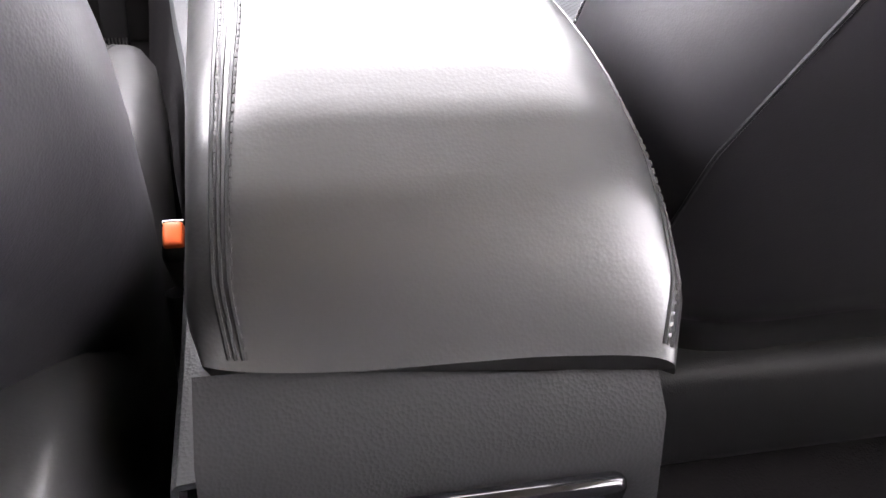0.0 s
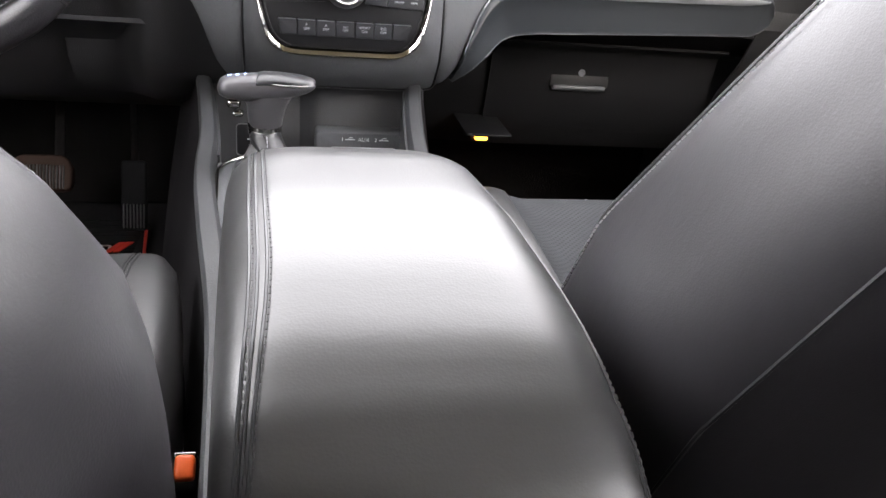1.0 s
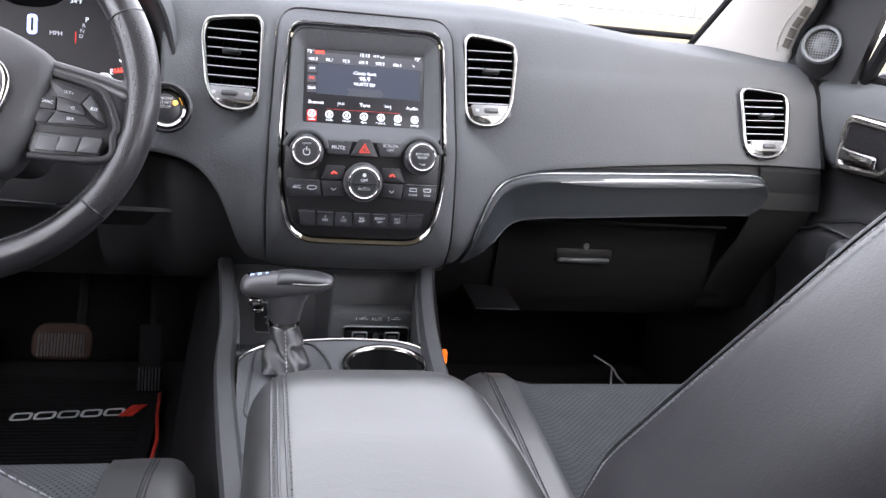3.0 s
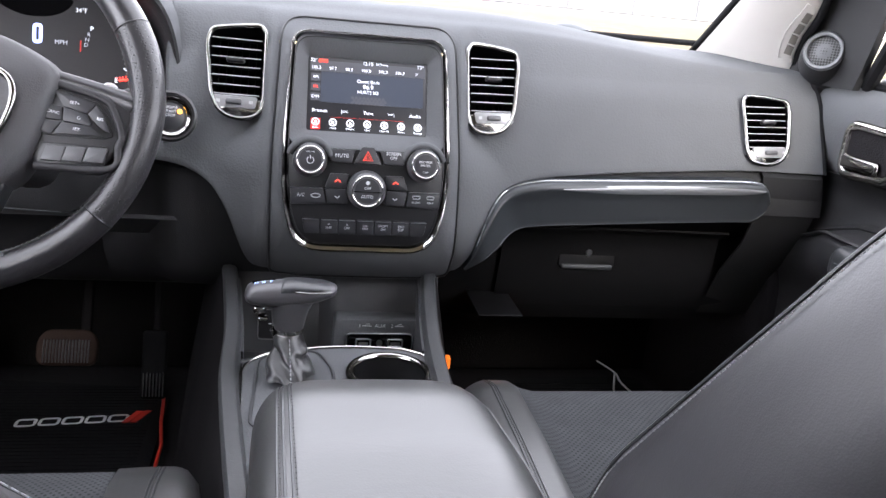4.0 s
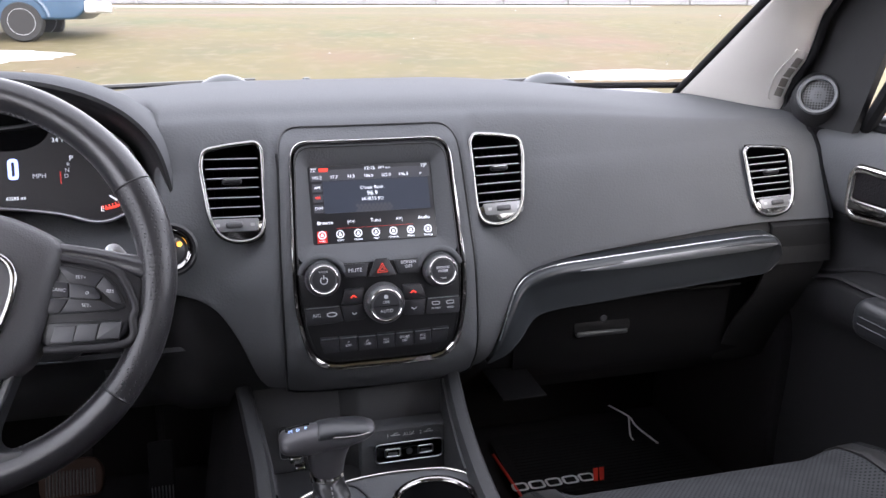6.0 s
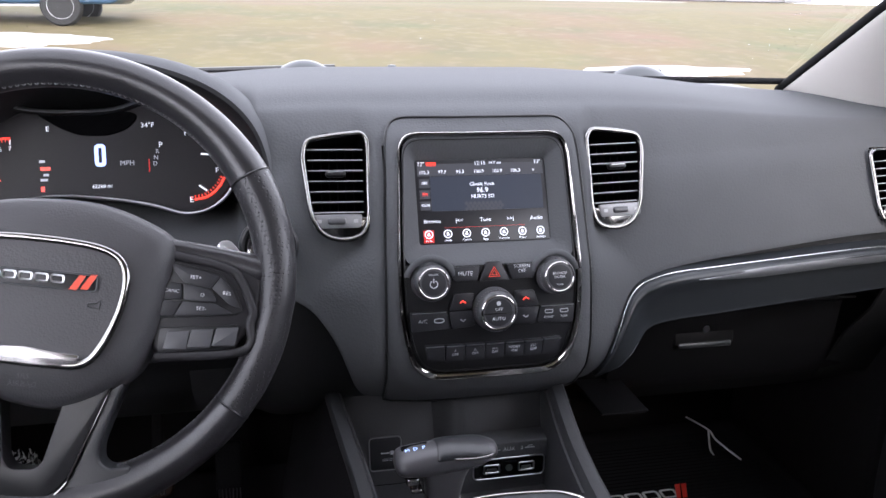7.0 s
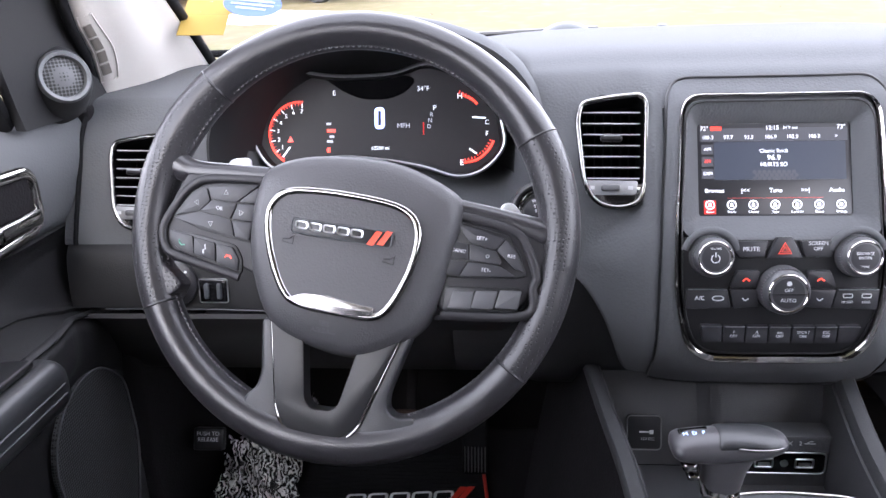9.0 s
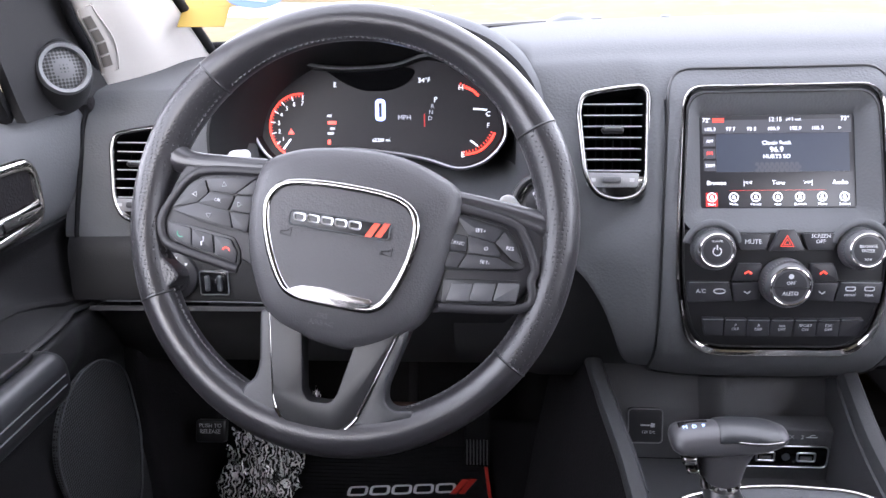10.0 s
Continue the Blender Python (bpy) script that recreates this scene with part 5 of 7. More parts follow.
def build_lever():
    g = thing("gear_lever", "black leather T-handle gear lever with satin accents", "gear lever")
    base = Vector((-0.090, -0.200, 0.385))
    neck = Vector((-0.094, -0.172, 0.425))
    rings = []
    for u in np.linspace(0, 1, 36):
        c = base.lerp(neck, u)
        r = lerp(0.0265, 0.0165, min(1, u * 1.1) ** 0.8)
        ring = []
        for q in np.linspace(0, 2 * math.pi, 72, endpoint=False):
            d = Vector((math.cos(q), math.sin(q), 0))
            w = noise.noise(Vector((1.3 * d.x, 1.3 * d.y, 3.2 * u + 0.8 * d.x))) * 0.42 * 0.5 + noise.noise(Vector((2.6 * d.x + 5, 2.6 * d.y, 5 * u + 1.5 * d.x))) * 0.12 + 0.10 * (1 - u) * math.cos(5 * q + 3 * u)
            ridge = 0.09 * math.sin(9.5 * u + 1.8 * math.cos(q + 0.6)) * math.sin(math.pi * u) ** 0.6
            f = r * (1 + (w + ridge) * min(1.0, 2.2 * (1 - u)))
            ring.append(c + Vector((f * d.x, 1.25 * f * d.y, 0.0)))
        rings.append(ring)
    part("boot", loft(rings, True, True), BOOT, g, "creased leather gaiter")
    part("boot_stitching", stitch_row([base.lerp(neck, u) + Vector((0.002, -1.35 * lerp(0.029, 0.014, u ** 0.7) - 0.003, 0)) for u in np.linspace(0.05, 1, 20)], 0.003, 0.0006, 0.005), THREAD, g)
    part("collar", tube([neck + Vector((0, 0, -0.004)), neck + Vector((-0.001, 0.002, 0.008))], 0.0182, 0.0182, 24), FRAME, g, "chrome collar")
    for k in range(8):
        q = 2 * math.pi * k / 8
        part("collar_slot", rbox(0.003, 0.003, 0.008, 0.0005, m=pose(neck.x + 0.0165 * math.cos(q), neck.y + 0.0165 * math.sin(q) + 0.001, neck.z + 0.002)), PANEL, g)
    # stem below a T-shaped grip
    stem = []
    for z, cx, a, b in ((0.430, -0.094, 0.0178, 0.0178), (0.440, -0.0935, 0.0192, 0.0182), (0.450, -0.0925, 0.0208, 0.0186), (0.459, -0.091, 0.0238, 0.0188), (0.467, -0.089, 0.028, 0.0185), (0.473, -0.089, 0.034, 0.016)):
        stem.append([Vector((cx + a * math.cos(q), -0.172 + b * math.sin(q), z)) for q in np.linspace(0, 2 * math.pi, 32, endpoint=False)])
    part("grip_stem", loft(stem, True, True), GRIP, g, "smooth dark stem")
    bar = []
    for p in smooth_line([(-0.1425, 0.4700, 0.003), (-0.139, 0.4700, 0.0085), (-0.127, 0.4700, 0.0125), (-0.107, 0.4705, 0.0145), (-0.087, 0.4715, 0.0140), (-0.066, 0.4735, 0.0112), (-0.050, 0.4755, 0.0080), (-0.043, 0.4765, 0.0050), (-0.0405, 0.4770, 0.002)], 34):
        ry = 0.0205 * min(1.0, p.z / 0.0105) ** 0.7
        bar.append([Vector((p.x, -0.172 + ry * math.copysign(abs(math.cos(q)) ** 0.85, math.cos(q)), p.y + p.z * math.sin(q))) for q in np.linspace(0, 2 * math.pi, 28, endpoint=False)])
    part("grip", loft(bar, True, True), GRIP, g, "smooth satin T-shaped grip")
    pad = []
    for p in smooth_line([(-0.104, 0.4775, 0.003), (-0.101, 0.4785, 0.007), (-0.090, 0.4790, 0.0085), (-0.070, 0.4795, 0.0070), (-0.052, 0.4795, 0.0046), (-0.044, 0.4788, 0.0022)], 24):
        pad.append([Vector((p.x, -0.172 + 0.019 * min(1, p.z / 0.006) ** 0.6 * math.cos(q), p.y + p.z * math.sin(q))) for q in np.linspace(0, 2 * math.pi, 24, endpoint=False)])
    part("grip_cap", loft(pad, True, True), LEATHER_SMOOTH, g, "leather top pad")
    part("grip_rim", tube([(-0.104 + 0.0635 * (1 - math.cos(q)) / 2, -0.172 - 0.0200 * math.sin(q) ** 0.7, 0.4795 - 0.002 * (1 - math.cos(q)) / 2) for q in np.linspace(0.0, math.pi, 24)], 0.0007, 0.0008, 8), CHROME, g, "satin silver rim")
    d = part("shift_display", rbox(0.026, 0.014, 0.002, 0.0008, m=pose(-0.122, -0.170, 0.4815, 6, -8)), GLOSS, g, "small shift display")
    for k, ch in enumerate("MDP"):
        t = words(ch, 0.0060, LIT_BLUE, d, pose(-0.130 + 0.008 * k, -0.174, 0.4828 + 0.0011 * k, 0, -8) @ pose(0, 0, 0, -84))
    part("release_button", rbox(0.014, 0.016, 0.010, 0.004, m=pose(-0.126, -0.180, 0.455)), CHROME, g, "chrome release button")
    part("release_button", rbox(0.012, 0.014, 0.006, 0.003, m=pose(-0.122, -0.180, 0.444)), CHROME, g, "chrome release button")


GRIP = material("grip_plastic", (0.060, 0.058, 0.062), 0.34)
build_lever()


# ---- seats ----
def build_seat(label, cx, y0, spine, shift=0.0, waist=False, inset=0.168):
    """A bucket seat; y0: its front edge, spine: how far behind it the backrest stands, shift: its offset sideways,
    waist: whether the back panel narrows towards its foot, inset: half the width of the cushion's insert."""
    s = thing("car_seat", label, "seat", "front seats", at=pose(cx, y0, 0.0))

    crest, fill, side = ([0.0, 0.10, 0.5, 1.3], 0.008, 0.240) if waist else ([0.3, 0.6, 0.79, 1.3], 0.0, 0.250)

    def cushion_z(x, v):
        """Height of the cushion, v from front (0) to back (1)."""
        a = abs(x) / 0.25
        roll = float(np.interp(v, [0, 0.03, 0.08, 0.16, 0.4, 1], [-0.075, -0.030, -0.010, 0.0, -0.004, -0.030]))
        bol = 0.026 * curve(a, [(0.66, 0.0), (0.82, 1.0)]) * float(np.interp(v, [0, 0.15, 0.4, 1], crest))
        return 0.357 + fill + roll + bol - 0.05 * max(0.0, a - 0.90) ** 2 / 0.02 * 0.5

    def patch(x0, x1, v0, v1, lift, nx=14, nv=24):
        return [[(x, -0.52 * v, cushion_z(x, v) + lift) for x in np.linspace(x0, x1, nx)] for v in np.linspace(v0, v1, nv)]

    part("cushion_insert", thicken(loft(patch(-inset, inset, 0.0, 1.0, 0.0, 26)), 0.02), SUEDE, s, "perforated suede insert")
    for k in (-1, 1):
        rows = []
        for v in np.linspace(0, 1, 26):
            reach = side + (float(np.interp(v, [0, 0.15, 0.29, 0.43, 0.58], [-0.015, -0.004, 0.006, 0.013, 0.013])) if waist else 0.0)
            row = [(k * lerp(inset + 0.001, reach, u), -0.52 * v, cushion_z(lerp(inset + 0.001, side, u), v) + 0.002) for u in np.linspace(0, 1, 12)]
            e = row[-1]
            row += [(e[0] + k * 0.010, e[1], e[2] - 0.016), (e[0] + k * 0.012, e[1], e[2] - 0.05), (e[0] + k * 0.004, e[1], 0.17)]
            rows.append(row)
        part("cushion_bolster", thicken(loft(rows), 0.01), LEATHER_ARM, s, "smooth leather bolster")
        mid = inset + 0.55 * (side - inset)
        ln = [(k * mid, -0.52 * v, cushion_z(mid, v) + 0.0025) for v in np.linspace(0.01, 1, 40)]
        for off in (-0.003, 0.003):
            part("bolster_seam", tube([(p[0] + off, p[1], p[2]) for p in ln], 0.0011, 0.0009, 6), LEATHER_SMOOTH, s)
        part("bolster_stitching", stitch_row(ln, 0.0035, 0.0005, 0.0055), THREAD_DARK, s)
    part("cushion_front", rbox(0.48, 0.06, 0.16, 0.028, 4, m=pose(0, -0.035, 0.215)), LEATHER, s)
    part("seat_base", rbox(0.44, 0.42, 0.13, 0.02, m=pose(0, -0.27, 0.10)), DASH_DARK, s)
    # backrest: loops of (x, forward) at heights along the reclined spine
    lean = radians(24)
    foot = Vector((shift, -spine, 0.262))
    up = Vector((0, -math.sin(lean), math.cos(lean)))
    fwd = Vector((0, math.cos(lean), math.sin(lean)))

    def half(h):
        if waist:
            return float(np.interp(h, [-0.14, 0, 0.08, 0.15, 0.24, 0.30, 0.345, 0.39, 0.45, 0.51, 0.62, 0.70], [0.17, 0.205, 0.227, 0.237, 0.243, 0.240, 0.226, 0.199, 0.177, 0.162, 0.146, 0.112]))
        w = float(np.interp(h, [-0.14, 0, 0.06, 0.10, 0.14, 0.235, 0.345, 0.51, 0.62, 0.70], [0.10, 0.17, 0.22, 0.246, 0.258, 0.250, 0.218, 0.168, 0.150, 0.118]))
        return w

    def loop(h):
        w = half(h)
        t = float(np.interp(h, [0, 0.06, 0.5, 0.66, 0.70], [0.06, 0.075, 0.065, 0.05, 0.02]))
        bol = float(np.interp(h, [0, 0.08, 0.25, 0.45, 0.62, 0.70], [0.028, 0.055, 0.062, 0.045, 0.020, 0.005]))
        pts = [(0, 0.0), (-0.55 * w, 0.0), (-0.70 * w, 0.25 * bol), (-0.86 * w, 0.90 * bol), (-0.95 * w, bol), (-1.0 * w, 0.86 * bol),
               (-1.03 * w, 0.2 * bol - 0.01), (-0.97 * w, -0.6 * t), (-0.80 * w, -1.10 * t), (-0.60 * w, -1.38 * t), (-0.35 * w, -1.50 * t), (0, -1.52 * t)]
        if waist:
            kb = float(np.interp(h, [-0.14, 0.10, 0.18, 0.24, 0.28, 0.33, 0.40], [0.30, 0.45, 0.66, 0.84, 0.93, 0.985, 1.0]))
            pts[6:11] = [(-1.035 * w, 0.2 * bol - 0.01), (-(0.55 + 0.47 * kb) * w, -0.5 * t), (-kb * 0.99 * w, -1.0 * t), (-kb * 0.86 * w, -1.34 * t), (-0.5 * kb * w, -1.5 * t)]
        else:
            pts[6:11] = [(-1.045 * w, 0.2 * bol - 0.01), (-1.04 * w, -0.6 * t), (-0.97 * w, -1.15 * t), (-0.85 * w, -1.42 * t), (-0.5 * w, -1.55 * t)]
        pts = pts + [(-x, y) for x, y in pts[-2:0:-1]]
        return smooth_line([(x, y, 0) for x, y in pts], 72, True)
    rings = []
    for h in np.concatenate([np.linspace(-0.14, 0.62, 34), np.linspace(0.63, 0.70, 6)]):
        rings.append([foot + up * h + fwd * q.y + Vector((q.x, 0, 0)) for q in loop(h)])
    part("backrest", loft(rings, True, True), LEATHER, s, "smooth leather backrest with padded bolsters")
    ins = []
    for h in np.linspace(0.03, 0.60, 20):
        w = half(h) * 0.56
        ins.append([foot + up * h + fwd * 0.003 + Vector((x, 0, 0)) for x in np.linspace(-w, w, 10)])
    part("backrest_insert", thicken(loft(ins), 0.006), SUEDE, s, "perforated suede insert")

    def edge(i, lift, h0=0.02, h1=0.66, n=60):
        out = []
        for h in np.linspace(h0, h1, n):
            lp = loop(h)
            k = i + (2.5 if i < 36 else -2.5) * max(0.0, 1 - h / 0.4) * (20 < i < 52)
            c = lp[int(k) % 72].lerp(lp[(int(k) + 1) % 72], k - int(k))
            d = Vector((c.x, c.y + 0.05, 0)).normalized() * lift
            out.append(foot + up * h + fwd * (c.y + d.y) + Vector((c.x + d.x, 0, 0)))
        return out
    for i in ((13.8, 58.2) if waist else (15.2, 56.8)):
        part("piping", tube(edge(i, 0.0004), 0.0018, 0.0018, 8), LEATHER_SMOOTH, s, "raised leather edge seam")
        j = i + (0.0 if waist else 1.2) * (1 if i < 36 else -1)
        part("edge_stitching", stitch_row(edge(j, 0.0020), 0.0030, 0.0006, 0.0046), THREAD_SEAT, s, "grey contrast stitching")
    for i in (27, 45):
        part("side_seam", tube(edge(i, 0.0006), 0.0016, 0.0014, 6), LEATHER_SMOOTH, s)
    return s


build_seat("black leather front passenger seat with perforated suede insert", 0.372, -0.128, 0.397, 0.008, inset=0.196)
build_seat("black leather driver seat with perforated suede insert, set further back", -0.412, -0.300, 0.364, 0.042, True)


def build_buckle():
    b = thing("seat_belt_buckle", "black seat belt buckle with an orange-red release button", "buckle")
    m = pose(-0.1345, -0.594, 0.314, 30)
    part("shell", rbox(0.016, 0.028, 0.060, 0.006, m=m), PANEL, b)
    part("release_button", rbox(0.013, 0.017, 0.014, 0.003, m=m @ pose(0, 0.002, 0.027)), ORANGE, b, "orange-red release button")
    part("stalk", tube([(-0.1385, -0.605, 0.295), (-0.137, -0.635, 0.21), (-0.142, -0.67, 0.12)], 0.008, 0.012, 10), PANEL, b)
    part("tongue_slot", rbox(0.014, 0.004, 0.003, 0.001, m=m @ pose(0, 0.010, 0.031)), CHROME, b)


build_buckle()


# ---- steering wheel ----
WHEEL_M = pose(-0.4255, -0.155, 0.668) @ pose(0, 0, 0, -22, 0, 0) @ pose(0, 0, 0, 0, 10.3, 0)


def W(px, py):
    """Wheel-plane place from a sketch drawn with the hub at (626, 414), turned back upright."""
    k, a = 0.000507, radians(10.3)
    x, z = (px - 626) * k, -(py - 414) * k
    return (x * math.cos(a) - z * math.sin(a), x * math.sin(a) + z * math.cos(a))


CALL_GREEN = material("green_print", (0.12, 0.35, 0.25), 0.5)


def build_wheel():
    w = thing("steering_wheel", "black leather steering wheel turned slightly off centre", "steering wheel", at=WHEEL_M)
    R = 0.1812

    def arc(a0, a1, n, r=R, y=0.0):
        return [Vector((r * math.cos(q), y, r * math.sin(q))) for q in np.linspace(radians(a0), radians(a1), n)]

    def rim_r(q):
        d = math.degrees(q) % 360
        return 0.0165 + 0.002 * (math.exp(-((d - 28) / 22) ** 2) + math.exp(-((d - 152) / 22) ** 2) + 1.6 * math.exp(-((d - 270) / 34) ** 2))

    def rim(a0, a1, n, nm, mat, label):
        rings = []
        for c in arc(a0, a1, n):
            q = math.atan2(c.z, c.x)
            out = Vector((math.cos(q), 0, math.sin(q)))
            rr = rim_r(q)
            rings.append([c + out * rr * math.cos(t) + Vector((0, 1, 0)) * rr * 1.12 * math.sin(t) for t in np.linspace(0, 2 * math.pi, 22, endpoint=False)])
        part(nm, loft(rings, True, True), mat, w, label)
    cuts = (37, 143, 210, 330)
    rim(cuts[0] + 0.3, cuts[1] - 0.3, 60, "rim_section", RIM_SMOOTH, "smooth polished leather upper rim")
    rim(cuts[1] + 0.3, cuts[2] - 0.3, 40, "rim_section", RIM_PERF, "perforated leather grip section")
    rim(cuts[2] + 0.3, cuts[3] - 0.3, 60, "rim_section", RIM_SMOOTH, "worn smooth leather lower rim")
    rim(cuts[3] + 0.3, 360 + cuts[0] - 0.3, 40, "rim_section", RIM_PERF, "perforated leather grip section")
    for a in cuts:
        q = radians(a)
        out = Vector((math.cos(q), 0, math.sin(q)))
        rr = rim_r(q) - 0.0006
        ring = [out * R + out * rr * math.cos(t) + Vector((0, rr * 1.12 * math.sin(t), 0)) for t in np.linspace(0, 2 * math.pi, 24, endpoint=False)]
        part("rim_joint", tube(ring, 0.0014, 0.0014, 6, True, up=(out.z, 0, -out.x)), PANEL, w)
    # inner lacing of the rim
    for a0, a1 in ((40, 140), (146, 160), (196, 248), (292, 348), (20, 34)):
        n = int((a1 - a0) * 1.15)
        bm = bmesh.new()
        for i, q in enumerate(np.linspace(radians(a0), radians(a1), n)):
            r = R - rim_r(q) * 0.93
            c = Vector((r * math.cos(q), -0.0062, r * math.sin(q)))
            bmesh.ops.create_cube(bm, size=1, matrix=Matrix.Translation(c) @ pose(0, 0, 0, 0, 90 - math.degrees(q) + (35 if i % 2 else -35), 0) @ Matrix.Diagonal((0.0007, 0.0010, 0.0034, 1)))
        part("lacing", bm, LACE, w, "grey lacing stitches", smooth=False)
    # airbag hub, domed
    hub = [W(*p) for p in ((470, 330), (497, 296), (575, 280), (690, 290), (775, 325), (822, 368), (808, 440), (775, 540), (735, 592), (645, 625), (560, 606), (492, 566), (460, 480), (456, 400))]
    line = smooth_line([(x, 0, z) for x, z in hub], 72, True)
    cx = sum(p.x for p in line) / 72
    cz = sum(p.z for p in line) / 72
    rings = []
    for s, y in ((1.0, 0.016), (1.005, -0.004), (0.985, -0.016), (0.94, -0.023), (0.86, -0.027), (0.6, -0.031), (0.3, -0.0325), (0.02, -0.033)):
        rings.append([Vector((cx + (p.x - cx) * s, y, cz + (p.z - cz) * s)) for p in line])
    part("airbag_cover", loft(rings, True, True), HUB, w, "pebbled charcoal airbag cover")
    shield = smooth_line([(x, -0.0325, z) for x, z in [W(*p) for p in ((508, 362), (545, 344), (640, 354), (722, 376), (748, 412), (738, 470), (706, 530), (676, 553), (628, 548), (560, 534), (528, 515), (506, 460), (498, 400))]], 90, True)
    part("shield_ring", tube(shield, 0.0034, 0.0026, 10, True, up=(0, 1, 0)), BRIGHT, w, "polished chrome shield outline")
    part("shield_field", plate([(p.x, p.z) for p in shield], 0.004, 0.0), HUB, w, m=pose(0, -0.0332, 0))
    foot = [W(*p) for p in ((530, 522), (560, 514), (600, 518), (640, 530), (678, 538), (672, 553), (625, 551), (555, 536))]
    part("shield_foot", plate(rounded(foot, 0.003, 3), 0.004, 0.0016, 3), FOOT, w, "chrome shield foot", m=pose(0, -0.0365, 0))
    bar = [W(*p) for p in ((541, 390), (708, 416), (704, 441), (538, 413))]
    part("emblem_bar", plate(rounded(bar, 0.003, 3), 0.003, 0.0006), PANEL, w, "dark emblem bar", m=pose(0, -0.0352, 0))
    part("emblem_edge", tube([(x, 0, z) for x, z in rounded(bar, 0.003, 3)], 0.0006, 0.0005, 5, True, up=(0, 1, 0)), TRIM, w, m=pose(0, -0.0354, 0))
    for k in range(5):
        b0 = 548 + 23 * k
        yy = 394 + 3.7 * k
        bb = [W(*p) for p in ((b0, yy + 1), (b0 + 18, yy + 4), (b0 + 17, yy + 15), (b0 - 1, yy + 12))]
        part("emblem_mark", tube([(x, 0, z) for x, z in rounded(bb, 0.0016, 2)], 0.0009, 0.0006, 5, True, up=(0, 1, 0)), SATIN, w, "silver emblem bar", m=pose(0, -0.0356, 0))
    for k in range(2):
        b0 = 667 + 17 * k
        bb = [W(*p) for p in ((b0 + 14, 413), (b0 + 24, 415), (b0 + 8, 437), (b0 - 3, 435))]
        part("red_slash", plate(bb, 0.001, 0), RED_BRIGHT, w, "red slash", m=pose(0, -0.0358, 0))
    for px, py in ((533, 426), (701, 461)):
        x, z = W(px, py)
        part("horn_mark", tube([Vector((-0.005, 0, 0)), Vector((0.001, 0, 0.001)), Vector((0.004, 0, 0.004)), Vector((0.004, 0, -0.003)), Vector((-0.005, 0, -0.002))], 0.0005, 0.0004, 5, True, up=(0, 1, 0)), PANEL, w, m=pose(x, -0.0338, z))
    x, z = W(590, 577)
    words("SRS\nAIRBAG", 0.0062, HUB_INK, w, pose(x, -0.0300, z + 0.003, 8))
    # side spokes
    for pts, nm in ((((470, 310), (345, 300), (318, 345), (292, 420), (318, 465), (330, 440), (440, 470), (470, 490)), "side_spoke"), (((800, 372), (930, 388), (965, 440), (950, 500), (900, 560), (775, 548), (770, 500)), "side_spoke")):
        o = rounded([W(*p) for p in pts], 0.008, 4)
        part(nm, plate(o, 0.022, 0.006, 4), SPOKE, w, "matte black spoke", m=pose(0, -0.012, 0))
    # leather arms that open like a trumpet from the hub into the rim
    for pts in (((298, 250, 0.0120), (303, 276, 0.0140), (324, 294, 0.0122), (352, 302, 0.0098), (410, 307, 0.0088), (484, 314, 0.0084)), ((972, 438, 0.0120), (962, 420, 0.0140), (936, 409, 0.0120), (905, 397, 0.0098), (860, 384, 0.0088), (802, 370, 0.0084))):
        path = smooth_line([(*W(px, py), r) for px, py, r in pts], 26)
        rings = []
        for k, p in enumerate(path):
            d = (path[min(k + 1, 25)] - path[max(k - 1, 0)])
            d = Vector((d.x, 0, d.y)).normalized()
            side = Vector((-d.z, 0, d.x))
            y = lerp(0.0, -0.0065, k / 25)
            rings.append([Vector((p.x, y, p.y)) + side * p.z * math.cos(q) + Vector((0, 1, 0)) * p.z * 0.92 * math.sin(q) for q in np.linspace(0, 2 * math.pi, 20, endpoint=False)])
        part("spoke_arm", loft(rings, True, True), RIM_SMOOTH, w, "leather arm that flows into the rim")
    # swollen grips between the key panels and the rim
    for pts in (((318, 300), (300, 332), (286, 372), (284, 420), (300, 462), (330, 500), (296, 520), (262, 440), (262, 360), (282, 300)), ((950, 408), (962, 440), (962, 486), (946, 530), (918, 572), (904, 600), (940, 604), (985, 540), (1000, 470), (985, 410))):
        o = smooth_line([(*W(*p), 0) for p in pts], 50, True)
        part("leather_flare", plate([(p.x, p.y) for p in o], 0.024, 0.009, 5), RIM_PERF, w, "perforated leather swelling of the rim", m=pose(0, -0.0125, 0))
    # satin rims of the key panels
    for pts in (((478, 322), (386, 318), (348, 332), (314, 374), (300, 404), (306, 436), (330, 452), (436, 488)), ((806, 382), (900, 410), (926, 438), (942, 486), (936, 506), (922, 552), (782, 552))):
        part("panel_rim", tube(smooth_line([(W(*p)[0], -0.0135, W(*p)[1]) for p in pts], 44), 0.0040, 0.0030, 10, up=(0, 1, 0)), SPOKE, w, "satin dark rim of the key panel")

    def button(pts, label="", mat=KEY, ink=None, dy=-0.0165, lit=None):
        o = rounded([W(*p) for p in pts], 0.0016, 3)
        px = sum(p[0] for p in pts) / len(pts)
        py = sum(p[1] for p in pts) / len(pts)
        b = part("wheel_button", plate(o, 0.006, 0.0011, 2), mat, w, label, m=pose(0, dy, 0))
        if ink:
            x, z = W(px, py)
            words(ink, 0.0044, lit or INK, b, pose(x, -0.0003, z))
        return b
    def arrow(px, py, turn, parent):
        x, z = W(px, py)
        part("arrow_mark", tube([Vector((0.0024, 0, 0)), Vector((-0.0016, 0, 0.0022)), Vector((-0.0016, 0, -0.0022))], 0.00035, 0.0003, 5, True, up=(0, 1, 0)), INK, parent, m=pose(x, -0.0004, z, 0, turn, 0))
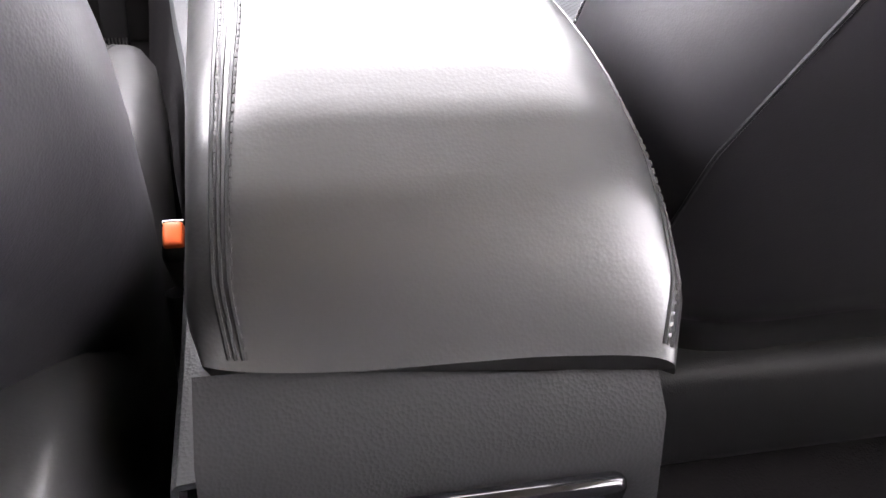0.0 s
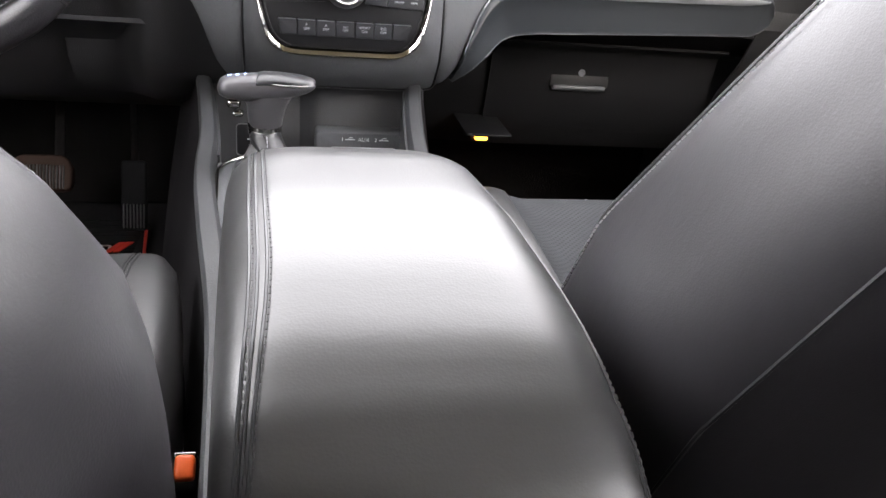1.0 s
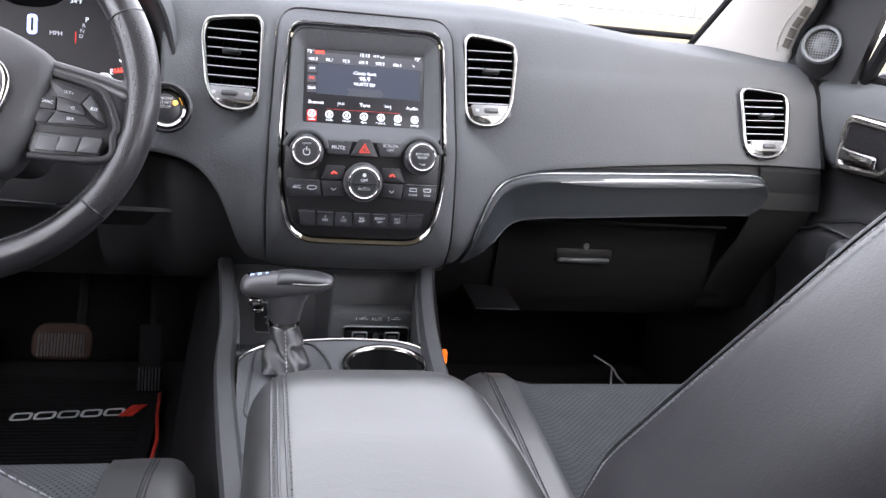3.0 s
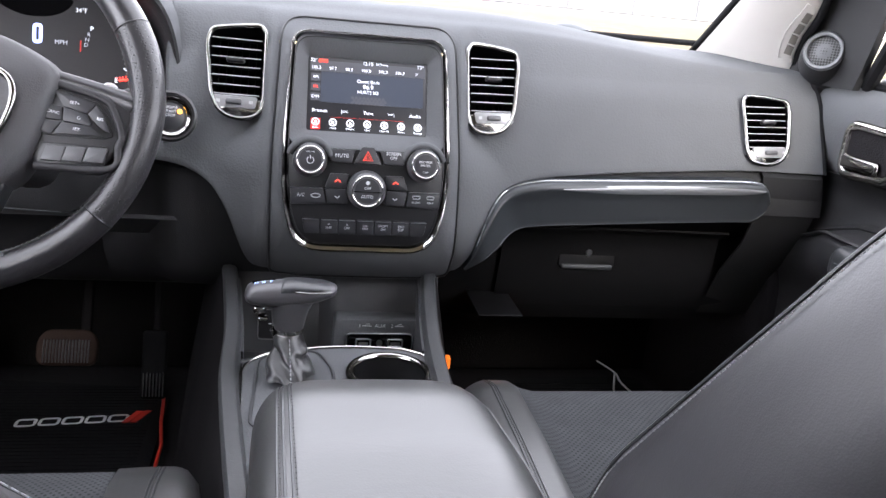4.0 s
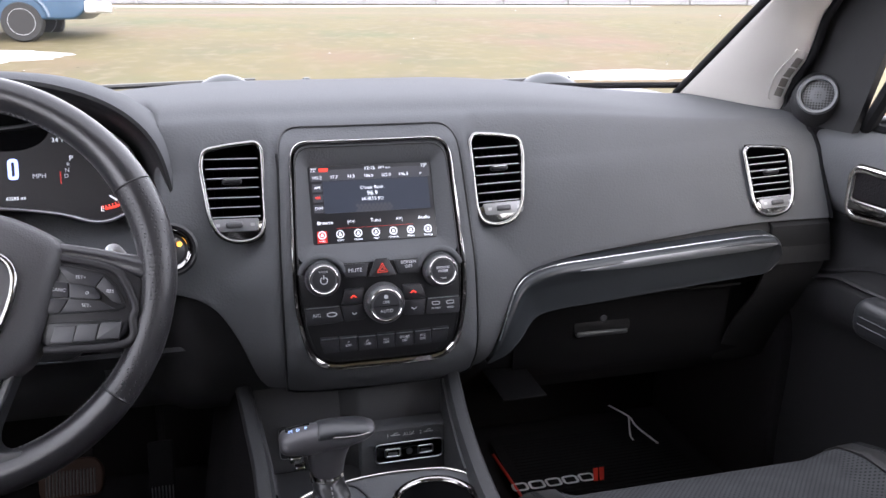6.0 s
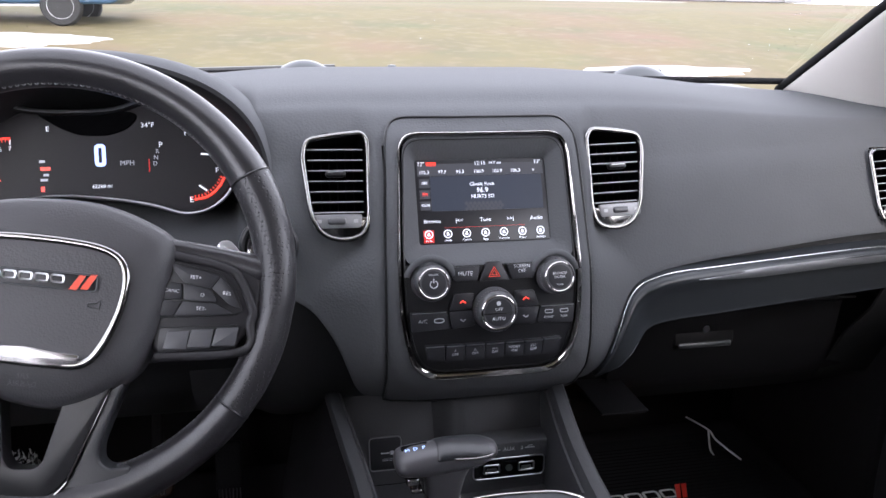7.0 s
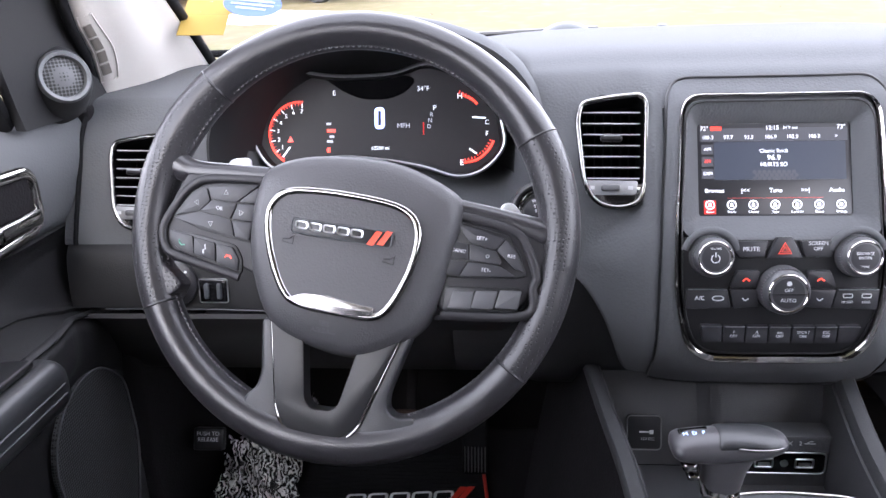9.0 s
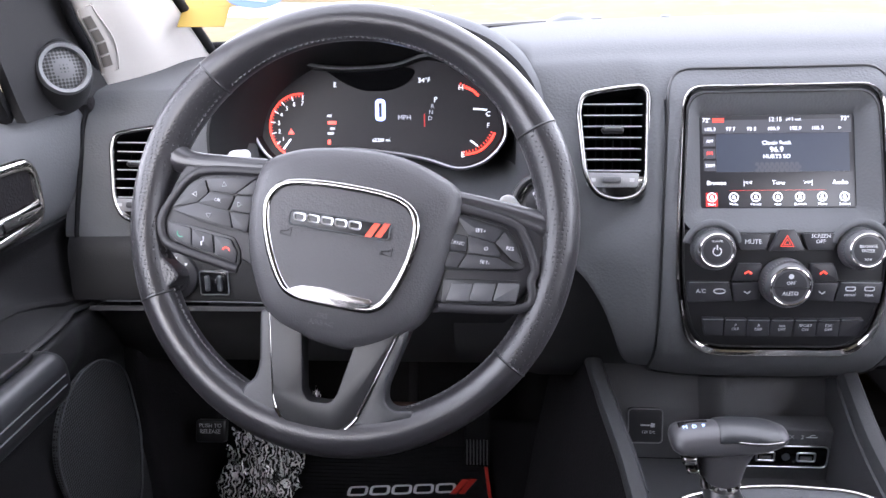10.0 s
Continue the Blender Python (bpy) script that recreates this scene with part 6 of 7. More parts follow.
    # dark wells under the keys
    for pts in (((316, 382), (352, 338), (381, 329), (476, 327), (468, 400), (458, 430), (426, 422), (366, 405)), ((311, 404), (355, 413), (430, 433), (442, 458), (440, 483), (396, 467), (334, 444), (314, 426)), ((804, 392), (894, 419), (913, 444), (926, 486), (910, 492), (790, 488), (790, 456), (798, 424)), ((790, 503), (918, 507), (910, 547), (786, 545))):
        part("key_well", plate(rounded([W(*p) for p in pts], 0.003, 3), 0.004, 0.0006), PANEL, w, m=pose(0, -0.0138, 0))
    # menu and phone keys
    k = button(((322, 381), (379, 334), (385, 356), (367, 373)), "black arrow key")
    arrow(362, 359, 170, k)
    k = button(((382, 333), (472, 331), (431, 360), (388, 353)), "black arrow key")
    arrow(414, 343, -100, k)
    button(((388, 356), (432, 363), (421, 388), (368, 373)), "black OK key", ink="OK")
    k = button(((434, 363), (465, 364), (461, 394), (424, 389)), "black arrow key")
    arrow(441, 378, -10, k)
    button(((472, 334), (466, 362), (434, 360)), "black blank key")
    k = button(((323, 386), (366, 375), (422, 390), (428, 418), (370, 401)), "black arrow key")
    arrow(387, 396, 80, k)
    button(((424, 391), (460, 396), (455, 426), (430, 419)), "black blank key")
    for pts, label, mark, mt in ((((316, 407), (355, 417), (357, 448), (336, 440), (321, 425)), "black phone key", ((-0.003, 0.002), (-0.0025, -0.0005), (0.0, -0.0025), (0.003, -0.002)), CALL_GREEN), (((357, 419), (394, 429), (396, 461), (358, 449)), "black voice key", ((0.0, 0.004), (0.001, 0.0), (-0.001, -0.001), (0.0, -0.004)), INK), (((397, 430), (426, 437), (437, 459), (435, 478), (398, 463)), "black hang-up key with red mark", ((-0.003, -0.001), (-0.0015, 0.001), (0.0015, 0.001), (0.003, -0.001)), LIT_RED)):
        k = button(pts, label)
        x, z = W(sum(p[0] for p in pts) / len(pts), sum(p[1] for p in pts) / len(pts))
        part("key_mark", tube([Vector((a, 0, b)) for a, b in mark], 0.0006, 0.0003, 5, up=(0, 1, 0)), mt, k, m=pose(x, -0.0004, z))
    # cruise keys
    button(((811, 398), (891, 424), (875, 444), (832, 431)), "black cruise key", ink="SET+")
    button(((799, 426), (830, 433), (829, 460), (794, 457)), "black cancel key", ink="CANC")
    button(((832, 433), (875, 445), (885, 463), (882, 468), (832, 461)), "black cruise key", ink="O")
    button(((893, 426), (908, 446), (921, 480), (905, 474), (877, 444)), "black resume key", ink="RES")
    button(((830, 463), (882, 470), (908, 488), (815, 486)), "black cruise key", ink="SET-")
    button(((794, 459), (828, 463), (813, 486), (792, 484)), "black blank key")
    for a, b in ((800, 836), (838, 874), (878, 914)):
        button(((a + 4, 510), (b + 4, 512), (b - 4, 542), (a - 6, 540)), "satin grey voice key", SATIN_KEY)
    # lower twin spoke with bright outline
    shape = [(497, 560), (505, 706), (521, 740), (564, 759), (612, 759), (642, 738), (664, 696), (716, 592), (652, 590), (611, 702), (599, 712), (564, 708), (554, 692), (552, 580)]
    o = rounded([W(*p) for p in shape], [0.002, 0.006, 0.008, 0.006, 0.006, 0.006, 0.006, 0.002, 0.002, 0.004, 0.004, 0.004, 0.004, 0.002], 4)
    part("lower_spoke", plate(o, 0.022, 0.0045, 4), SPOKE_GLOSS, w, "satin black twin lower spoke", m=pose(0, -0.0198, 0))
    for pts in (((478, 556), (502, 556), (508, 708), (524, 742), (508, 775), (462, 752), (436, 722), (452, 684), (468, 674), (477, 650)), ((714, 588), (736, 588), (694, 688), (693, 712), (706, 724), (742, 722), (735, 752), (650, 784), (612, 768), (640, 742), (664, 700))):
        o = rounded([W(*p) for p in pts], 0.006, 4)
        part("leather_flare", plate(o, 0.026, 0.009, 5), LEATHER_SMOOTH, w, "leather flare into the rim", m=pose(0, -0.0165, 0))
    u = [W(*p) for p in ((497, 560), (502, 660), (506, 708), (521, 741), (564, 761), (612, 761), (643, 740), (665, 698), (717, 592))]
    part("spoke_line", tube(smooth_line([(x, -0.0185, z) for x, z in u], 50), 0.0010, 0.0010, 6), CHROME, w, "thin silver outline")
    # shift paddles behind the spokes
    for pts in (((378, 302), (392, 272), (430, 270), (432, 304)), ((878, 386), (884, 358), (905, 356), (925, 384), (920, 398))):
        part("shift_paddle", plate(rounded([W(*p) for p in pts], 0.005, 4), 0.004, 0.0015), PADDLE, w, "bright silver shift paddle", m=pose(0, 0.022, 0))
    part("column_shroud", rbox(0.12, 0.16, 0.11, 0.03, 4, m=pose(0, 0.11, -0.01)), DASH_DARK, w)
    st = tube([(-0.05, 0.07, 0.01), (-0.13, 0.06, -0.005), (-0.175, 0.05, -0.012)], 0.007, 0.007, 12)
    part("stalk", st, PANEL, w)
    return w


def perforated(name, color, rough):
    m = material(name, color, rough, grain=0.1, spec=0.5)
    n, l = m.node_tree.nodes, m.node_tree.links
    v = n.new("ShaderNodeTexVoronoi")
    v.inputs["Scale"].default_value, v.inputs["Randomness"].default_value = 260, 0.12
    l.new(n["Texture Coordinate"].outputs["Object"], v.inputs["Vector"])
    r = n.new("ShaderNodeMapRange")
    r.inputs[1].default_value, r.inputs[2].default_value = 0.18, 0.30
    l.new(v.outputs["Distance"], r.inputs[0])
    b = n.new("ShaderNodeBump")
    b.inputs["Strength"].default_value, b.inputs["Distance"].default_value = 0.8, 0.0008
    l.new(r.outputs[0], b.inputs["Height"])
    l.new(b.outputs[0], n["Principled BSDF"].inputs["Normal"])
    return m


RIM_SMOOTH = material("rim_leather", (0.020, 0.019, 0.021), 0.29, grain=0.16, grain_size=600, spec=0.7, crease=0.14)
RIM_PERF = perforated("rim_perforated", (0.026, 0.025, 0.027), 0.31)
HUB = material("airbag_skin", (0.050, 0.049, 0.052), 0.46, grain=0.26, grain_size=560)
HUB_INK = material("embossed_grey", (0.07, 0.07, 0.073), 0.5)
SPOKE = material("satin_black_spoke", (0.020, 0.019, 0.021), 0.42, spec=0.35)
SPOKE_GLOSS = material("gloss_black_spoke", (0.014, 0.014, 0.015), 0.30, spec=0.35)
FOOT = material("brushed_chrome", (0.42, 0.41, 0.41), 0.20, metal=1.0, vary=0.04)
SATIN_KEY = material("satin_grey_key", (0.075, 0.075, 0.079), 0.40)
PADDLE = material("bright_paddle", (0.80, 0.80, 0.82), 0.30, metal=0.6)
RED_BRIGHT = material("red_enamel", (0.75, 0.07, 0.03), 0.35)
build_wheel()


# ---- instrument cluster ----
def build_cluster():
    c = thing("instrument_cluster", "dark instrument cluster with red gauge rings under a hood", "instrument panel")
    m = pose(-0.452, 0.185, 0.700, -16)

    def L(px, py):
        return ((px - 671) * 0.000655, -(py - 228) * 0.00068)
    face = [L(*p) for p in ((430, 180), (470, 140), (500, 124), (560, 134), (620, 138), (700, 134), (765, 118), (830, 140), (885, 180), (908, 240), (905, 275), (870, 310), (820, 322), (760, 305), (690, 292), (600, 284), (520, 292), (470, 305), (435, 270), (424, 225))]
    o = smooth_line([(x, 0, z) for x, z in face], 80, True)
    part("dial_face", plate([(p.x, p.z) for p in o], 0.004, 0), DIAL, c, "black dial face, greyed for the reflection in its lens", m=m)
    shroud = [[m @ Vector((p.x * s, y, p.z * s + dz)) for p in o] for s, y, dz in ((1.0, 0.0, 0), (1.010, -0.006, 0.0), (1.020, -0.011, 0.0))]
    part("shroud", thicken(loft(shroud, True), 0.003), DASH_DARK, c)
    part("chrome_lip", tube([Vector((p.x * 1.018, -0.010, p.z * 1.018)) for p in o], 0.0024, 0.0028, 8, True, up=(0, 1, 0)), SATIN, c, "thin silver surround line", m=m)
    vis = [L(*p) for p in ((560, 136), (620, 134), (700, 130), (745, 140), (725, 165), (690, 178), (640, 178), (605, 165))]
    part("visor_recess", plate(rounded(vis, 0.01, 5), 0.002, 0), RECESS_SHADE, c, m=m @ pose(0, -0.0015, 0))
    # tachometer
    cx, cz = L(512, 240)
    r0 = 0.040

    def ring(a0, a1, r, w, mat, nm, parent):
        return part(nm, tube([(cx + r * math.cos(q), 0, cz + r * 1.02 * math.sin(q)) for q in np.linspace(radians(a0), radians(a1), 40)], w, 0.0005, 6, up=(0, 1, 0)), mat, parent, m=m @ pose(0, -0.0012, 0))
    tach = ring(84, 238, r0, 0.0013, LIT_RED, "tachometer_ring", c)
    for i in range(7):
        a = radians(216 - 132 * i / 6)
        part("tick", rbox(0.006, 0.0006, 0.0010, 0), LIT, c, smooth=False, m=m @ pose(cx + 0.036 * math.cos(a), -0.0014, cz + 0.036 * math.sin(a), 0, -math.degrees(a), 0))
        words(str(i + 1), 0.0075, LIT, c, m @ pose(cx + 0.0285 * math.cos(a), -0.0014, cz + 0.0285 * math.sin(a)))
    for i in range(26):
        a = radians(236 - 150 * i / 25)
        part("minor_tick", rbox(0.0035, 0.0005, 0.0006, 0), LIT_RED, c, smooth=False, m=m @ pose(cx + 0.038 * math.cos(a), -0.0013, cz + 0.038 * math.sin(a), 0, -math.degrees(a), 0))
    a = radians(232)
    part("needle", rbox(0.016, 0.0008, 0.0022, 0.0003), LIT, c, "white needle", m=m @ pose(cx + 0.029 * math.cos(a), -0.0016, cz + 0.029 * math.sin(a), 0, -math.degrees(a), 0))
    x, z = L(493, 250)
    part("warning_mark", plate([(-0.004, -0.0035), (0.004, -0.0035), (0, 0.004)], 0.0004, 0), LIT_RED, c, m=m @ pose(x, -0.0014, z))
    # centre read-outs
    x, z = L(671, 213)
    part("speed_digit", tube([(a2, 0, b2) for a2, b2 in rounded([(-0.0042, -0.0115), (0.0042, -0.0115), (0.0042, 0.0115), (-0.0042, 0.0115)], 0.003, 4)], 0.0023, 0.0006, 6, True, up=(0, 1, 0)), LIT_BLUE, c, "pale blue speed digit", m=m @ pose(x, -0.0014, z))
    for body, px, py, s, mt in (("MPH", 718, 228, 0.0085, LIT_DIM), ("E", 582, 165, 0.0085, LIT), ("34°F", 757, 160, 0.0085, LIT), ("62288 mi", 672, 269, 0.0062, LIT), ("P", 779, 196, 0.0095, LIT), ("R", 773, 208, 0.0075, LIT_DIM), ("N", 770, 219, 0.0075, LIT_DIM), ("D", 768, 230, 0.0075, LIT_DIM), ("H", 828, 175, 0.010, LIT), ("C", 880, 224, 0.0085, LIT), ("F", 880, 245, 0.0085, LIT), ("E", 831, 298, 0.010, LIT)):
        x, z = L(px, py)
        words(body, s, mt, c, m @ pose(x, -0.0014, z))
    for px, py, ww, hh, mt in ((757, 233, 0.0012, 0.016, DEEP_RED), (575, 235, 0.011, 0.004, LIT_RED), (570, 222, 0.006, 0.003, LIT_DIM), (576, 246, 0.006, 0.003, LIT_DIM), (572, 255, 0.008, 0.003, LIT_DIM), (569, 271, 0.004, 0.006, LIT_RED)):
        x, z = L(px, py)
        part("readout", rbox(ww, 0.0005, hh, 0), mt, c, smooth=False, m=m @ pose(x, -0.0014, z))
    # temperature and fuel arcs
    for pts in (((836, 298), (862, 292), (882, 276), (893, 258)), ((832, 172), (850, 180), (862, 190))):
        q = smooth_line([(L(*p)[0], 0, L(*p)[1]) for p in pts], 24)
        part("gauge_arc", tube(q, 0.0016, 0.0005, 6, up=(0, 1, 0)), LIT_RED, c, "red gauge arc", m=m @ pose(0, -0.0012, 0))
        part("gauge_ticks", stitch_row([(p.x - 0.003, p.y, p.z + 0.003) for p in q], 0.0010, 0.0018, 0.0042), LIT_RED, c, smooth=False, m=m @ pose(0, -0.0012, 0))
    for a0, b0 in (((846, 272), (860, 282)), ((852, 214), (878, 216))):
        p, q = L(*a0), L(*b0)
        part("needle", tube([Vector((p[0], 0, p[1])), Vector((q[0], 0, q[1]))], 0.0011, 0.0005, 6, up=(0, 1, 0)), LIT, c, "white needle", m=m @ pose(0, -0.0016, 0))
    # hood over the dials
    prof = [(-0.645, 0.660), (-0.640, 0.715), (-0.615, 0.765), (-0.565, 0.803), (-0.50, 0.828), (-0.43, 0.836), (-0.36, 0.826), (-0.30, 0.800), (-0.262, 0.760), (-0.246, 0.705), (-0.246, 0.640)]
    arch = smooth_line([(x, 0, z) for x, z in prof], 60)
    def hood_rows(steps):
        return [[Vector((-0.445 + (p.x + 0.445) * k, y, 0.66 + (p.z - 0.66) * min(k, 1.0) + dz)) for p in arch] for y, k, dz in steps]
    part("hood_lining", thicken(loft(hood_rows(((0.250, 0.60, -0.004), (0.215, 0.70, -0.004), (0.190, 0.80, -0.004), (0.120, 0.90, -0.004), (0.085, 0.955, -0.004), (0.078, 0.975, -0.002), (0.079, 0.990, 0.0)))), 0.004), DASH_DARK, c, "matte black lining under the hood")
    part("hood", thicken(loft(hood_rows(((0.079, 0.990, 0.0), (0.084, 1.0, 0.002), (0.11, 1.015, 0.004), (0.18, 1.03, -0.002), (0.26, 1.06, -0.022), (0.36, 1.10, -0.060)))), 0.004), DASH, c, "soft grained hood over the dials")
    return c


# base colour lifted to grey in place of the reflection on the lens
DIAL = material("reflection_grey_dial", (0.026, 0.024, 0.027), 0.42, spec=0.2)
LIT_DIM = glowing("lit_dim", (0.35, 0.36, 0.42), 0.35)
build_cluster()


def build_start_button():
    s = thing("start_button", "black engine start button in a chrome ring", "button", at=pose(-0.253, 0.036, 0.630, -14, 0, 8))
    part("ring", lathe([(0.018, 0.008), (0.027, 0.008), (0.027, -0.001), (0.0245, -0.004), (0.021, -0.002), (0.0185, 0.002)], 40), CHROME, s, "chrome ring")
    part("outer_ring", lathe([(0.027, 0.008), (0.033, 0.008), (0.033, 0.0), (0.030, -0.002), (0.027, 0.0)], 40), PANEL, s)
    part("cap", lathe([(0.0, -0.001), (0.016, -0.001), (0.0185, 0.001), (0.0185, 0.006)], 32), KEY, s)
    words("ENGINE\nSTART\nSTOP", 0.0052, INK, s, pose(0, -0.0014, 0.006))
    part("indicator", lathe([(0.0, -0.0005), (0.003, -0.0005), (0.003, 0.001)], 12), glowing("amber_light", (1.0, 0.45, 0.05), 1.2), s, "amber indicator", m=pose(0.0115, -0.002, 0.006))


build_start_button()


def build_dash_switches():
    s = thing("light_switch", "black rotary headlamp switch", "switch", at=pose(-0.705, 0.075, 0.528, -8))
    part("base", lathe([(0.0, 0.004), (0.030, 0.004), (0.030, -0.002), (0.027, -0.004), (0.0, -0.004)], 36), KEY, s)
    part("dial", lathe([(0.0, -0.020), (0.017, -0.020), (0.020, -0.017), (0.021, -0.004)], 32), KNOB, s)
    part("grip_bar", rbox(0.034, 0.008, 0.008, 0.003, m=pose(0, -0.022, 0, 0, 20)), KNOB, s)
    for q in (40, 75, 110):
        part("switch_mark", rbox(0.003, 0.0005, 0.003, 0), INK, s, m=pose(0.024 * math.cos(radians(q)), -0.0045, 0.024 * math.sin(radians(q))))
    d = thing("dimmer_switch", "black dimmer thumb wheels in a bright frame", "switch", at=pose(-0.655, 0.075, 0.518, -8))
    part("frame", tube([(x, 0, z) for x, z in rounded([(-0.018, -0.015), (0.018, -0.015), (0.018, 0.015), (-0.018, 0.015)], 0.003, 3)], 0.001, 0.001, 6, True, up=(0, 1, 0)), SATIN, d)
    part("plate", rbox(0.036, 0.004, 0.030, 0.002, m=pose(0, 0.001, 0)), GLOSS, d)
    for x in (-0.008, 0.008):
        part("thumb_wheel", rbox(0.006, 0.006, 0.020, 0.002, m=pose(x, -0.002, 0)), TRIM, d)


build_dash_switches()


# ---- footwells ----
def build_pedals():
    b = thing("brake_pedal", "worn ribbed brake pedal", "pedal", at=pose(-0.472, 0.30, 0.175, -30))
    part("pad", plate(rounded([(-0.048, -0.028), (0.048, -0.028), (0.050, 0.014), (0.036, 0.034), (-0.036, 0.034), (-0.050, 0.014)], 0.016, 5), 0.016, 0.005, 4, m=pose(0, -0.007, 0)), PEDAL, b)
    for x in np.linspace(-0.036, 0.036, 15):
        part("rib", rbox(0.0024, 0.004, 0.040, 0.001, 1), RUBBER_RIB, b, m=pose(x, -0.0088, -0.004))
    # arm borrows the carpet's black, so the footwell shade is in its colour
    part("arm", rbox(0.018, 0.012, 0.30, 0.005, m=pose(0.02, 0.03, 0.15)), CARPET, b)
    g = thing("accelerator_pedal", "long black ribbed accelerator pedal", "pedal", at=pose(-0.349, 0.405, 0.095, -22))
    part("pad", rbox(0.046, 0.014, 0.130, 0.006, 3), RUBBER, g)
    for x in np.linspace(-0.018, 0.018, 7):
        part("rib", rbox(0.0022, 0.004, 0.045, 0.001, 1), RUBBER_RIB, g, m=pose(x, -0.0078, -0.038))
    part("arm", rbox(0.014, 0.012, 0.14, 0.004, m=pose(0.0, 0.012, 0.12)), CARPET, g)
    p = thing("brake_release", "small black brake release handle with white lettering", "lever", at=pose(-0.770, 0.250, 0.186, -25))
    part("handle", rbox(0.050, 0.016, 0.036, 0.004), PANEL, p)
    words("PUSH TO\nRELEASE", 0.0092, INK, p, pose(0, -0.0083, 0.004))


PEDAL = material("brown_worn_rubber", (0.040, 0.024, 0.018), 0.7, spec=0.15)
RUBBER_RIB = material("grey_rubber_rib", (0.065, 0.065, 0.065), 0.40)
build_pedals()


def build_mat(label, pts, red, mark):
    m = thing("floor_mat", label, "floor mat", "floor mats")
    o = rounded(pts, 0.03, 5)

    bm = slabbed([(x, y) for x, y in o], 0.002, 0.014)
    part("carpet", bm, RUBBER, m)
    ribs = bmesh.new()
    x0, x1 = min(p[0] for p in pts) + 0.03, max(p[0] for p in pts) - 0.03
    y0, y1 = min(p[1] for p in pts) + 0.03, max(p[1] for p in pts) - 0.03
    for y in np.arange(y0, y1, 0.011):
        bmesh.ops.create_cube(ribs, size=1, matrix=pose((x0 + x1) / 2, y, 0.0142) @ Matrix.Diagonal((x1 - x0, 0.004, 0.002, 1)))
    part("ribs", ribs, RUBBER, m, smooth=False)
    part("red_edge", tube([(x, y, 0.015) for x, y in red], 0.0032, 0.003, 8), RED, m, "bright red edge piping")
    cx, cy, w, slope = mark
    for k in range(5):
        a = -w / 2 + 0.19 * w * k - 0.06 * w
        bb = rounded([(a, -0.011), (a + 0.15 * w, -0.011), (a + 0.15 * w, 0.011), (a, 0.011)], 0.006, 3)
        part("emblem_mark", tube([(cx + x, cy + y + slope * x, 0.0165) for x, y in bb], 0.0028, 0.001, 6, True), INK, m, "pale emblem bar")
    for k in range(2):
        a = 0.38 * w + 0.07 * w * k - 0.06 * w
        part("red_slash", slabbed([(cx + a + u * w, cy + v + slope * a) for u, v in ((0, -0.016), (0.05, -0.016), (0.15, 0.024), (0.09, 0.024))], 0.0155, 0.0175), RED, m, "red slash")


build_mat("black ribbed driver floor mat with red edge piping", [(-0.70, 0.02), (-0.315, 0.02), (-0.330, 0.46), (-0.68, 0.50)], [(-0.312, 0.05), (-0.310, 0.14), (-0.312, 0.25), (-0.326, 0.33), (-0.336, 0.42)], (-0.459, 0.336, 0.203, 0.095))
build_mat("black ribbed passenger floor mat with red edge piping", [(0.30, 0.05), (0.72, 0.05), (0.70, 0.52), (0.31, 0.52)], [(0.312, 0.20), (0.308, 0.30), (0.305, 0.36), (0.300, 0.45)], (0.405, 0.325, 0.185, 0.0))


def build_plastic_cover():
    """Crumpled clear film on the carpet under the driver's dash."""
    rows = []
    for v in np.linspace(0, 1, 60):
        row = []
        for u in np.linspace(0, 1, 60):
            p = Vector((lerp(-0.80, -0.665, u), lerp(0.28, 0.53, v), 0.0))
            h = 0.03 + 0.035 * noise.noise(p * 16) + 0.03 * noise.noise(p * 40 + Vector((3, 1, 0))) + 0.022 * noise.noise(Vector((p.x * 130, p.y * 34 + p.x * 40, 0)))
            row.append((p.x + 0.02 * noise.noise(p * 30), p.y, max(0.004, h + 0.06 * v)))
        rows.append(row)
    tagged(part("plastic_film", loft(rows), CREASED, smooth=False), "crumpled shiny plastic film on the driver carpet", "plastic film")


FILM = material("crumpled_film", (0.78, 0.78, 0.79), 0.22, metal=0.25, coat=0.8)


def painted_glint_film():
    """Clear film over black carpet: dark where flat, glints on creases painted white."""
    m = material("painted_glint_film", (0.5, 0.5, 0.5), 0.22, coat=0.8)
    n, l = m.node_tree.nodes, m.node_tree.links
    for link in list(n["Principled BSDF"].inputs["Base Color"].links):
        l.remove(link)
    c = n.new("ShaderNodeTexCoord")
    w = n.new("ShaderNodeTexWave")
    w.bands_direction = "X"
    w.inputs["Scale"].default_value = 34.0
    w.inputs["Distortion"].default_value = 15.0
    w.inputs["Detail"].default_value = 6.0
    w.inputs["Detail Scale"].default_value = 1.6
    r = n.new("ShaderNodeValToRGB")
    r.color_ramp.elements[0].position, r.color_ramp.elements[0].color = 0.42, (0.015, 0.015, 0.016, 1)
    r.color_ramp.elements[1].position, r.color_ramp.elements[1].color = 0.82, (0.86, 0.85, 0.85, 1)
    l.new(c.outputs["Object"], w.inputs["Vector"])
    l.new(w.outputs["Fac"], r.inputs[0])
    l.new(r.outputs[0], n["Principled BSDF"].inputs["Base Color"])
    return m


CREASED = painted_glint_film()
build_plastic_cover()


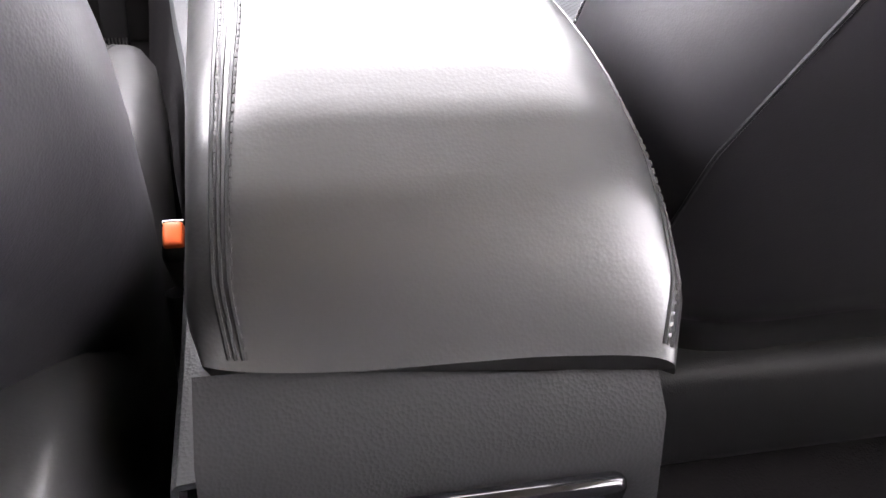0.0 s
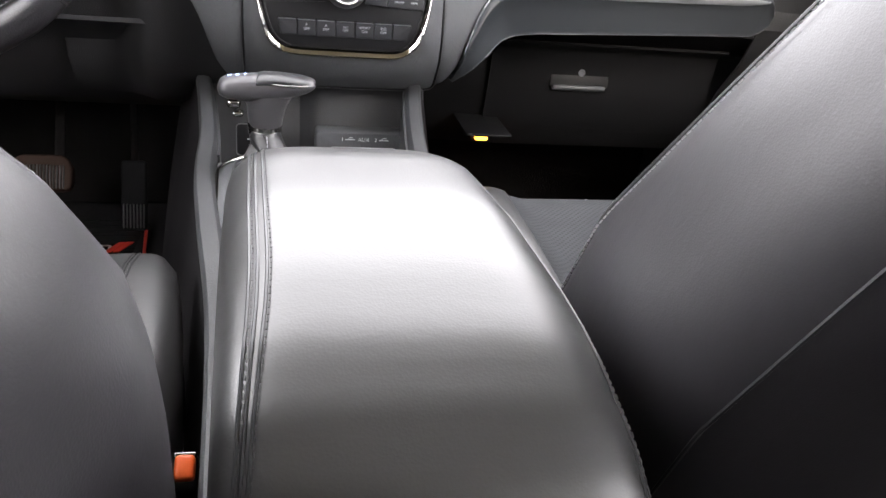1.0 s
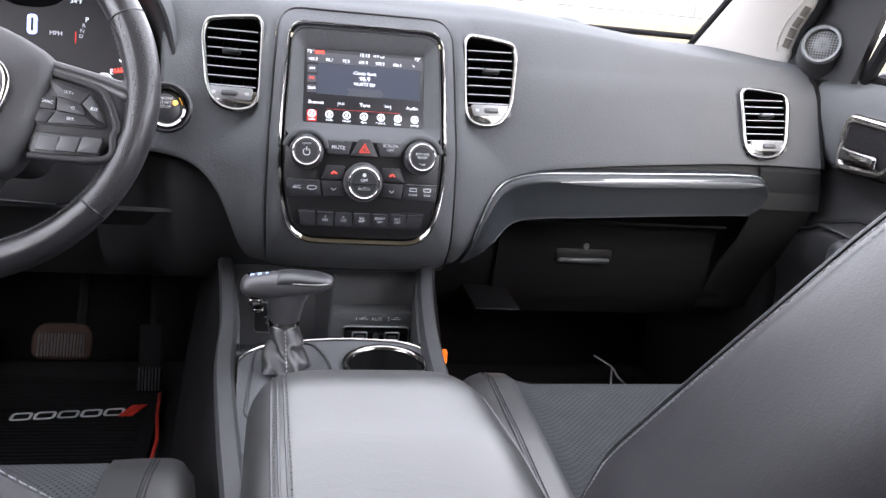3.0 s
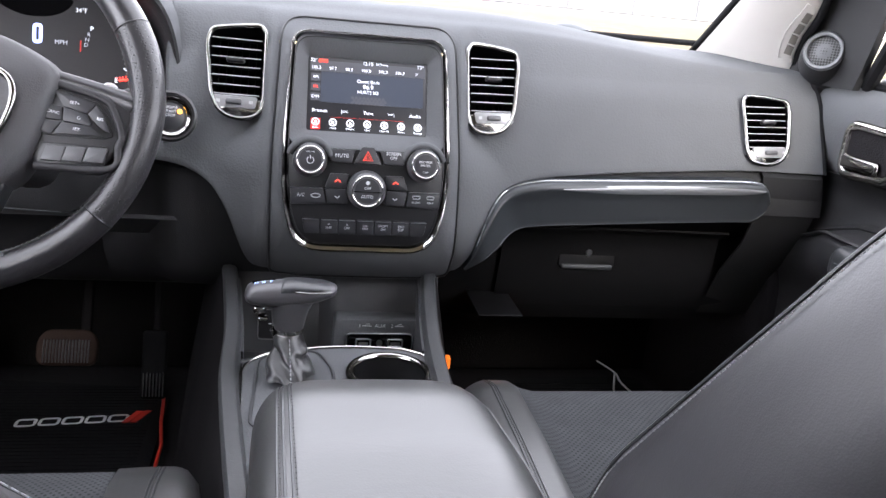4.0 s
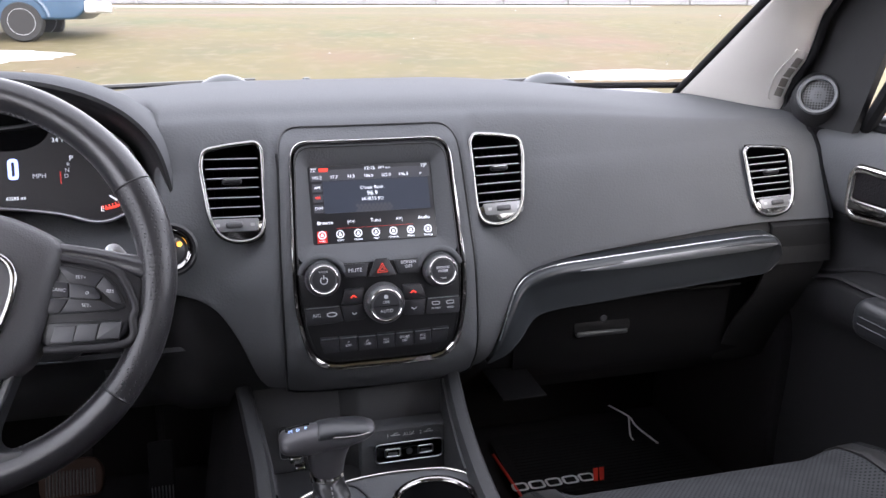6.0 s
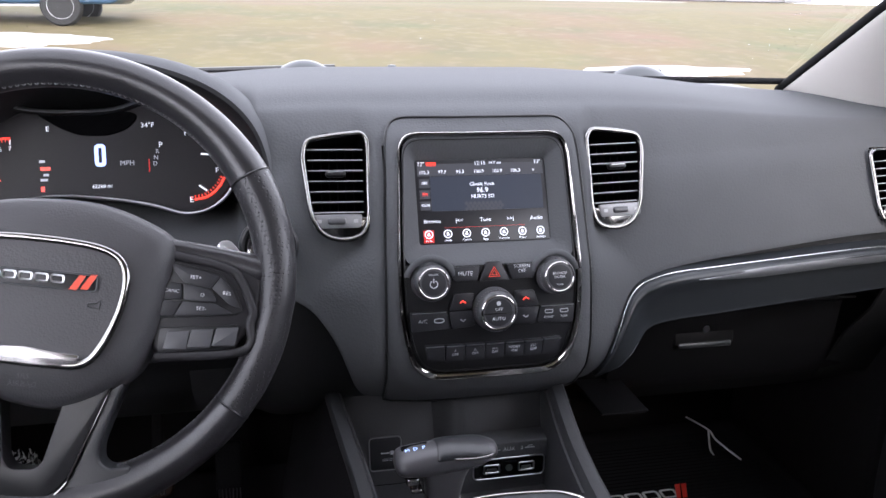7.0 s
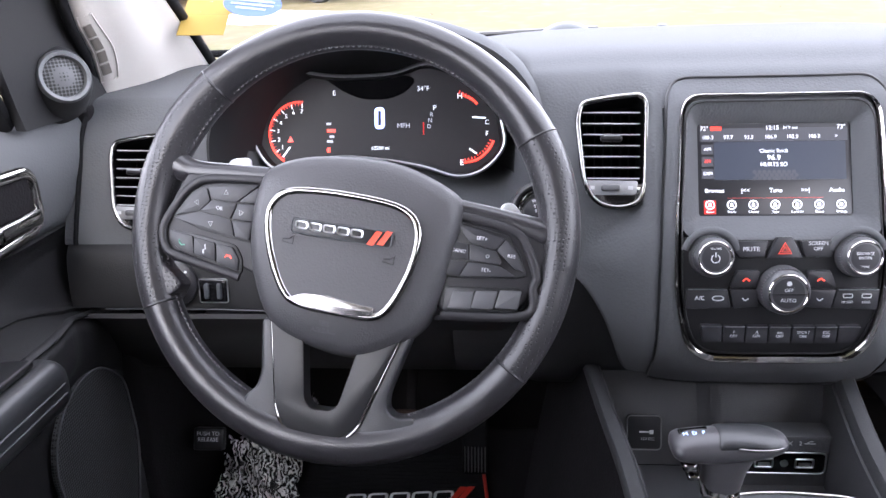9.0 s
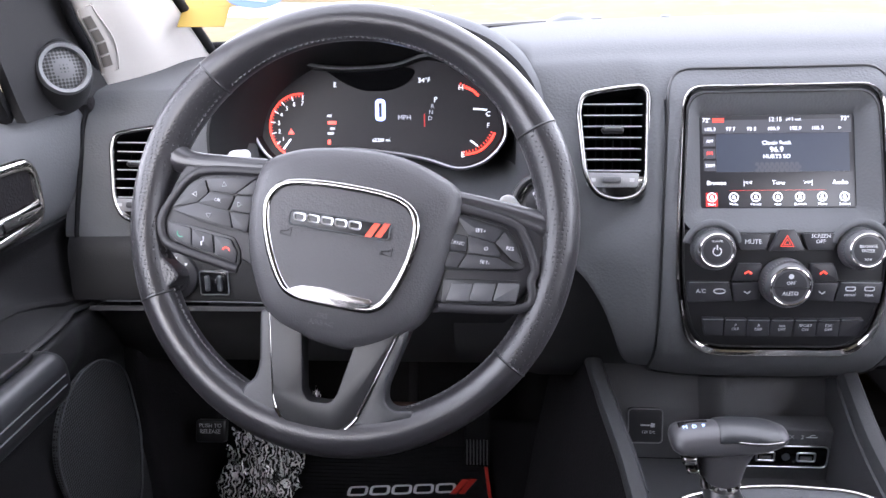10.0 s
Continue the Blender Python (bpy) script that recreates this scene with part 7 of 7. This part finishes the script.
def build_paper_clutter():
    t = thing("bag_strap", "thin crumpled strip of clear plastic on the passenger carpet", "litter")
    part("strip", tube(smooth_line([(0.60, 0.53, 0.05), (0.625, 0.48, 0.045), (0.635, 0.46, 0.03), (0.655, 0.40, 0.02)], 20), 0.0032, 0.0016, 6), FILM, t)
    part("fold", tube(smooth_line([(0.625, 0.48, 0.045), (0.615, 0.45, 0.02), (0.612, 0.43, 0.017)], 10), 0.0022, 0.0014, 6), FILM, t)


build_paper_clutter()


def build_reflector():
    r = thing("amber_marker", "small amber marker low beside the console tunnel", "marker")
    part("lens", rbox(0.010, 0.018, 0.028, 0.004, m=pose(0.226, 0.425, 0.095)), glowing("amber_marker", (0.9, 0.17, 0.02), 0.30), r)
    part("base", rbox(0.012, 0.030, 0.10, 0.004, m=pose(0.222, 0.44, 0.052)), PANEL, r)


build_reflector()


def build_foot_lamp():
    f = thing("footwell_lamp", "small amber footwell lamp beside the console", "lamp")
    part("lens", rbox(0.022, 0.008, 0.010, 0.003, m=pose(0.250, 0.205, 0.298)), glowing("amber_lens", (1.0, 0.34, 0.04), 1.4), f)
    part("housing", rbox(0.072, 0.124, 0.004, 0.001, m=pose(0.234, 0.160, 0.3360)), GLOVE_SHADED, f)
    part("bracket", rbox(0.034, 0.006, 0.050, 0.002, m=pose(0.250, 0.214, 0.316)), GLOVE_SHADED, f)


build_foot_lamp()


# ---- on the windscreen and cowl ----
def build_stickers():
    s = thing("windscreen_sticker", "yellow paper sticker stuck inside the windscreen", "sticker")
    part("paper", plate([(-0.025, -0.060), (0.037, -0.046), (0.030, 0.050), (-0.034, 0.042)], 0.0006, 0), YELLOW, s, smooth=False, m=on_screen(-0.935, 0.162))
    o = thing("windscreen_sticker", "oval blue sticker with pale lines inside the windscreen", "sticker")
    oval = [(0.041 * math.cos(q), 0.033 * math.sin(q)) for q in np.linspace(0, 2 * math.pi, 32, endpoint=False)]
    ob = part("oval", plate(oval, 0.0006, 0), BLUE, o, smooth=False, m=on_screen(-0.835, 0.188))
    for z, w in ((0.016, 0.040), (0.006, 0.060), (-0.004, 0.060), (-0.014, 0.042)):
        part("pale_line", rbox(w, 0.0004, 0.004, 0), PALE, ob, smooth=False, m=pose(0, -0.0004, z))


YELLOW = material("yellow_paper", (0.24, 0.16, 0.025), 0.8)
BLUE = material("blue_vinyl", (0.04, 0.08, 0.26), 0.5)
PALE = material("pale_print", (0.28, 0.32, 0.42), 0.6)
build_stickers()


def build_cowl():
    c = tagged(part("cowl", rbox(1.5, 0.16, 0.02, 0.008, m=pose(-0.04, 0.66, 0.735)), PANEL), "black cowl panel below the windscreen", "cowl", kind="structure")
    for x, half, base in ((-0.183, 0.056, 0.768), (0.455, 0.068, 0.760)):
        w = thing("wiper_arm", "black windscreen wiper arm at rest", "wiper", "wiper arms")
        rows = []
        for u in np.linspace(0, 1, 14):
            h = 0.030 * math.sin(math.pi * min(0.97, u * 1.05 + 0.02)) ** 0.6
            rows.append([(x + half * (2 * u - 1), 0.60 + 0.03 * s, base + h * (1 - s * s * 0.6)) for s in np.linspace(-1, 1, 7)])
        part("pivot_cover", thicken(loft(rows), 0.004), TRIM, w)
        part("arm", tube([(x + 0.05, 0.62, base + 0.016), (x - 0.10, 0.60, base + 0.014), (x - 0.35, 0.585, base + 0.008)], 0.006, 0.005, 8), PANEL, w)
    s = thing("sun_sensor", "small round sun sensor on the dashboard top", "sensor")
    part("dome", lathe([(0.009, 0.0), (0.009, -0.004), (0.006, -0.008), (0.0, -0.009)], 20, pose(-0.045, 0.505, 0.788, -90)), TRIM, s)


build_cowl()


# ---- beyond the windscreen ----
TRUCK_X, TRUCK_Y = -4.03, 15.1


def build_truck():
    t = thing("pickup_truck", "dark blue pickup truck parked on the grass", "truck", at=pose(TRUCK_X, TRUCK_Y, ground_height(TRUCK_X, TRUCK_Y)))
    paint = material("blue_paint", (0.03, 0.07, 0.125), 0.3, coat=0.6)
    tyre, rimm = material("tyre", (0.02, 0.02, 0.02), 0.8), material("alloy", (0.72, 0.72, 0.74), 0.4, metal=0.5)
    side = rounded([(1.10, 0.55), (1.12, 1.30), (-1.05, 1.36), (-1.15, 1.95), (-2.6, 1.98), (-3.3, 1.40), (-4.55, 1.28), (-4.65, 0.55), (-4.2, 0.34), (0.9, 0.40)], 0.08, 4)
    part("body", plate(side, 1.9, 0.06, 3), paint, t)
    part("bumper", rbox(0.22, 1.9, 0.22, 0.05, m=pose(1.18, 0.95, 0.62)), rimm, t, "silver rear bumper")
    part("tail_light", rbox(0.06, 0.16, 0.36, 0.02, m=pose(1.10, 0.06, 1.10)), RED_BRIGHT, t, "red tail light")
    for a, b in ((-1.25, -2.05), (-2.15, -2.75)):
        part("window", plate(rounded([(a, 1.42), (a - 0.02, 1.88), (b, 1.88), (b - 0.3 if b < -2.5 else b, 1.42)], 0.05, 3), 0.02, 0), GLOSS, t, m=pose(0, -0.012, 0))
    for x in (0.0, -3.65):
        for y in (0.10, 1.80):
            w = part("wheel", lathe([(0.20, -0.12), (0.33, -0.12), (0.36, -0.08), (0.36, 0.08), (0.33, 0.12), (0.2, 0.12)], 36), tyre, t, m=pose(x, y, 0.36))
            part("rim", lathe([(0.0, -0.10), (0.07, -0.12), (0.10, -0.09), (0.19, -0.08), (0.23, -0.125), (0.245, -0.10)], 36), rimm, w, "silver alloy rim")
            for k in range(6):
                a = radians(60 * k)
                part("spoke_gap", rbox(0.07, 0.02, 0.05, 0.015, 2, m=pose(0.145 * math.cos(a), -0.083, 0.145 * math.sin(a), 0, -60 * k)), PANEL, w)
    part("arch", tube([(0.46 * math.cos(q), -0.01, 0.395 + 0.46 * math.sin(q)) for q in np.linspace(0.1, math.pi - 0.1, 24)], 0.04, 0.02, 8, up=(0, 1, 0)), paint, t)


build_truck()


def build_snow():
    rnd = random.Random(11)
    sm = material("old_snow", (0.44, 0.42, 0.41), 0.8, vary=0.2, vary_size=4)
    for x, y, rx, ry in ((5.7, 10.5, 1.4, 0.42), (-4.4, 13.3, 1.35, 0.75), (-2.9, 10.6, 0.35, 0.12), (-9.5, 20, 5, 1.5), (-2.5, 44, 9, 2.0), (14, 48, 12, 2.5), (-8.0, 9.5, 2.6, 0.9)):
        rings = []
        ph = rnd.uniform(0, 9)
        for s, h in ((1.0, -0.02), (0.93, 0.025), (0.75, 0.04), (0.4, 0.05), (0.02, 0.05)):
            ring = []
            for q in np.linspace(0, 2 * math.pi, 64, endpoint=False):
                k = s * (1 + 0.28 * noise.noise(Vector((2.2 * math.cos(q) + ph, 2.2 * math.sin(q), 0))) + 0.16 * noise.noise(Vector((7 * math.cos(q), 7 * math.sin(q) + ph, 3))))
                px, py = x + rx * k * math.cos(q), y + ry * k * math.sin(q)
                ring.append((px, py, ground_height(px, py) + h))
            rings.append(ring)
        tagged(part("snow_patch", loft(rings, True, True), sm), "patch of old white snow on the grass", "snow", kind="stuff")


build_snow()


POST = material("pale_post", (0.30, 0.30, 0.31), 0.6)


def build_far_building():
    b = thing("warehouse", "long pale metal warehouse far across the field", "building", at=pose(4, 66, ground_height(0, 66)))
    part("wall", rbox(90, 12, 7, 0.05, m=pose(0, 6, 3.5)), material("pale_cladding", (0.27, 0.27, 0.28), 0.6, vary=0.05, vary_size=0.4), b)
    for x in np.linspace(-42, 42, 15):
        part("post", rbox(0.18, 0.3, 7, 0.03, m=pose(x, -0.1, 3.5)), POST, b)
    part("roof", plate([(-46, 7), (46, 7), (46, 7.4), (-46, 7.4)], 12.5, 0.02), SATIN_KEY, b, m=pose(0, -0.3, 0))


build_far_building()


def build_door_mirror():
    m = thing("door_mirror", "dark door mirror outside the passenger window", "mirror", at=pose(0.86, 0.06, 0.735))
    part("housing", rbox(0.10, 0.10, 0.16, 0.035, 4, m=pose(0.09, 0.03, 0.07)), PANEL, m)
    part("foot", rbox(0.10, 0.05, 0.03, 0.01, m=pose(0.0, 0.03, 0.0)), PANEL, m)
    part("glass", rbox(0.085, 0.004, 0.13, 0.002, m=pose(0.09, -0.022, 0.075)), CHROME, m)


build_door_mirror()
